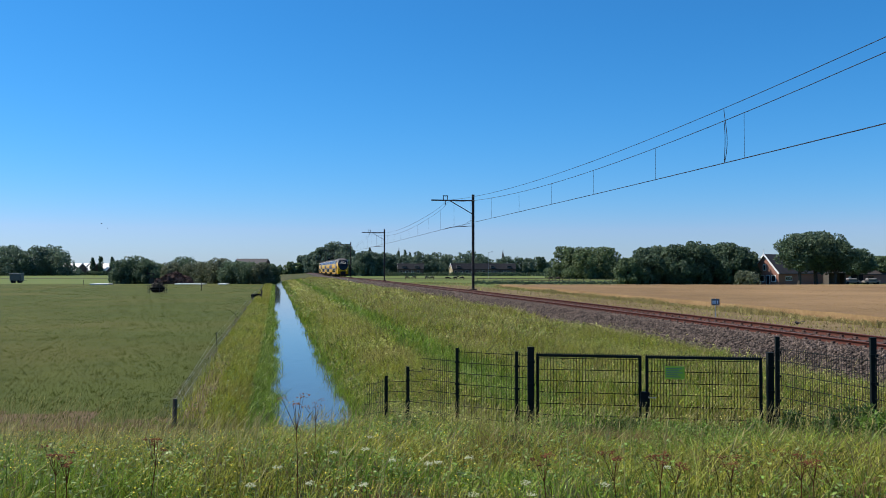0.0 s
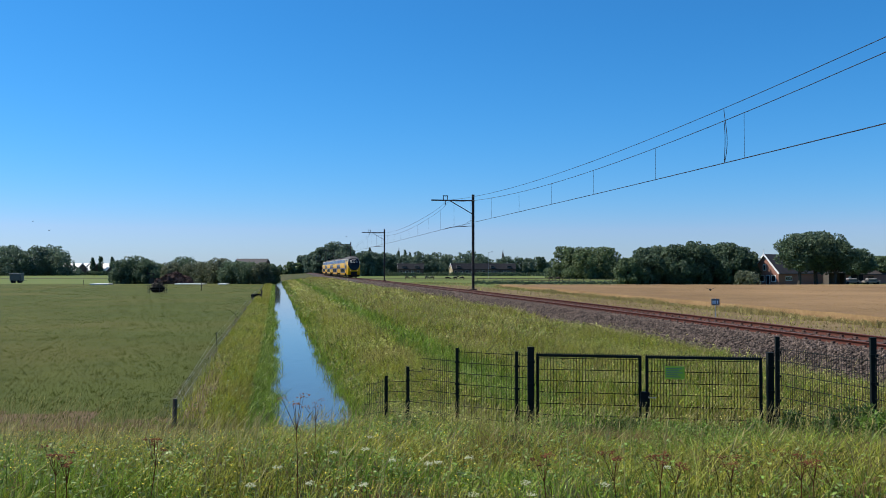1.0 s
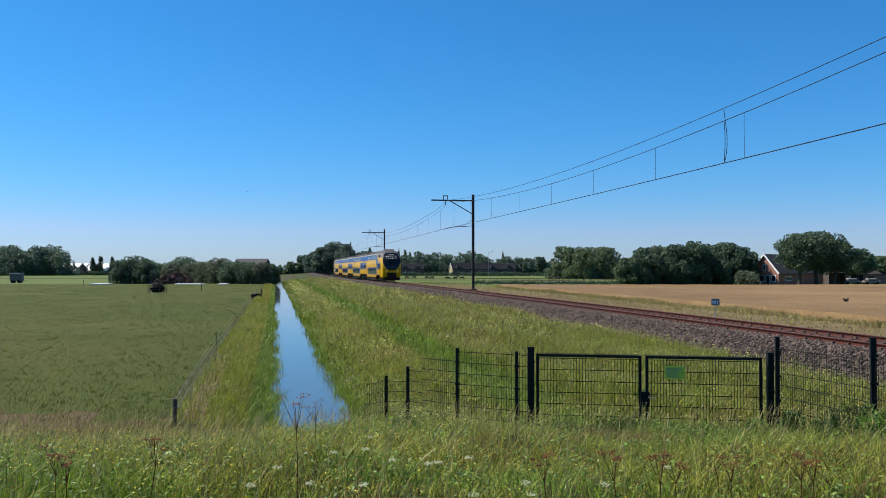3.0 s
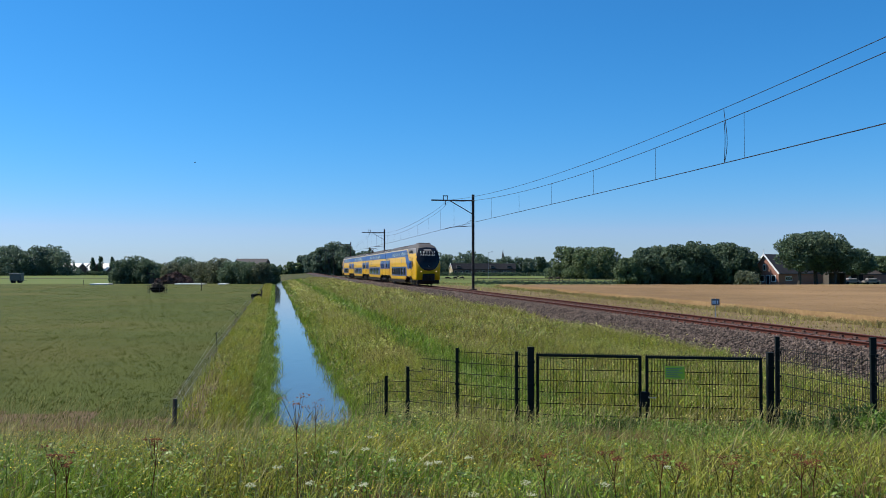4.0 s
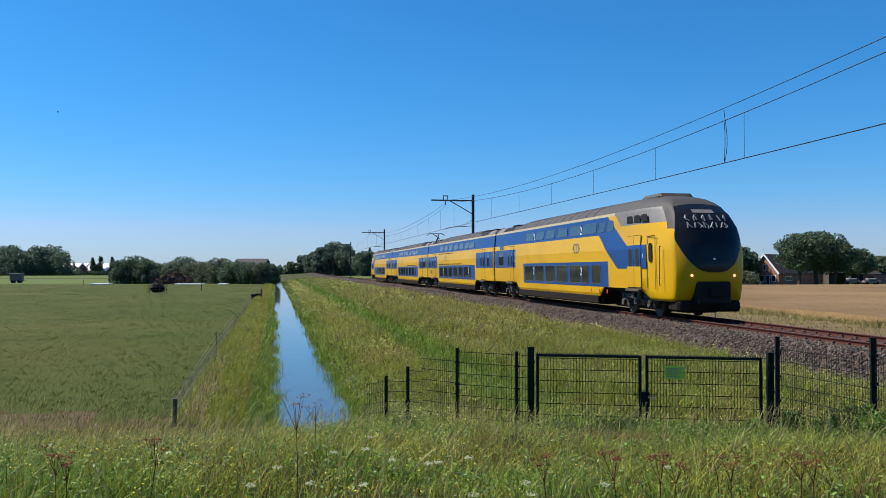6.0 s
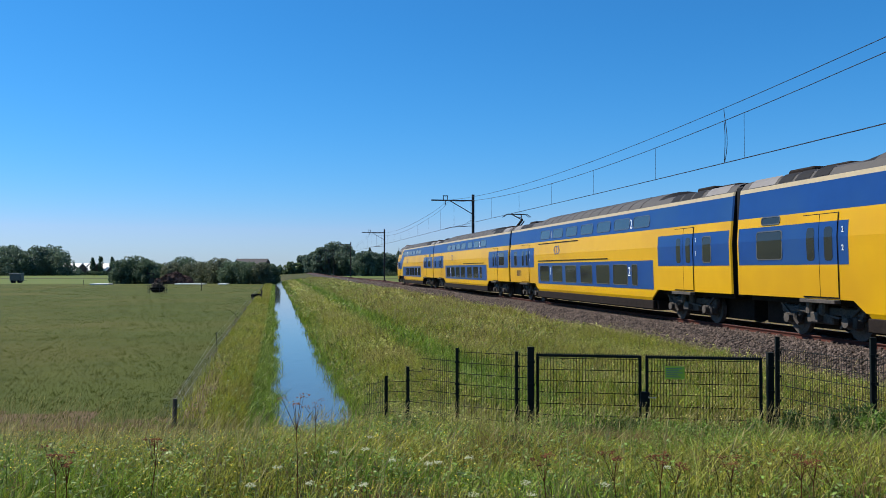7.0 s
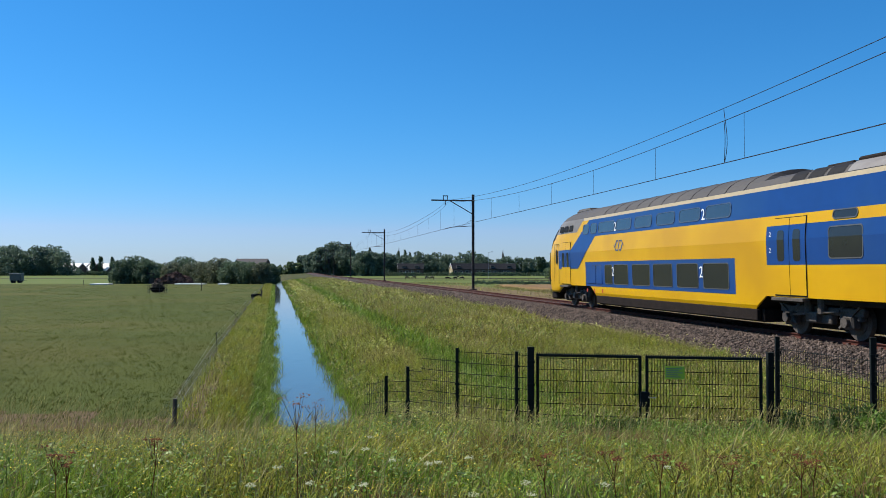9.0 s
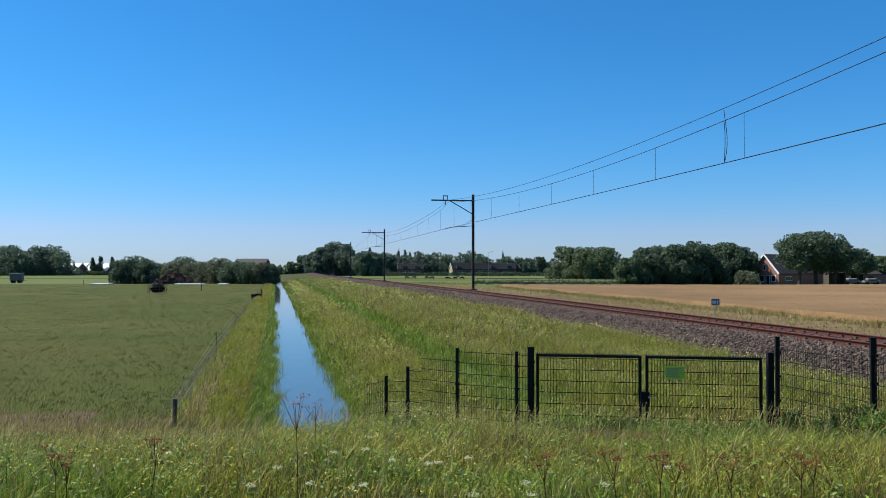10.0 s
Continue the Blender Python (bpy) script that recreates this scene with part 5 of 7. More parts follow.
def build_horse(px, d, turn, graze, size=1.0):
    """A standing or grazing animal in parts."""
    h = tagged(empty("horse"), "dark horse grazing on the far meadow" if graze else "dark horse standing on the far meadow", "horse", "horses on the meadow")
    bm = bmesh.new()
    bmesh.ops.create_uvsphere(bm, u_segments=12, v_segments=8, radius=1.0, matrix=Matrix.LocRotScale((0, 0, 1.1), None, (0.82, 0.30, 0.36)))
    part("body", bm, M_HORSE, h, shade=True)
    nz = 0.72 if graze else 1.75
    bm = bmesh.new()
    rod(bm, (0.62, 0, 1.2), (1.15, 0, nz), 0.22, 0.13, 8)
    part("neck", bm, M_HORSE, h)
    bm = bmesh.new()
    rod(bm, (1.08, 0, nz + 0.08), (1.45, 0, nz - 0.42), 0.15, 0.08, 8)
    part("head", bm, M_HORSE, h)
    for x in (-0.55, 0.55):
        for y in (-0.16, 0.16):
            bm = bmesh.new()
            rod(bm, (x, y, 1.0), (x + 0.03, y, 0.0), 0.13, 0.06, 6)
            part("leg", bm, M_HORSE, h)
    bm = bmesh.new()
    rod(bm, (-0.78, 0, 1.25), (-0.95, 0, 0.5), 0.07, 0.03, 5)
    part("tail", bm, M_HORSE, h)
    stand(h, px, d, turn)
    h.scale = (size, size, size)


def build_field_things():
    # box trailer
    t = tagged(empty("trailer"), "brown boxy livestock trailer on the meadow", "trailer")
    bm = bmesh.new()
    box(bm, -1.45, 1.45, -1.0, 1.0, 0.55, 2.45, 0.06)
    part("box", bm, M_SEAL, t)
    bm = bmesh.new()
    box(bm, -1.5, 1.5, -1.05, 1.05, 2.45, 2.55, 0.02)
    part("roof", bm, M_GALV, t)
    for x in (-0.8, 0.8):
        bm = bmesh.new()
        rod(bm, (x, -1.05, 0.36), (x, 1.05, 0.36), 0.36, seg=12)
        part("wheel", bm, M_BLACK, t)
    bm = bmesh.new()
    bar(bm, (1.4, 0, 0.6), (2.5, 0, 0.5), 0.1, 0.1)
    part("drawbar", bm, M_STEEL, t)
    stand(t, 30, 222, 8)
    # round feeder full of hay
    f = tagged(empty("hay_feeder"), "dark round hay feeder with posts on the pasture", "hay feeder")
    bm = bmesh.new()
    rod(bm, (0, 0, 0.15), (0, 0, 0.85), 0.75, 1.15, 14)
    part("tub", bm, M_UNDER, f)
    V, F = leaf_cloud(500, 0.16, [(0, 0, 0.95, 0.85), (0.3, 0.2, 1.15, 0.55), (-0.35, 0, 1.1, 0.5)], 5)
    raw_object("hay", V, F, M_BARK, f)
    for i in range(6):
        a = i * math.pi / 3
        bm = bmesh.new()
        rod(bm, (1.38 * math.cos(a), 1.38 * math.sin(a), 0), (1.38 * math.cos(a), 1.38 * math.sin(a), 1.3), 0.05)
        part("post", bm, M_STEEL, f)
    bm = bmesh.new()
    for z in (0.6, 1.2):
        for i in range(12):
            a, b = i * math.pi / 6, (i + 1) * math.pi / 6
            bar(bm, (1.38 * math.cos(a), 1.38 * math.sin(a), z), (1.38 * math.cos(b), 1.38 * math.sin(b), z), 0.04, 0.04)
    part("ring_rail", bm, M_STEEL, f)
    stand(f, 279, 124)
    # water trough
    w = tagged(empty("water_trough"), "low dark water trough at the pasture's edge", "water trough")
    bm = bmesh.new()
    box(bm, -0.6, 0.6, -0.3, 0.3, 0.12, 0.5, 0.03)
    part("basin", bm, M_UNDER, w)
    bm = bmesh.new()
    for x in (-0.5, 0.5):
        box(bm, x - 0.05, x + 0.05, -0.25, 0.25, 0, 0.14)
    part("feet", bm, M_UNDER, w)
    bm = bmesh.new()
    box(bm, 0.62, 0.72, -0.05, 0.05, 0, 1.0)
    part("post", bm, M_WOOD, w)
    stand(w, 454, 104, 4)
    # compost heap, concrete slabs and posts near the bushes
    V, F = leaf_cloud(1600, 0.4, [(0, 0, 0.6, 2.0), (1.8, 0.3, 0.5, 1.6), (-1.7, 0, 0.4, 1.4), (0.4, 0.4, 1.6, 1.3)], 9)
    heap = tagged(raw_object("compost_heap", V, F, M_HEAP), "brown overgrown compost heap among bushes", "compost heap", kind="stuff")
    stand(heap, 306, 203)
    heap.scale = (1.35, 1.0, 1.05)
    hut = tagged(empty("garden_hut"), "small dark timber hut among the bushes", "hut")
    bm = bmesh.new()
    box(bm, -0.7, 0.7, 0, 1.6, 0, 2.5, 0.02)
    part("wall", bm, M_STEEL, hut)
    bm = bmesh.new()
    box(bm, -0.85, 0.85, -0.15, 1.75, 2.5, 2.66, 0.02)
    part("roof", bm, M_TILE_ROOF, hut)
    bm = bmesh.new()
    box(bm, -0.4, 0.4, -0.04, 0.01, 0, 2.0, 0.01)
    part("door", bm, M_WOOD, hut)
    stand(hut, 268, 206, -6)
    for px, d, w2 in ((338, 200, 3.2), (180, 196, 1.9), (396, 199, 0.9)):
        bm = bmesh.new()
        box(bm, -w2, w2, -2.2, 2.2, 0.0, 0.30, 0.05)
        s = tagged(mesh_object("concrete_slab", bm, M_CONCRETE), "pale concrete slab lying in the grass", "slab", "slabs by the bushes")
        stand(s, px, d, 3, -0.05)
    for px, d in ((148, 190), (357, 140), (167, 420), (462, 100), (195, 196)):
        bm = bmesh.new()
        rod(bm, (0, 0, -0.2), (0.02, 0, 1.2), 0.06, 0.05)
        p = tagged(mesh_object("pasture_post", bm, M_WOOD), "grey weathered wooden post in the pasture", "post", "posts in the pasture")
        stand(p, px, d)
    # rail fence on the far meadow
    fence = tagged(empty("rail_fence"), "low dark post-and-rail fence across the far meadow", "fence")
    x0, y0 = at_px(845 - 784, 236)
    x1, y1 = at_px(1110 - 784, 214)
    n = 22
    for i in range(n + 1):
        x, y = x0 + (x1 - x0) * i / n, y0 + (y1 - y0) * i / n
        bm = bmesh.new()
        box(bm, x - 0.06, x + 0.06, y - 0.06, y + 0.06, FIELD - 0.1, FIELD + 1.15)
        part("post", bm, M_WOOD, fence)
    for z in (0.55, 1.0):
        bm = bmesh.new()
        bar(bm, (x0, y0 - 0.08, FIELD + z), (x1, y1 - 0.08, FIELD + z), 0.05, 0.12)
        part("rail", bm, M_WOOD, fence)
    # distance board beside the track
    x, y, _, _ = track_at(35.0, -2.9)
    sgn = tagged(empty("distance_board"), "small grey-blue marker board on a thin post", "marker sign")
    bm = bmesh.new()
    rod(bm, (0, 0, -0.7), (0, 0, 0.55), 0.02)
    part("post", bm, M_GALV, sgn)
    bm = bmesh.new()
    box(bm, -0.165, 0.165, -0.035, -0.02, 0.26, 0.53, 0.004)
    board = part("board", bm, M_SIGN_BLUE, sgn)
    bm = bmesh.new()
    for bx in (-0.10, -0.02, 0.08):
        box(bm, bx - 0.025, bx + 0.025, -0.041, -0.036, 0.33, 0.46)
    part("mark_bars", bm, M_WHITE, board, "pale bars of illegible figures")
    sgn.matrix_basis = pose(float(x), float(y), 0, 0, 0, -8)
    # signal far down the line
    sx, sy, _, _ = track_at(330, -3.0)
    sig = tagged(empty("signal_post"), "dark railway signal post beside the far track", "railway signal")
    bm = bmesh.new()
    rod(bm, (0, 0, -0.6), (0, 0, 5.0), 0.09)
    part("post", bm, M_STEEL, sig)
    bm = bmesh.new()
    box(bm, -0.45, 0.45, -0.12, 0.12, 4.2, 6.0, 0.05)
    part("head", bm, M_BLACK, sig)
    sig.matrix_basis = pose(float(sx), float(sy), 0)


build_farm()
build_woods()
build_village()
build_lamp(864, 300, 9.5, True)
build_lamp(1092, 260, 8.0, False)
for _px, _d, _turn, _graze in ((720, 300, 10, True), (733, 305, 190, True), (755, 300, 20, True), (765, 296, 170, True), (792, 280, 0, True), (806, 282, 15, False), (818, 284, 180, True), (975, 270, 0, False), (988, 268, 160, True)):
    build_horse(_px, _d, _turn, _graze, 0.82)
build_field_things()


# ---------------------------------------------------------------- fence and gate
def wire_panel(parent, name, a, b, za, zb, height, step=0.05):
    """Double-wire mesh between two plan points, level or stepped, hanging from za to zb at its top."""
    V, F = [], []
    A, B = np.array(a, float), np.array(b, float)
    L = np.linalg.norm(B - A)
    d = (B - A) / L
    nrm = np.array([-d[1], d[0]])
    def stick(p, q, r):
        p, q = np.array(p), np.array(q)
        t = (q - p) / np.linalg.norm(q - p)
        u = np.array([nrm[0], nrm[1], 0.0])
        w = np.cross(t, u)
        k = len(V)
        for c in (p, q):
            for ang in (0, 2.094, 4.189):
                V.append(c + r * (math.cos(ang) * u + math.sin(ang) * w))
        for j in range(3):
            F.append((k + j, k + (j + 1) % 3, k + 3 + (j + 1) % 3, k + 3 + j))
    n = max(2, int(L / step))
    for i in range(n + 1):
        t = i / n
        p = A + (B - A) * t
        top = za + (zb - za) * t
        stick((p[0], p[1], top - height), (p[0], p[1], top + 0.03), 0.0042)
    for i in range(int(height / 0.2) + 1):
        for o in (-0.006, 0.006):
            pa, pb = A + nrm * o, B + nrm * o
            stick((pa[0], pa[1], za - 0.2 * i - 0.01), (pb[0], pb[1], zb - 0.2 * i - 0.01), 0.0055)
    return raw_object(name, V, F, M_FENCE, parent)


def fence_post(parent, x, y, top, w=0.06, dpt=0.04, name="post"):
    g = float(ground_z(x, y)) - 0.3
    bm = bmesh.new()
    box(bm, x - w / 2, x + w / 2, y - dpt / 2, y + dpt / 2, g, top, 0.004)
    box(bm, x - w / 2 - 0.004, x + w / 2 + 0.004, y - dpt / 2 - 0.004, y + dpt / 2 + 0.004, top, top + 0.012)
    for z in np.arange(top - 0.25, g + 0.4, -0.4):
        box(bm, x - w / 2 - 0.012, x + w / 2 + 0.012, y - dpt / 2 - 0.012, y - dpt / 2 - 0.001, z - 0.02, z + 0.02)
    return part(name, bm, M_FENCE, parent)


def build_fence():
    f = tagged(empty("mesh_fence"), "dark double-wire mesh fence with slim posts", "fence")
    left = [(645, 17.4, -0.63), (684, 17.0, -0.38), (722, 16.6, -0.15), (809, 15.8, 0.285), (914, 15.2, 0.28)]
    pts = [at_px(px - 784, d) for px, d, _ in left]
    for i, ((x, y), (_, _, top)) in enumerate(zip(pts, left)):
        if i:
            fence_post(f, x, y, top)
    wire_panel(f, "mesh_panel", pts[0], pts[1], -0.60, -0.46, 0.8)
    wire_panel(f, "mesh_panel", pts[1], pts[2], -0.46, -0.42, 0.9)
    m = (pts[2][0] * 0.7 + pts[3][0] * 0.3, pts[2][1] * 0.7 + pts[3][1] * 0.3)
    wire_panel(f, "mesh_panel", pts[2], m, -0.20, -0.20, 1.0)
    wire_panel(f, "mesh_panel", m, pts[3], 0.06, 0.06, 1.2)
    wire_panel(f, "mesh_panel", pts[3], pts[4], 0.24, 0.24, 1.3)
    g = at_px(939 - 784, 15.1)
    wire_panel(f, "mesh_panel", pts[4], g, 0.24, 0.24, 1.3)
    right = [at_px(1374 - 784, 14.25), at_px(1543 - 784, 12.3), at_px(1720 - 784, 10.6)]
    for (x, y), top in zip(right, (0.62, 0.76, 0.78)):
        fence_post(f, x, y, top, 0.07 if top < 0.7 else 0.085, 0.05)
    wire_panel(f, "mesh_panel", right[0], right[1], 0.44, 0.44, 1.5)
    wire_panel(f, "mesh_panel", right[1], right[2], 0.50, 0.50, 1.5)
    # gate
    gate = tagged(empty("double_gate"), "closed dark steel double gate with mesh leaves", "gate")
    a, b = np.array(at_px(939 - 784, 15.12)), np.array(at_px(1361 - 784, 14.38))
    fence_post(gate, a[0], a[1], 0.37, 0.115, 0.10, "gate_post")
    fence_post(gate, b[0], b[1], 0.345, 0.10, 0.10, "gate_post")
    d = (b - a) / np.linalg.norm(b - a)
    L = float(np.linalg.norm(b - a))
    mid = L * (1140 - 939) / (1361 - 939) + 0.03
    for p, q in ((0.095, mid - 0.035), (mid + 0.03, L - 0.125)):
        leaf = new("leaf")
        leaf.parent = gate
        pa, pb = a + d * p, a + d * q
        ang = math.atan2(d[1], d[0])
        m = Matrix.Translation((pa[0], pa[1], 0)) @ Matrix.Rotation(ang, 4, "Z")
        w = q - p
        def fr(x0, x1, z0, z1, name, depth=0.022):
            bm = bmesh.new()
            box(bm, x0, x1, -depth, depth, z0, z1, 0.004)
            bm.transform(m)
            return part(name, bm, M_FENCE, leaf)
        fr(0, w, 0.215, 0.262, "top_rail")
        fr(0, w, -1.10, -1.06, "bottom_rail")
        fr(0, 0.045, -1.10, 0.215, "stile")
        fr(w - 0.045, w, -1.10, 0.215, "stile")
        bm = bmesh.new()
        for i in range(int(w / 0.04)):
            x = 0.02 + i * 0.04
            bmesh.ops.create_cone(bm, cap_ends=True, segments=4, radius1=0.014, radius2=0.003, depth=0.03, matrix=Matrix.Translation((x, 0, 0.275)))
        bm.transform(m)
        part("comb_strip", bm, M_FENCE, leaf, "serrated guard strip")
        wire_panel(leaf, "mesh_infill", a + d * (p + 0.05), a + d * (q - 0.05), 0.20, 0.20, 1.25)
    c = a + d * (mid + 0.02)
    bm = bmesh.new()
    box(bm, c[0] - 0.085, c[0] + 0.075, c[1] - 0.055, c[1] + 0.03, -0.62, -0.36, 0.012)
    lock = part("lock_case", bm, M_BLACK, gate)
    bm = bmesh.new()
    rod(bm, (c[0] + 0.05, c[1] - 0.05, -0.45), (c[0] + 0.05, c[1] - 0.10, -0.45), 0.014)
    rod(bm, (c[0] + 0.05, c[1] - 0.10, -0.45), (c[0] + 0.17, c[1] - 0.10, -0.45), 0.011)
    part("handle", bm, M_GALV, lock, "bright metal lever handle")
    s = a + d * (L * (1197 - 939) / (1361 - 939))
    sign = tagged(empty("gate_sign"), "faded green notice plate hung on the gate", "sign")
    ang = math.degrees(math.atan2(d[1], d[0]))
    sign.matrix_basis = pose(s[0], s[1] - 0.03, -0.02, 0, 0, ang)
    bm = bmesh.new()
    box(bm, -0.165, 0.165, -0.006, 0.0, -0.11, 0.11)
    plate = part("plate", bm, M_SIGN_GREEN, sign)
    for z, w in ((0.07, 0.13), (0.035, 0.11), (0.0, 0.14), (-0.035, 0.10), (-0.07, 0.12)):
        bm = bmesh.new()
        box(bm, -0.145, -0.145 + 2 * w, -0.010, -0.007, z - 0.008, z + 0.008)
        part("text_bar", bm, M_UMBEL, plate, "pale bar of illegible writing")


def build_wire_fence():
    """Thin wire fence along the pasture's edge."""
    f = tagged(empty("pasture_fence"), "thin wire fence on grey wooden posts along the pasture", "fence")
    ys = [18.7, 34.0, 50.0, 68, 88, 110]
    tops = []
    for i, y in enumerate(ys):
        x = float(ditch_x(y)) - 3.35
        if i == 0:
            x = (311 - 784) / 1500.0 * y
        z = float(ground_z(x, y))
        bm = bmesh.new()
        r = 0.055 if i == 0 else 0.013
        rod(bm, (x, y, z - 0.3), (x + 0.01, y, z + (0.62 if i == 0 else 0.95)), r, r * 0.95, 8)
        part("post", bm, M_WOOD, f)
        tops.append((x, y, z))
    for h in (0.35, 0.58, 0.85):
        tube("wire", [(x, y, z + min(h, 0.6 if i == 0 else 9)) for i, (x, y, z) in enumerate(tops)], 0.0022, M_GALV, f, 3)


build_fence()
build_wire_fence()


# ---------------------------------------------------------------- grass and herbs
def blades(xy, height, width, lean, seed, lift=-0.03):
    """Tapered bent blades, three triangles each, at the plan points xy."""
    g = np.random.default_rng(seed)
    n = len(xy)
    h = height * g.uniform(0.55, 1.25, n)
    ang = g.uniform(0, 2 * np.pi, n)
    ux, uy = np.cos(ang), np.sin(ang)
    la = g.uniform(0, 2 * np.pi, n)
    bend = h * lean * g.uniform(0.3, 1.3, n)
    lx, ly = np.cos(la) * bend + 0.10 * h, np.sin(la) * bend
    z = ground_z(xy[:, 0], xy[:, 1]) + lift
    w = width * g.uniform(0.7, 1.3, n)
    def pt(t, side, k):
        return np.stack([xy[:, 0] + lx * t * t + side * ux * w * k, xy[:, 1] + ly * t * t + side * uy * w * k, z + h * (t - 0.18 * lean * t * t)], -1)
    V = np.stack([pt(0, -1, 0.5), pt(0, 1, 0.5), pt(0.55, -1, 0.42), pt(0.55, 1, 0.42), pt(1.0, 0, 0)], 1)
    F = np.array([(0, 1, 3), (0, 3, 2), (2, 3, 4)])[None] + 5 * np.arange(n)[:, None, None]
    return V.reshape(-1, 3), F.reshape(-1, 3)


def tufted(xy, per, spread, seed):
    """Gathers plan points into tufts: per blades round each centre."""
    g = np.random.default_rng(seed)
    c = xy[: max(1, len(xy) // per)]
    out = np.repeat(c, per, 0)
    return out + g.normal(0, 1, out.shape) * spread * g.uniform(0.5, 1.4, (len(c), 1)).repeat(per, 0)


def join(parts):
    V, F, k = [], [], 0
    for v, f in parts:
        V.append(v)
        F.append(f + k)
        k += len(v)
    return np.concatenate(V), np.concatenate(F)


def patchy(xy, scale, seed):
    """A smooth value from 0 to 1 over the plan."""
    g = np.random.default_rng(seed)
    v = np.zeros(len(xy))
    for i in range(5):
        k = g.normal(0, 1, 2) * scale * (1 + 0.6 * i)
        v += np.sin(xy @ k + g.uniform(0, 6.28)) / (1 + 0.4 * i)
    return clamp(0.5 + 0.28 * v)


def in_view(y, g, n, margin=1.08):
    return g.uniform(-0.5227 * margin, 0.5227 * margin, n) * y


def off_water(xy):
    dc = np.abs(xy[:, 0] - ditch_x(xy[:, 1]))
    return (dc > 1.12) | (xy[:, 1] < 19.0)


def off_track(xy, left=-3.25, right=3.3):
    dt = (xy[:, 0] - track_x(xy[:, 1])) / 1.014
    return (dt < left) | (dt > right)


def build_grass():
    g = np.random.default_rng(21)
    # foreground bank
    n = 200000
    y = np.sqrt(g.uniform(4.6**2, 19.0**2, n))
    xy = tufted(np.stack([in_view(y, g, n, 1.1), y], -1), 14, 0.06, 3)
    xy = xy[off_track(xy) & off_water(xy)]
    v = patchy(xy, 0.9, 1)
    keep = g.uniform(0, 1, len(xy)) < 0.55 + 0.6 * v
    xy, v = xy[keep], v[keep]
    hh = (0.17 + 0.20 * v) * (0.50 + 0.9 * patchy(xy, 5.0, 12)) * np.where((xy[:, 1] > 10.5) & (xy[:, 1] < 16.5) & (xy[:, 0] > 0), 0.70, 1.0)
    hh *= np.where(xy[:, 0] < -2.6, 1 - 0.55 * clamp((xy[:, 1] - 12.0) / 4.0), 1.0)
    fresh, dead = patchy(xy, 0.75, 81), patchy(xy, 1.1, 82)
    # withered ground before the gate and on the sunny crest to its side
    dead = clamp(dead - 0.42) * 1.3 + 0.75 * np.exp(-((xy[:, 0] - 1.7) / 1.3) ** 2 - ((xy[:, 1] - 11.6) / 1.1) ** 2) + 0.45 * np.exp(-((xy[:, 0] - 4.0) / 1.6) ** 2 - ((xy[:, 1] - 8.2) / 1.2) ** 2)
    pick = g.uniform(0, 1, len(xy))
    is_dead = pick < dead * 0.75
    is_fresh = ~is_dead & (pick > 1 - clamp((fresh - 0.45) * 2.6) * 0.85)
    rest = ~is_dead & ~is_fresh
    tagged(raw_object("bank_withered_grass", *blades(xy[is_dead], hh[is_dead] * 0.9, 0.0064, 0.9, 83), M_WITHERED), "withered brown grass drifts on the near bank", "dry grass", kind="stuff")
    tagged(raw_object("bank_fresh_grass", *blades(xy[is_fresh], hh[is_fresh] * 1.1, 0.0074, 0.8, 84), M_BLADE_LUSH), "fresh deep-green grass drifts on the near bank", "grass", kind="stuff")
    a = blades(xy[rest], hh[rest], 0.0064, 0.8, 2)
    tagged(raw_object("bank_grass", *a, M_BLADE), "tall uncut green and yellow grass on the near bank", "grass", kind="stuff")
    # lusher blades low down
    n = 70000
    y = np.sqrt(g.uniform(4.6**2, 18.0**2, n))
    xy = np.stack([in_view(y, g, n, 1.1), y], -1)
    xy = xy[off_track(xy) & off_water(xy)]
    xy = xy[patchy(xy, 0.75, 81) > 0.50]
    tagged(raw_object("lush_grass", *blades(xy, (0.10 + 0.20 * patchy(xy, 3.0, 44)) * np.where((xy[:, 0] < -2.6) & (xy[:, 1] > 13), 0.5, 1.0), 0.0075, 0.8, 6), M_BLADE_LUSH), "lush green undergrowth on the near bank", "grass", kind="stuff")
    # embankment between ditch and ballast, and both ditch sides
    sets, lush, straw, verge = [], [], [], []
    for y0, y1, n, w, seed in ((15, 32, 76000, 0.0165, 31), (32, 62, 60000, 0.032, 32), (62, 120, 34000, 0.066, 33), (120, 260, 18000, 0.13, 34)):
        y = g.uniform(y0, y1, n)
        x = ditch_x(y) + 1.12 + (track_x(y) - 3.2 - ditch_x(y) - 1.12) * g.uniform(0, 1, n)
        xy = tufted(np.stack([x, y], -1), 10, w * 6, seed)
        inside = np.abs(xy[:, 0] / xy[:, 1]) < 0.56
        xy = xy[inside]
        u = (xy[:, 0] - ditch_x(xy[:, 1]) - 1.12) / (track_x(xy[:, 1]) - 3.2 - ditch_x(xy[:, 1]) - 1.12)
        v = patchy(xy * np.array([1.0, 0.35]), 0.45, 7)
        green = 1.15 * clamp(1.35 - np.abs(u - 0.36 + 0.04 * (v - 0.5)) / 0.085) + clamp(1 - u / 0.13) + 0.45 * clamp((28 - xy[:, 1]) / 8)
        r = g.uniform(0, 1, len(xy))
        isl = r < green * 0.85
        iss = ~isl & (g.uniform(0, 1, len(xy)) < 0.10 + 0.50 * clamp((u - 0.30) / 0.70) * v)
        hh = (0.26 + 0.22 * v) * (0.5 + 0.9 * patchy(xy, 2.2, 17))
        lush.append(blades(xy[isl], hh[isl] * 0.9, w * 1.1, 0.6, seed))
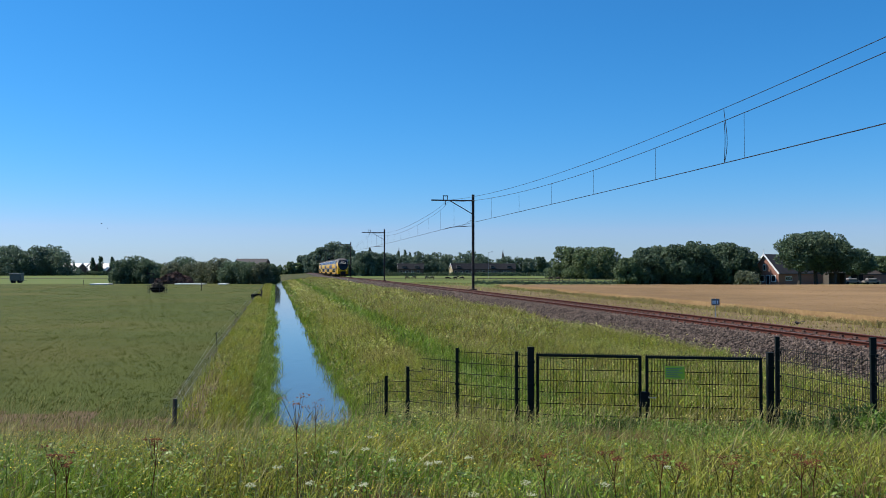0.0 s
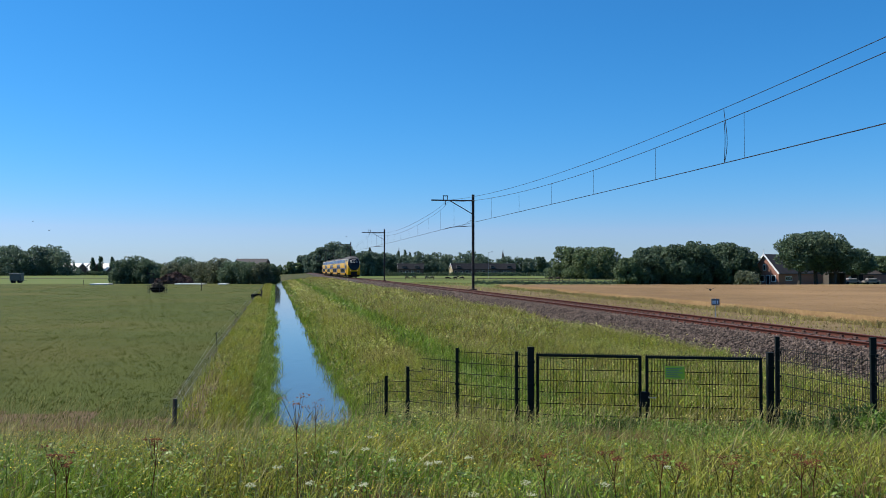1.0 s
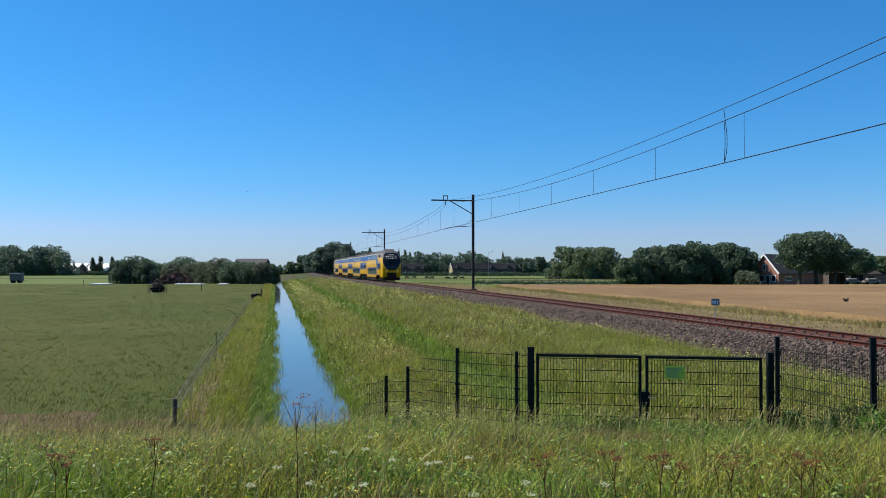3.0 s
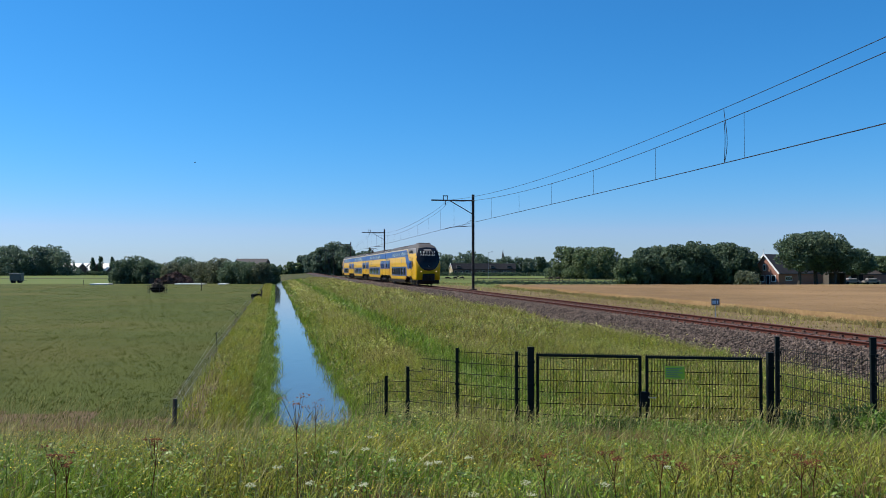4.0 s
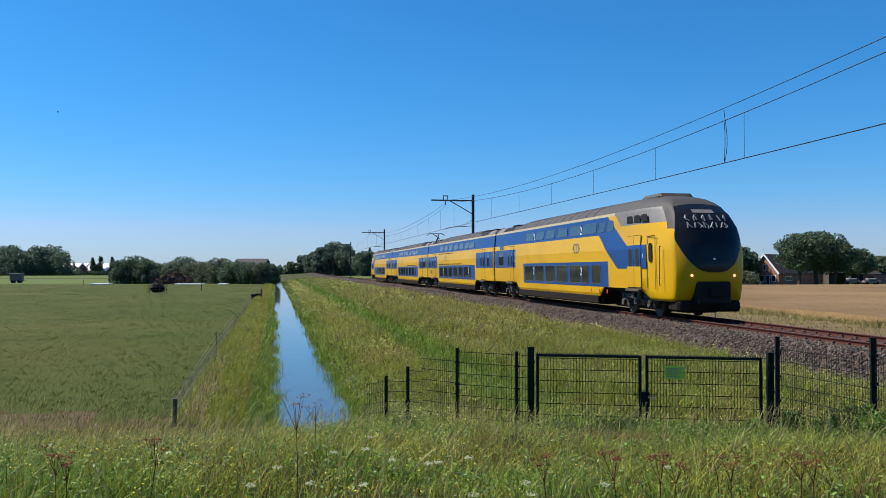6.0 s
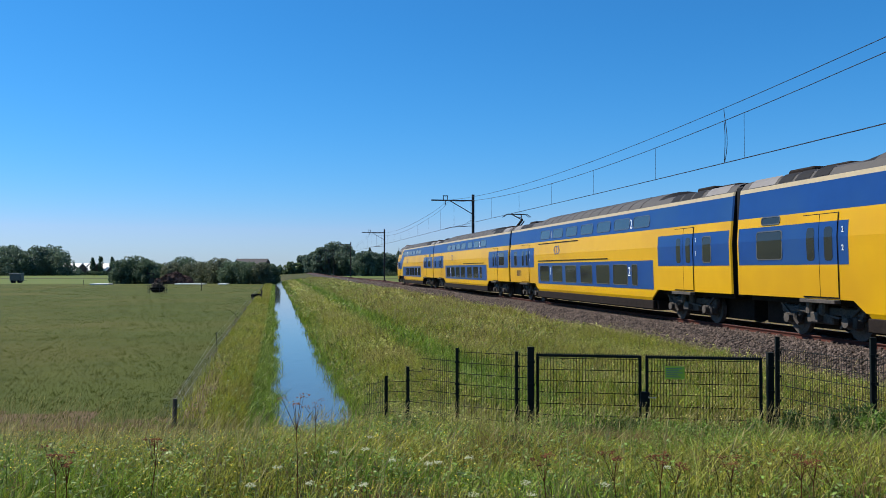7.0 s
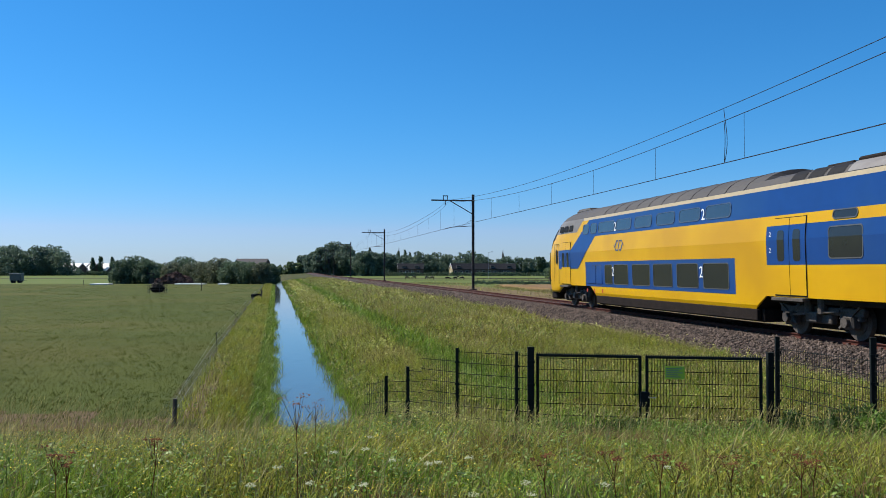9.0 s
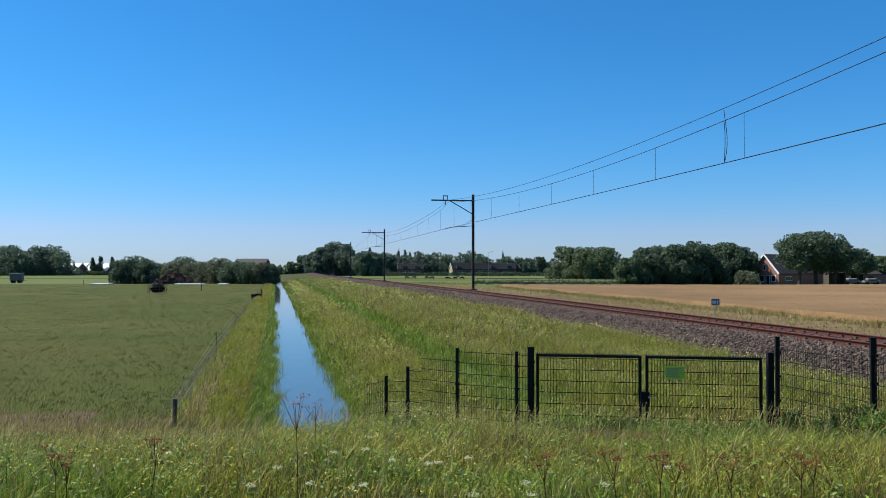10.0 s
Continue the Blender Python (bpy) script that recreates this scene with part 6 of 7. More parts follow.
        straw.append(blades(xy[iss], hh[iss] * 1.25, w * 0.7, 0.5, seed + 10))
        rest = ~isl & ~iss
        sets.append(blades(xy[rest], hh[rest], w, 0.55, seed + 20))
    for y0, y1, n, w, seed in ((18, 40, 26000, 0.010, 51), (40, 90, 22000, 0.022, 52), (90, 230, 16000, 0.06, 53)):
        y = g.uniform(y0, y1, n)
        x = ditch_x(y) - 1.15 - 2.2 * g.uniform(0, 1, n) ** 1.2
        keep = ((x - ditch_x(y)) > -2.6) | (y > 35) | (g.uniform(0, 1, n) < 0.22)
        x, y = x[keep], y[keep]
        xy = np.stack([x, y], -1)
        near = (x - ditch_x(y)) > -1.7
        rag = 0.14 + 0.50 * patchy(xy * np.array([0.3, 1.0]), 1.6, 61) * patchy(xy, 4.0, 62)
        lush.append(blades(xy[near], rag[near], w * 1.2, 0.8, seed))
        sets.append(blades(xy[~near], np.full((~near).sum(), 0.36), w, 0.55, seed + 5))
    tagged(raw_object("embankment_grass", *join(sets), M_BLADE), "rough yellow-green grass over the railway embankment", "grass", kind="stuff")
    tagged(raw_object("embankment_lush_grass", *join(lush), M_BLADE_LUSH), "fresh green grass along the ditch and lower slope", "grass", kind="stuff")
    # verge beyond the track and the wheat's edge
    for y0, y1, n, w, seed in ((16, 50, 24000, 0.015, 61), (50, 110, 16000, 0.034, 62), (110, 240, 9000, 0.08, 63)):
        y = g.uniform(y0, y1, n)
        q = g.uniform(0, 1, n)
        xy = np.stack([track_x(y) + 3.3 + (15.4 + 0.05 * y) * q, y], -1)
        pick = g.uniform(0, 1, n)
        clumps = patchy(xy, 0.8, 63)
        dry = pick < 0.10 + 0.5 * clamp((q - 0.62) / 0.38) * clumps
        dead = ~dry & (pick < 0.84)
        straw.append(blades(xy[dry], (0.10 + 0.42 * q[dry] ** 3) * (0.35 + 1.0 * clumps[dry]), w * 0.8, 0.6, seed))
        verge.append(blades(xy[dead], 0.06 + 0.16 * clumps[dead], w * 0.9, 0.8, seed + 7))
        dry = dry | dead
        sets2 = blades(xy[~dry], 0.12 + 0.16 * q[~dry], w, 0.55, seed + 5)
        ob = raw_object("verge_grass", *sets2, M_BLADE)
        tagged(ob, "low grass on the verge beyond the track", "grass", kind="stuff")
    tagged(raw_object("low_dry_verge", *join(verge), M_VERGE), "low brown sun-dried growth on the far verge", "dry grass", kind="stuff")
    tagged(raw_object("dry_grass", *join(straw), M_STRAW), "bleached dry grass stalks along the railway", "dry grass", kind="stuff")
    # withered patches on the bank, and taller dry grass at its foot towards the pasture
    sets = []
    for cx, cy, sx, sy, n in ((1.7, 11.6, 0.9, 0.5, 2200), (5.3, 10.2, 0.6, 0.5, 1200), (-4.2, 9.5, 0.9, 0.5, 900), (3.6, 8.0, 0.7, 0.4, 900), (-7.2, 17.9, 1.6, 0.5, 1500), (-4.0, 18.3, 0.9, 0.5, 900), (6.9, 9.6, 0.8, 0.4, 700), (2.2, 13.2, 1.1, 0.4, 900), (-1.0, 30.0, 0.8, 1.2, 500), (-3.6, 40.0, 0.7, 3.0, 700)):
        xy = g.normal(0, 1, (n, 2)) * np.array([sx, sy]) + np.array([cx, cy])
        sets.append(blades(xy, np.full(n, 0.24), 0.007 if cy < 20 else 0.018, 0.7, int(n + cy)))
    tagged(raw_object("withered_grass", *join(sets), M_WITHERED), "withered brown grass patches on the bank", "dry grass", kind="stuff")
    n = 2000
    xy = tufted(np.stack([g.uniform(-9.6, -3.0, n), g.normal(16.2, 0.6, n)], -1), 9, 0.07, 64)
    n = len(xy)
    tagged(raw_object("tall_dry_grass", *blades(xy, 0.22 + 0.34 * patchy(xy, 2.0, 65), 0.008, 0.6, 98), M_STRAW), "tall bleached grass between bank and pasture", "dry grass", kind="stuff")
    # short pasture tufts
    sets = []
    for y0, y1, n, w, h, seed in ((19, 45, 30000, 0.013, 0.06, 71), (45, 100, 16000, 0.034, 0.07, 72), (100, 190, 6000, 0.08, 0.08, 73)):
        y = g.uniform(y0, y1, n)
        right = ditch_x(y) - 3.5
        x = right - (right + 0.56 * y) * g.uniform(0, 1, n)
        xy = np.stack([x, y], -1)
        xy = xy[(x < right) & (x > -0.56 * y)]
        sets.append(blades(xy, np.full(len(xy), h), w, 0.9, seed, -0.01))
    tagged(raw_object("pasture_grass", *join(sets), M_PASTURE_BLADE), "short grazed olive-green pasture grass", "grass", kind="stuff")


def flecks(xy, z, size, seed, flat=0.4):
    """Small folded leaflets, seed husks and florets: one kite each, at the places given."""
    g = np.random.default_rng(seed)
    m = len(xy)
    c = np.concatenate([xy, z[:, None]], 1)
    a = g.normal(0, 1, (m, 3)) * np.array([1, 1, flat])
    a /= np.linalg.norm(a, axis=1, keepdims=True)
    b = np.cross(a, np.array([0, 0, 1.0]) + 0.6 * g.normal(0, 1, (m, 3)))
    b /= np.linalg.norm(b, axis=1, keepdims=True) + 1e-9
    k = size * g.uniform(0.5, 1.5, (m, 1))
    V = np.stack([c - a * k, c - b * k * 0.4, c + a * k, c + b * k * 0.4], 1).reshape(-1, 3)
    return V, np.arange(4 * m).reshape(m, 4)


def build_flecks():
    """Seed heads, bleached bits and small leaves that break up the grass."""
    g = np.random.default_rng(133)
    pale, brown, ochre, bright, near = [], [], [], [], []
    # near bank
    n = 90000
    y = np.sqrt(g.uniform(4.7**2, 18.0**2, n))
    xy = np.stack([in_view(y, g, n, 1.08), y], -1)
    xy = xy[off_track(xy) & off_water(xy)]
    low = np.where((xy[:, 0] < -2.6) & (xy[:, 1] > 13), 0.5, 1.0)
    z = ground_z(xy[:, 0], xy[:, 1]) + low * g.uniform(0.04, 0.36, len(xy)) * (0.6 + 0.6 * patchy(xy, 0.9, 1))
    v, r = patchy(xy, 0.8, 71), g.uniform(0, 1, len(xy))
    u = patchy(xy, 0.9, 14)
    is_brown = r < 0.06 + 0.18 * v + 0.12 * (xy[:, 0] > 1.0)
    is_ochre = ~is_brown & (r < 0.20 + 0.42 * u * (xy[:, 0] < 0.6))
    is_pale = ~is_brown & ~is_ochre & (r < 0.62)
    rest = ~is_brown & ~is_ochre & ~is_pale
    for store, k, size in ((brown, is_brown, 0.010), (ochre, is_ochre, 0.009), (near, is_pale, 0.009), (bright, rest, 0.009)):
        store.append(flecks(xy[k], z[k], size, len(store) + int(size * 1e4)))
    # embankment, coarser with distance
    for y0, y1, n, size, seed in ((14, 30, 52000, 0.020, 141), (30, 60, 36000, 0.040, 142), (60, 120, 18000, 0.085, 143), (120, 230, 8000, 0.16, 144)):
        y = g.uniform(y0, y1, n)
        t = g.uniform(0, 1, n)
        x = ditch_x(y) + 1.3 + (track_x(y) - 3.3 - ditch_x(y) - 1.3) * t
        xy = tufted(np.stack([x, y], -1), 7, size * 3.5, seed)
        xy = xy[(np.abs(xy[:, 0] / xy[:, 1]) < 0.56) & off_water(xy) & off_track(xy)]
        t = (xy[:, 0] - ditch_x(xy[:, 1])) / (track_x(xy[:, 1]) - ditch_x(xy[:, 1]))
        z = ground_z(xy[:, 0], xy[:, 1]) + g.uniform(0.10, 0.44, len(xy)) * (0.5 + 0.8 * patchy(xy, 2.2, 17))
        r, v = g.uniform(0, 1, len(xy)), patchy(xy * np.array([1.0, 0.5]), 0.5, 73)
        # the fresh strip along the slope stays clear of seed heads
        t = (xy[:, 0] - ditch_x(xy[:, 1]) - 1.12) / (track_x(xy[:, 1]) - 3.2 - ditch_x(xy[:, 1]) - 1.12)
        band = clamp(1.35 - np.abs(t - 0.36) / 0.08) * clamp((xy[:, 1] - 22) / 10)
        keep = r * 0.999 < 1 - 0.9 * band
        xy, z, t, v = xy[keep], z[keep], t[keep], v[keep]
        r = g.uniform(0, 1, len(xy))
        is_brown = r < 0.03 + 0.12 * v * (t > 0.4) + 0.45 * np.exp(-((xy[:, 0] + 2.6) / 0.9) ** 2 - ((xy[:, 1] - 40.0) / 4.0) ** 2)
        is_pale = ~is_brown & (r < 0.28 + 0.42 * v + 0.3 * clamp((t - 0.5) / 0.4) + 0.45 * ((t > 0.08) & (t < 0.27)))
        rest = ~is_brown & ~is_pale
        brown.append(flecks(xy[is_brown], z[is_brown], size, seed))
        pale.append(flecks(xy[is_pale], z[is_pale], size, seed + 1))
        bright.append(flecks(xy[rest], z[rest], size, seed + 2))
    # rough dry tops beside the pasture and along the ditch
    n = 16000
    y = np.sqrt(g.uniform(18.5**2, 80.0**2, n))
    xy = np.stack([ditch_x(y) - 1.2 - 2.0 * g.uniform(0, 1, n), y], -1)
    z = ground_z(xy[:, 0], xy[:, 1]) + g.uniform(0.08, 0.34, n)
    k = g.uniform(0, 1, n) < 0.4
    pale.append(flecks(xy[k], z[k], 0.030, 151))
    bright.append(flecks(xy[~k], z[~k], 0.032, 152))
    for name, store, mat, label in (("bank_seed_heads", near, M_HEAD_NEAR, "small yellowish seed heads over the near bank"), ("seed_heads", pale, M_HEAD, "pale green-yellow grass seed heads over the embankment"), ("brown_seed_heads", brown, M_WITHERED, "brown withered seed heads among the grass"),
                                    ("ragwort_flowers", ochre, M_OCHRE, "dull yellow small flower heads in drifts"), ("small_leaves", bright, M_WEED, "small fresh green leaves between the grass blades")):
        tagged(raw_object(name, *join(store), mat), label, "wild plants", kind="stuff")
    # ears over the wheat
    ears, edge = [], []
    for y0, y1, n, w, seed in ((22, 60, 11000, 0.022, 161), (60, 110, 8000, 0.05, 162), (110, 166, 4000, 0.09, 163)):
        y = g.uniform(y0, y1, n)
        x0 = track_x(y) + 18.7 + 0.05 * y
        x = x0 + (0.56 * y - x0) * g.uniform(0, 1, n)
        keep = x > x0
        xy = np.stack([x[keep], y[keep]], -1)
        V, F = blades(xy, np.full(len(xy), 0.03 + 0.5 * w), w, 1.3, seed)
        V = V.reshape(-1, 5, 3)
        V[..., 2] += (-1.15 - V[:, :1, 2])
        ears.append((V.reshape(-1, 3), F))
    # ragged standing edge of the crop, stalk by stalk
    for y0, y1, n, w, seed in ((18, 50, 9000, 0.013, 166), (50, 110, 9000, 0.028, 167), (110, 166, 5000, 0.06, 168)):
        y = g.uniform(y0, y1, n)
        xy = np.stack([track_x(y) + 18.5 + 0.05 * y - np.abs(g.normal(0, 0.45, n)) + 0.1, y], -1)
        edge.append(blades(xy, 0.22 + 0.42 * patchy(xy, 1.1, 169), w, 0.5, seed))
    tagged(raw_object("wheat_edge", *join(edge), M_STRAW), "ragged pale standing stalks along the crop's edge", "wheat", kind="stuff")
    tagged(raw_object("wheat_ears", *join(ears), M_EAR), "golden nodding wheat ears over the crop", "wheat", kind="stuff")
    # droppings, clods and ranker tufts on the grazed field
    sets = []
    for y0, y1, n, w, seed in ((19, 45, 2600, 0.016, 171), (45, 110, 2200, 0.042, 172), (110, 190, 900, 0.10, 173)):
        y = g.uniform(y0, y1, n)
        right = ditch_x(y) - 3.6
        x = right - (right + 0.56 * y) * g.uniform(0, 1, n)
        xy = np.stack([x, y], -1)
        xy = tufted(xy[(x < right) & (x > -0.56 * y)], 8, w * 4, seed)
        sets.append(blades(xy, np.full(len(xy), 0.10), w, 0.8, seed, -0.01))
    tagged(raw_object("pasture_tufts", *join(sets), M_PASTURE_TUFT), "ranker dark tufts left standing in the pasture", "grass", kind="stuff")


M_VERGE = material("verge_blade", (0.215, 0.150, 0.075), (0.150, 0.120, 0.050), 0.4, 3.0, 0.8, third=(0.15, 0.135, 0.045), big=0.3, island=0.45, through_light=0.2, spec=0.05)
M_HEAD_NEAR = material("bank_seed_head", (0.215, 0.205, 0.050), (0.165, 0.175, 0.036), 0.5, 3.0, 0.75, third=(0.25, 0.205, 0.085), big=0.5, island=0.65, through_light=0.25, spec=0.1)
M_HEAD = material("seed_head", (0.420, 0.415, 0.125), (0.330, 0.345, 0.085), 0.5, 3.0, 0.7, third=(0.36, 0.31, 0.13), big=0.3, island=0.55, through_light=0.3, spec=0.15)
M_OCHRE = material("dull_yellow_flower", (0.52, 0.41, 0.030), (0.38, 0.31, 0.030), 0.8, 5.0, 0.7, island=0.5, through_light=0.2, spec=0.1)
M_EAR = material("wheat_ear", (0.265, 0.178, 0.086), (0.215, 0.140, 0.064), 0.06, 0.8, 0.8, island=0.35, through_light=0.2, spec=0.15)
M_PASTURE_TUFT = material("pasture_tuft", (0.060, 0.088, 0.014), (0.090, 0.100, 0.024), 0.3, 2.0, 0.8, island=0.5, through_light=0.3, spec=0.05)
M_WITHERED = material("withered_blade", (0.20, 0.115, 0.055), (0.13, 0.085, 0.04), 0.6, 3.0, 0.7, island=0.5, through_light=0.25, spec=0.1)
M_PASTURE_BLADE = material("pasture_blade", (0.084, 0.104, 0.018), (0.064, 0.082, 0.014), 0.3, 2.0, 0.8, third=(0.110, 0.108, 0.030), big=0.09, island=0.40, through_light=0.3, spec=0.05)


def build_stalks():
    """Flowering grass stalks with drooping heads over the near bank."""
    g = np.random.default_rng(77)
    n = 7000
    y = np.sqrt(g.uniform(5.0**2, 20.0**2, n))
    xy = np.stack([in_view(y, g, n, 1.1), y], -1)
    v = patchy(xy, 0.8, 9)
    edge = np.abs(xy[:, 1] - (17.5 - 0.45 * xy[:, 0] * 0)) < 2.5
    keep = off_track(xy) & off_water(xy) & (g.uniform(0, 1, n) < 0.25 + 0.5 * v + 0.2 * edge)
    xy = xy[keep]
    n = len(xy)
    z = ground_z(xy[:, 0], xy[:, 1])
    h = g.uniform(0.34, 0.62, n)
    lx, ly = g.normal(0.10, 0.10, n), g.normal(0, 0.08, n)
    ang = g.uniform(0, 2 * np.pi, n)
    ux, uy = np.cos(ang), np.sin(ang)
    def p(t, s, w):
        return np.stack([xy[:, 0] + lx * t * t + s * ux * w, xy[:, 1] + ly * t * t + s * uy * w, z + h * t], -1)
    V = np.stack([p(0, -1, 0.0018), p(0, 1, 0.0018), p(0.8, 1, 0.0014), p(0.8, -1, 0.0014), p(0.78, 0, 0), p(0.88, 1, 0.0045), p(1.02, 0, 0), p(0.88, -1, 0.0045)], 1).reshape(-1, 3)
    F = (np.array([(0, 1, 2, 3), (4, 5, 6, 7)])[None] + 8 * np.arange(n)[:, None, None]).reshape(-1, 4)
    tagged(raw_object("grass_stalks", V, F, M_STRAW), "pale flowering grass stalks with seed heads", "grass stalks", kind="stuff")


def build_herb(name, label, x, y, tall, heads, spread, mat, seed, dot=0.008, per=34, cat="herb"):
    """A branching herb with flat heads of small florets."""
    g = random.Random(seed)
    ob = tagged(empty(name, pose(x, y, float(ground_z(x, y)) - 0.02)), label, cat)
    bm = bmesh.new()
    top = (g.uniform(-0.05, 0.08), g.uniform(-0.04, 0.04), tall * 0.72)
    rod(bm, (0, 0, 0), top, 0.0035, 0.0025, 5)
    tips = []
    for i in range(heads):
        a = i * 2.4 + g.uniform(-0.3, 0.3)
        r = spread * (0.25 + 0.75 * (i / max(1, heads - 1))) if heads > 1 else 0.0
        tip = (top[0] + r * math.cos(a), top[1] + r * math.sin(a), tall * g.uniform(0.86, 1.0))
        rod(bm, top, tip, 0.002, 0.0014, 4)
        tips.append(tip)
    part("stem", bm, M_SEED if mat is M_SEED else M_BLADE_LUSH, ob)
    r = spread * 0.42 if heads > 1 else spread
    pts = np.array([(t[0] + r * math.sqrt(g.random()) * math.cos(q), t[1] + r * math.sqrt(g.random()) * math.sin(q), t[2] + g.uniform(-0.006, 0.012)) for t in tips for q in [g.uniform(0, 6.28) for _ in range(per)]])
    base = np.array([(1, 0, 0.1), (0, 1, 0), (-1, 0, 0.1), (0, -1, 0), (0, 0, 0.7)]) * dot
    V = (pts[:, None] + base[None]).reshape(-1, 3)
    F = (np.array([(0, 1, 4), (1, 2, 4), (2, 3, 4), (3, 0, 4)])[None] + 5 * np.arange(len(pts))[:, None, None]).reshape(-1, 3)
    raw_object("flower_head", V, F, mat, ob)["kind"] = "stuff"
    return ob


def from_px(px, py, tall):
    """Plan place on the near bank where a herb of that height shows its top on the bearing px, py."""
    for d in np.arange(4.8, 24, 0.05):
        x = (px - 784) / 1500.0 * d
        if EYE - (py - 477.6) / 1500.0 * d <= float(ground_z(x, d)) + tall:
            return x, d
    return (px - 784) / 1500.0 * 20, 20.0


def build_herbs():
    rs = random.Random(5)
    white = [(760, 797), (655, 775), (640, 755), (835, 795), (945, 868), (920, 877), (1165, 806), (840, 870), (650, 860), (444, 877), (486, 803), (590, 782), (690, 790), (1075, 870), (560, 850), (738, 795)]
    for i, (px, py) in enumerate(white):
        x, y = from_px(px, py, 0.46)
        build_herb("yarrow", "white flat-headed umbel flowering among the grass", x, y, 0.44, 1, 0.030, M_UMBEL, i, 0.005, 44, "wild flower")
    brown = [(1415, 806, 0.16), (1165, 836, 0.10), (1180, 868, 0.12), (1100, 870, 0.09), (1290, 845, 0.10), (1440, 850, 0.10), (260, 775, 0.08), (105, 790, 0.09), (120, 850, 0.06), (975, 848, 0.08)]
    for i, (px, py, sp) in enumerate(brown):
        x, y = from_px(px, py, 0.6)
        build_herb("dock", "rust-brown seeding dock plant among the grass", x, y, 0.62, 5, sp * 0.75, M_SEED, 40 + i, 0.007, 14, "wild plant")
    for i, (px, py, tall) in enumerate(((530, 698, 0.8), (557, 704, 0.7), (1530, 545, 1.0))):
        x, y = from_px(px, py, tall) if py > 600 else (at_px(px - 784, 33.0))
        build_herb("hogweed", "tall dry branching umbel standing over the grass", x, y, tall, 5, 0.10, M_SEED, 80 + i, 0.007, 10, "wild plant")
    # small yellow flowers in drifts
    g = np.random.default_rng(15)
    n = 5200
    y = np.sqrt(g.uniform(5.0**2, 17.0**2, n))
    xy = np.stack([in_view(y, g, n), y], -1)
    v = patchy(xy, 0.8, 14)
    keep = off_track(xy) & off_water(xy) & (g.uniform(0, 1, n) < np.where(xy[:, 0] < 0.2, 0.15 + 0.8 * v, 0.10 * v))
    xy = xy[keep]
    z = ground_z(xy[:, 0], xy[:, 1]) + g.uniform(0.22, 0.40, len(xy))
    base = np.array([(1, 0, 0.1), (0, 1, 0), (-1, 0, 0.1), (0, -1, 0), (0, 0, 0.7)]) * 0.0065
    V = (np.stack([xy[:, 0], xy[:, 1], z], -1)[:, None] + base[None] * g.uniform(0.6, 1.4, (len(xy), 1, 1))).reshape(-1, 3)
    F = (np.array([(0, 1, 4), (1, 2, 4), (2, 3, 4), (3, 0, 4)])[None] + 5 * np.arange(len(xy))[:, None, None]).reshape(-1, 3)
    tagged(raw_object("yellow_flowers", V, F, M_YELLOW_FLOWER), "small yellow wild flowers scattered in the grass", "wild flowers", kind="stuff")
    # thin reeds in the water
    n = 260
    y = g.uniform(20.5, 60, n)
    side = g.choice([-1, 1], n)
    xy = np.stack([ditch_x(y) + side * g.uniform(0.75, 1.15, n), y], -1)
    # sedge tufts leaning over the waterline
    n = 3600
    y = 19.2 + 60 * g.uniform(0, 1, n) ** 1.6
    edge = np.stack([ditch_x(y) + g.choice([-1, -1, 1], n) * g.uniform(0.92, 1.22, n), y], -1)
    xy = np.concatenate([xy, tufted(edge, 24, 0.10, 66)])
    n = len(xy)
    V, F = blades(xy, 0.22 + 0.36 * patchy(xy, 1.3, 67), 0.010 + 0.0002 * xy[:, 1], 0.8, 8, 0.0)
    V = V.reshape(-1, 5, 3)
    V[..., 2] += (WATER - 0.1 - V[:, :1, 2])
    tagged(raw_object("reeds", V.reshape(-1, 3), F, M_BLADE_LUSH), "thin reeds standing at the ditch's edges", "reeds", kind="stuff")


def build_leafy():
    """Low broad-leaved weeds between the grass, as clumps of small leaves."""
    g = np.random.default_rng(91)
    parts = []
    for y0, y1, n, size, per in ((5.0, 17.0, 2400, 0.017, 16), (15.0, 40.0, 2600, 0.036, 12)):
        y = np.sqrt(g.uniform(y0**2, y1**2, n))
        xy = np.stack([in_view(y, g, n, 1.08), y], -1)
        keep = off_track(xy, -3.6, 60) & off_water(xy) & (patchy(xy, 0.7, 23) > 0.42) & (xy[:, 0] - ditch_x(xy[:, 1]) > -2.5)
        keep |= (xy[:, 1] < 16) & (xy[:, 0] - ditch_x(xy[:, 1]) <= -2.5)
        xy = xy[keep]
        z = ground_z(xy[:, 0], xy[:, 1])
        c = np.concatenate([xy, z[:, None]], 1).repeat(per, 0)
        m = len(c)
        c = c + g.normal(0, 1, (m, 3)) * np.array([3.2, 3.2, 0.0]) * size
        c[:, 2] += g.uniform(0.04, 0.34, m)
        a = g.normal(0, 1, (m, 3)) * np.array([1, 1, 0.35])
        a /= np.linalg.norm(a, axis=1, keepdims=True)
        b = np.cross(a, np.array([0, 0, 1.0]) + 0.5 * g.normal(0, 1, (m, 3)))
        b /= np.linalg.norm(b, axis=1, keepdims=True)
        s = size * g.uniform(0.6, 1.4, (m, 1))
        V = np.stack([c - a * s, c - b * s * 0.45, c + a * s, c + b * s * 0.45], 1).reshape(-1, 3)
        parts.append((V, np.arange(4 * m).reshape(m, 4)))
    tagged(raw_object("broad_leaved_weeds", *join(parts), M_WEED), "low broad-leaved green weeds among the grass", "weeds", kind="stuff")


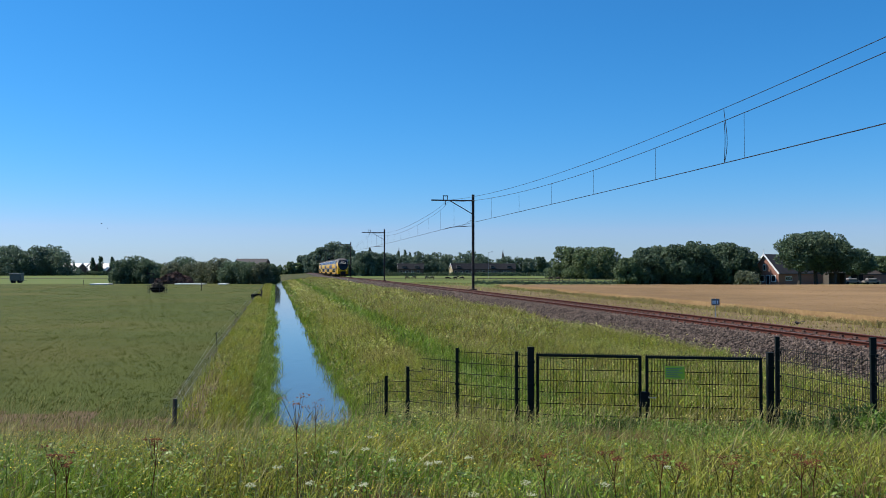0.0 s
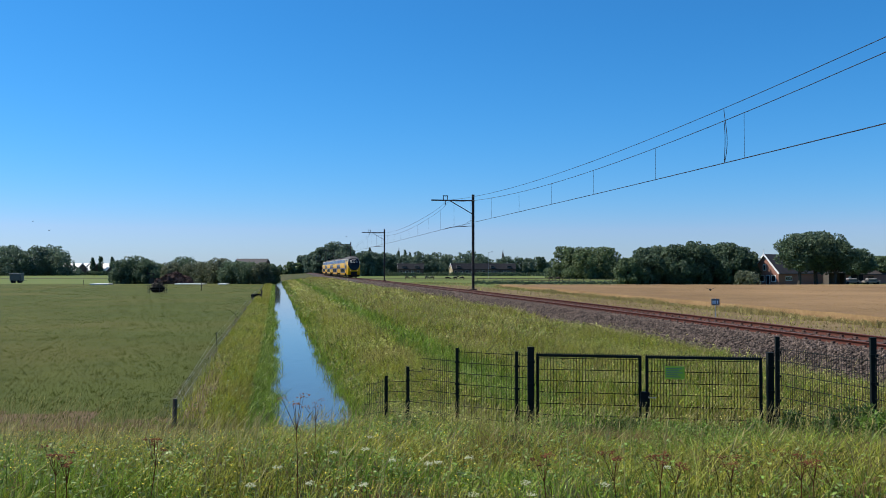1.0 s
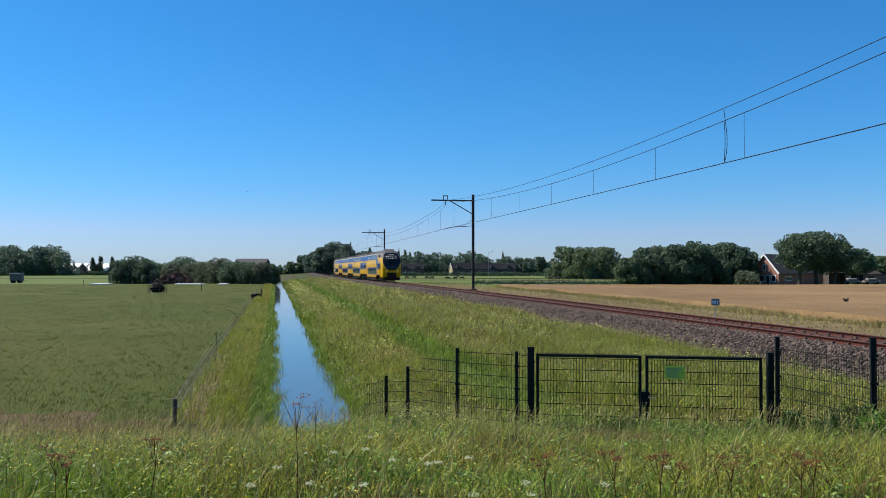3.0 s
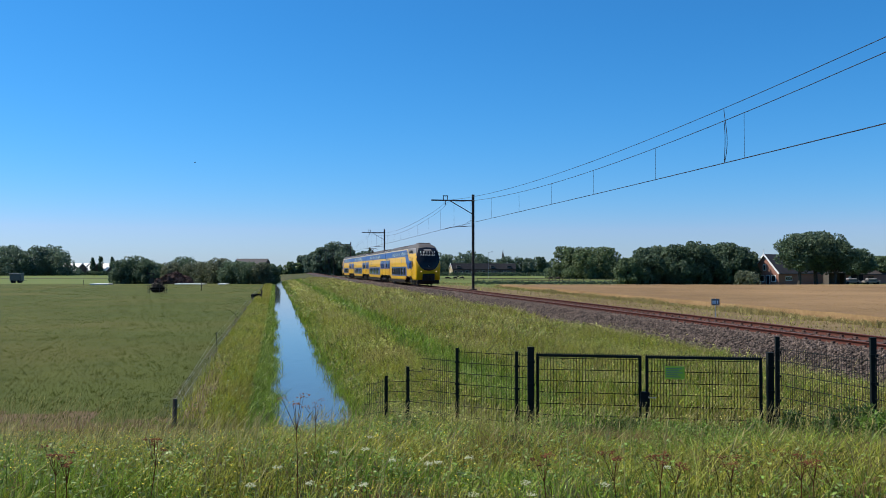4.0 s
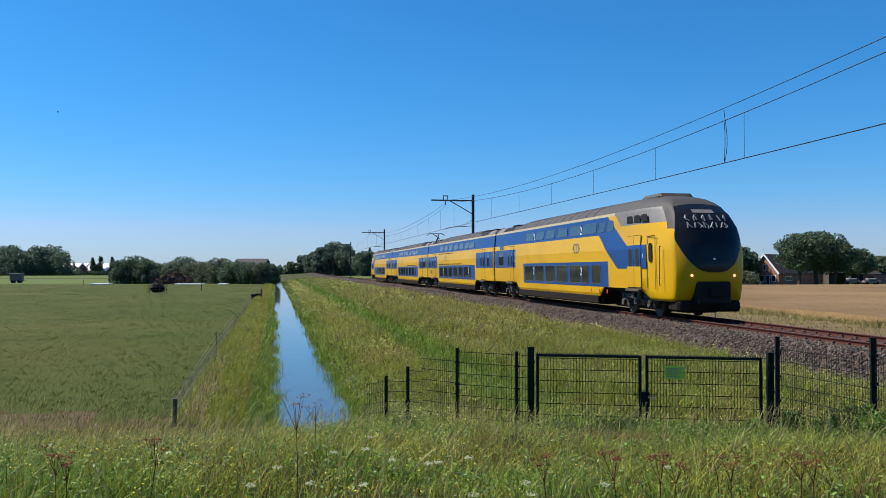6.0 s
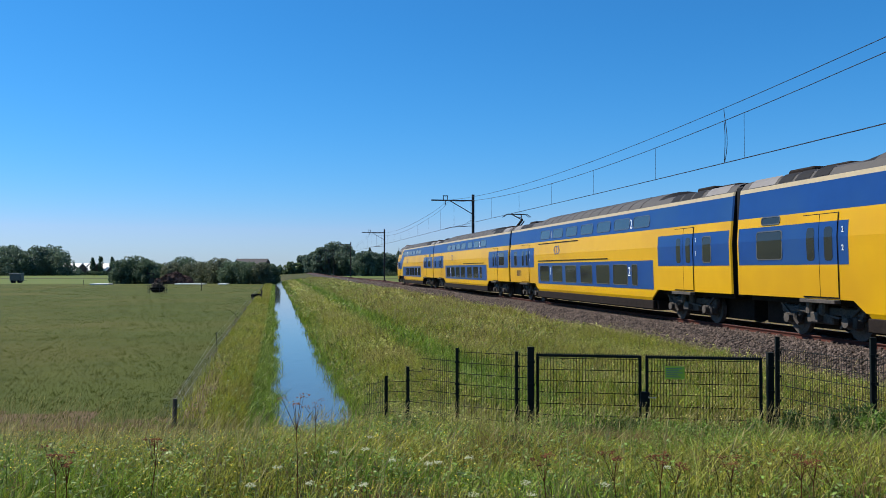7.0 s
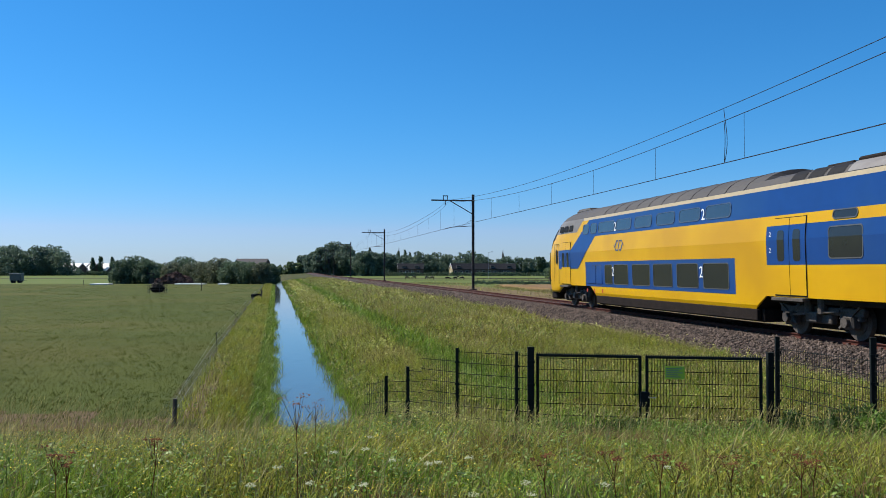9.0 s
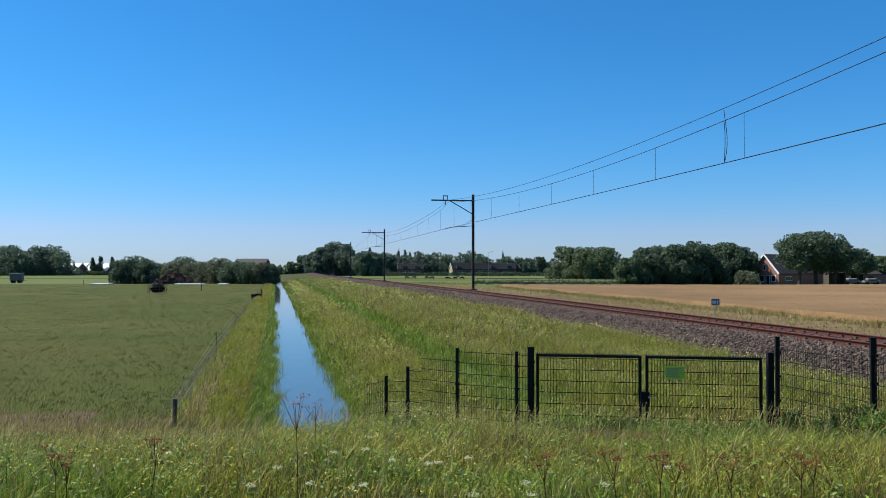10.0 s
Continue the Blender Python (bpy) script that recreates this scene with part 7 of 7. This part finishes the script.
M_WEED_DARK = material("rank_weed_leaf", (0.048, 0.090, 0.018), (0.070, 0.105, 0.026), 0.5, 3.0, 0.55, island=0.6, through_light=0.22, spec=0.25)
M_WEED = material("weed_leaf", (0.100, 0.190, 0.024), (0.150, 0.200, 0.034), 0.5, 3.0, 0.5, island=0.6, through_light=0.25, spec=0.3)


def build_nettles(px, d, tall, w, seed, mat):
    """A dense leafy clump of stems with small leaves."""
    x, y = at_px(px - 784, d)
    g = np.random.default_rng(seed)
    ob = tagged(empty("nettle_clump", pose(x, y, float(ground_z(x, y)) - 0.02)), "dense green leafy clump standing by the fence", "wild plant")
    bm = bmesh.new()
    blobs = []
    for i in range(16):
        a, q = g.uniform(0, 6.28), w * math.sqrt(g.uniform(0, 1))
        tip = (q * math.cos(a) + g.normal(0, 0.03), q * math.sin(a) * 0.6, tall * g.uniform(0.65, 1.0))
        rod(bm, (tip[0] * 0.7, tip[1] * 0.7, 0), tip, 0.004, 0.002, 4)
        for t in (0.35, 0.55, 0.75, 0.92):
            blobs.append((tip[0] * (0.7 + 0.3 * t), tip[1] * (0.7 + 0.3 * t), tip[2] * t, 0.06 + 0.03 * (1 - t)))
    part("stem", bm, M_BLADE_LUSH, ob)["kind"] = "stuff"
    V, F = leaf_cloud(1100, 0.022, blobs, seed)
    raw_object("leaves", V, F, mat, ob)["kind"] = "stuff"


build_grass()
build_flecks()
build_leafy()
for _i, (_px, _d, _tall, _w) in enumerate(((1525, 11.6, 0.72, 0.34), (1490, 11.9, 0.52, 0.28), (1555, 11.2, 0.60, 0.30), (1450, 12.3, 0.42, 0.25), (1125, 13.7, 0.36, 0.40), (1165, 13.6, 0.32, 0.32), (1090, 13.8, 0.30, 0.30),
                                           (1400, 13.2, 0.50, 0.28), (1340, 13.4, 0.36, 0.26), (905, 9.6, 0.28, 0.22), (92, 14.6, 0.34, 0.26), (1230, 12.6, 0.30, 0.30), (715, 14.6, 0.34, 0.25), (1020, 14.0, 0.26, 0.3))):
    build_nettles(_px, _d, _tall, _w, 300 + _i, M_WEED_DARK if _i % 3 != 2 else M_WEED)
build_stalks()
build_herbs()


# ---------------------------------------------------------------- birds
def build_bird(label, span, flock=""):
    """A small dark bird, flying along local x, with two wings that beat."""
    b = tagged(empty("bird"), label, "bird", flock)
    bm = bmesh.new()
    bmesh.ops.create_uvsphere(bm, u_segments=10, v_segments=7, radius=1.0, matrix=Matrix.LocRotScale((0, 0, 0), None, (span * 0.22, span * 0.085, span * 0.09)))
    part("body", bm, M_BLACK, b, shade=True)
    bm = bmesh.new()
    bmesh.ops.create_uvsphere(bm, u_segments=8, v_segments=6, radius=span * 0.06, matrix=Matrix.Translation((span * 0.23, 0, span * 0.03)))
    rod(bm, (span * 0.27, 0, span * 0.03), (span * 0.34, 0, span * 0.02), span * 0.018, 0.001, 5)
    part("head", bm, M_BLACK, b)
    bm = bmesh.new()
    vs = [(-0.18, -0.03, 0), (-0.18, 0.03, 0), (-0.40, 0.08, 0), (-0.40, -0.08, 0)]
    lo = [bm.verts.new((x * span, y * span, -0.006 * span)) for x, y, z in vs]
    hi = [bm.verts.new((x * span, y * span, 0.006 * span)) for x, y, z in vs]
    bm.faces.new(lo), bm.faces.new(hi)
    for i in range(4):
        bm.faces.new((lo[i], lo[(i + 1) % 4], hi[(i + 1) % 4], hi[i]))
    part("tail", bm, M_BLACK, b)
    wings = []
    for s in (-1, 1):
        bm = bmesh.new()
        vs = [(0.12, 0.02), (0.16, 0.24), (0.02, 0.50), (-0.10, 0.40), (-0.12, 0.02)]
        lo = [bm.verts.new((x * span, s * y * span, -0.005 * span)) for x, y in vs]
        hi = [bm.verts.new((x * span, s * y * span, 0.005 * span)) for x, y in vs]
        bm.faces.new(lo), bm.faces.new(hi)
        for i in range(5):
            bm.faces.new((lo[i], lo[(i + 1) % 5], hi[(i + 1) % 5], hi[i]))
        wings.append((s, part("wing", bm, M_BLACK, b)))
    return b, wings


BIRDS = [build_bird("black jackdaw flying low over the wheat", 0.85), build_bird("distant dark bird gliding over the pasture", 0.95, "birds in the sky"),
         build_bird("distant dark bird gliding over the pasture", 0.95, "birds in the sky"), build_bird("lone dark bird climbing in the clear sky", 1.0, "birds in the sky")]
# time, bearing across, bearing down, depth
FLIGHTS = [
    [(0.0, 1411, 572, 42), (0.2, 1388, 556, 44), (0.4, 1357, 547, 47), (0.6, 1326, 534, 51), (0.8, 1290, 520, 55), (1.0, 1257, 513, 60), (1.2, 1232, 506, 66), (1.4, 1219, 504, 74), (1.7, 1228, 503, 84), (2.0, 1261, 505, 86), (2.2, 1296, 507, 84), (2.4, 1338, 509, 80), (2.7, 1413, 520, 74), (3.2, 1560, 540, 66), (4.0, 1860, 560, 60), (10.0, 4200, 560, 55)],
    [(0.0, 180, 396, 240), (1.0, 58, 392, 250), (2.0, -70, 388, 260), (10.0, -1100, 350, 300)],
    [(0.0, 190, 404, 240), (1.0, 87, 408, 250), (2.0, -20, 410, 260), (10.0, -900, 400, 300)],
    [(0.0, 700, 452, 420), (2.5, 480, 362, 340), (4.5, 289, 262, 260), (5.5, 165, 218, 250), (7.0, -30, 160, 250), (10.0, -420, 60, 260)],
]


def key_birds():
    for (bird, wings), flight in zip(BIRDS, FLIGHTS):
        rows = []
        places = []
        for t, px, py, d in flight:
            a = radians(1.397)
            v = (px - 784) / 1500.0, 1.0, -(py - 441) / 1500.0
            y = v[1] * math.cos(a) - v[2] * math.sin(a)
            z = v[1] * math.sin(a) + v[2] * math.cos(a)
            places.append((t, Vector((v[0] * d, y * d, EYE + z * d))))
        for i, (t, p) in enumerate(places):
            d = places[min(i + 1, len(places) - 1)][1] - places[max(i - 1, 0)][1]
            rows.append((t, Matrix.Translation(p) @ Matrix.Rotation(math.atan2(d.y, d.x), 4, "Z")))
        walk(bird, rows)
        for s, wing in wings:
            walk(wing, [(k / 10.0, pose(0, 0, 0, s * (14 + 48 * math.sin(k * 1.9)), 0, 0)) for k in range(0, 101)])


# ---------------------------------------------------------------- what moves
def motions():
    key_train()
    key_birds()


motions()
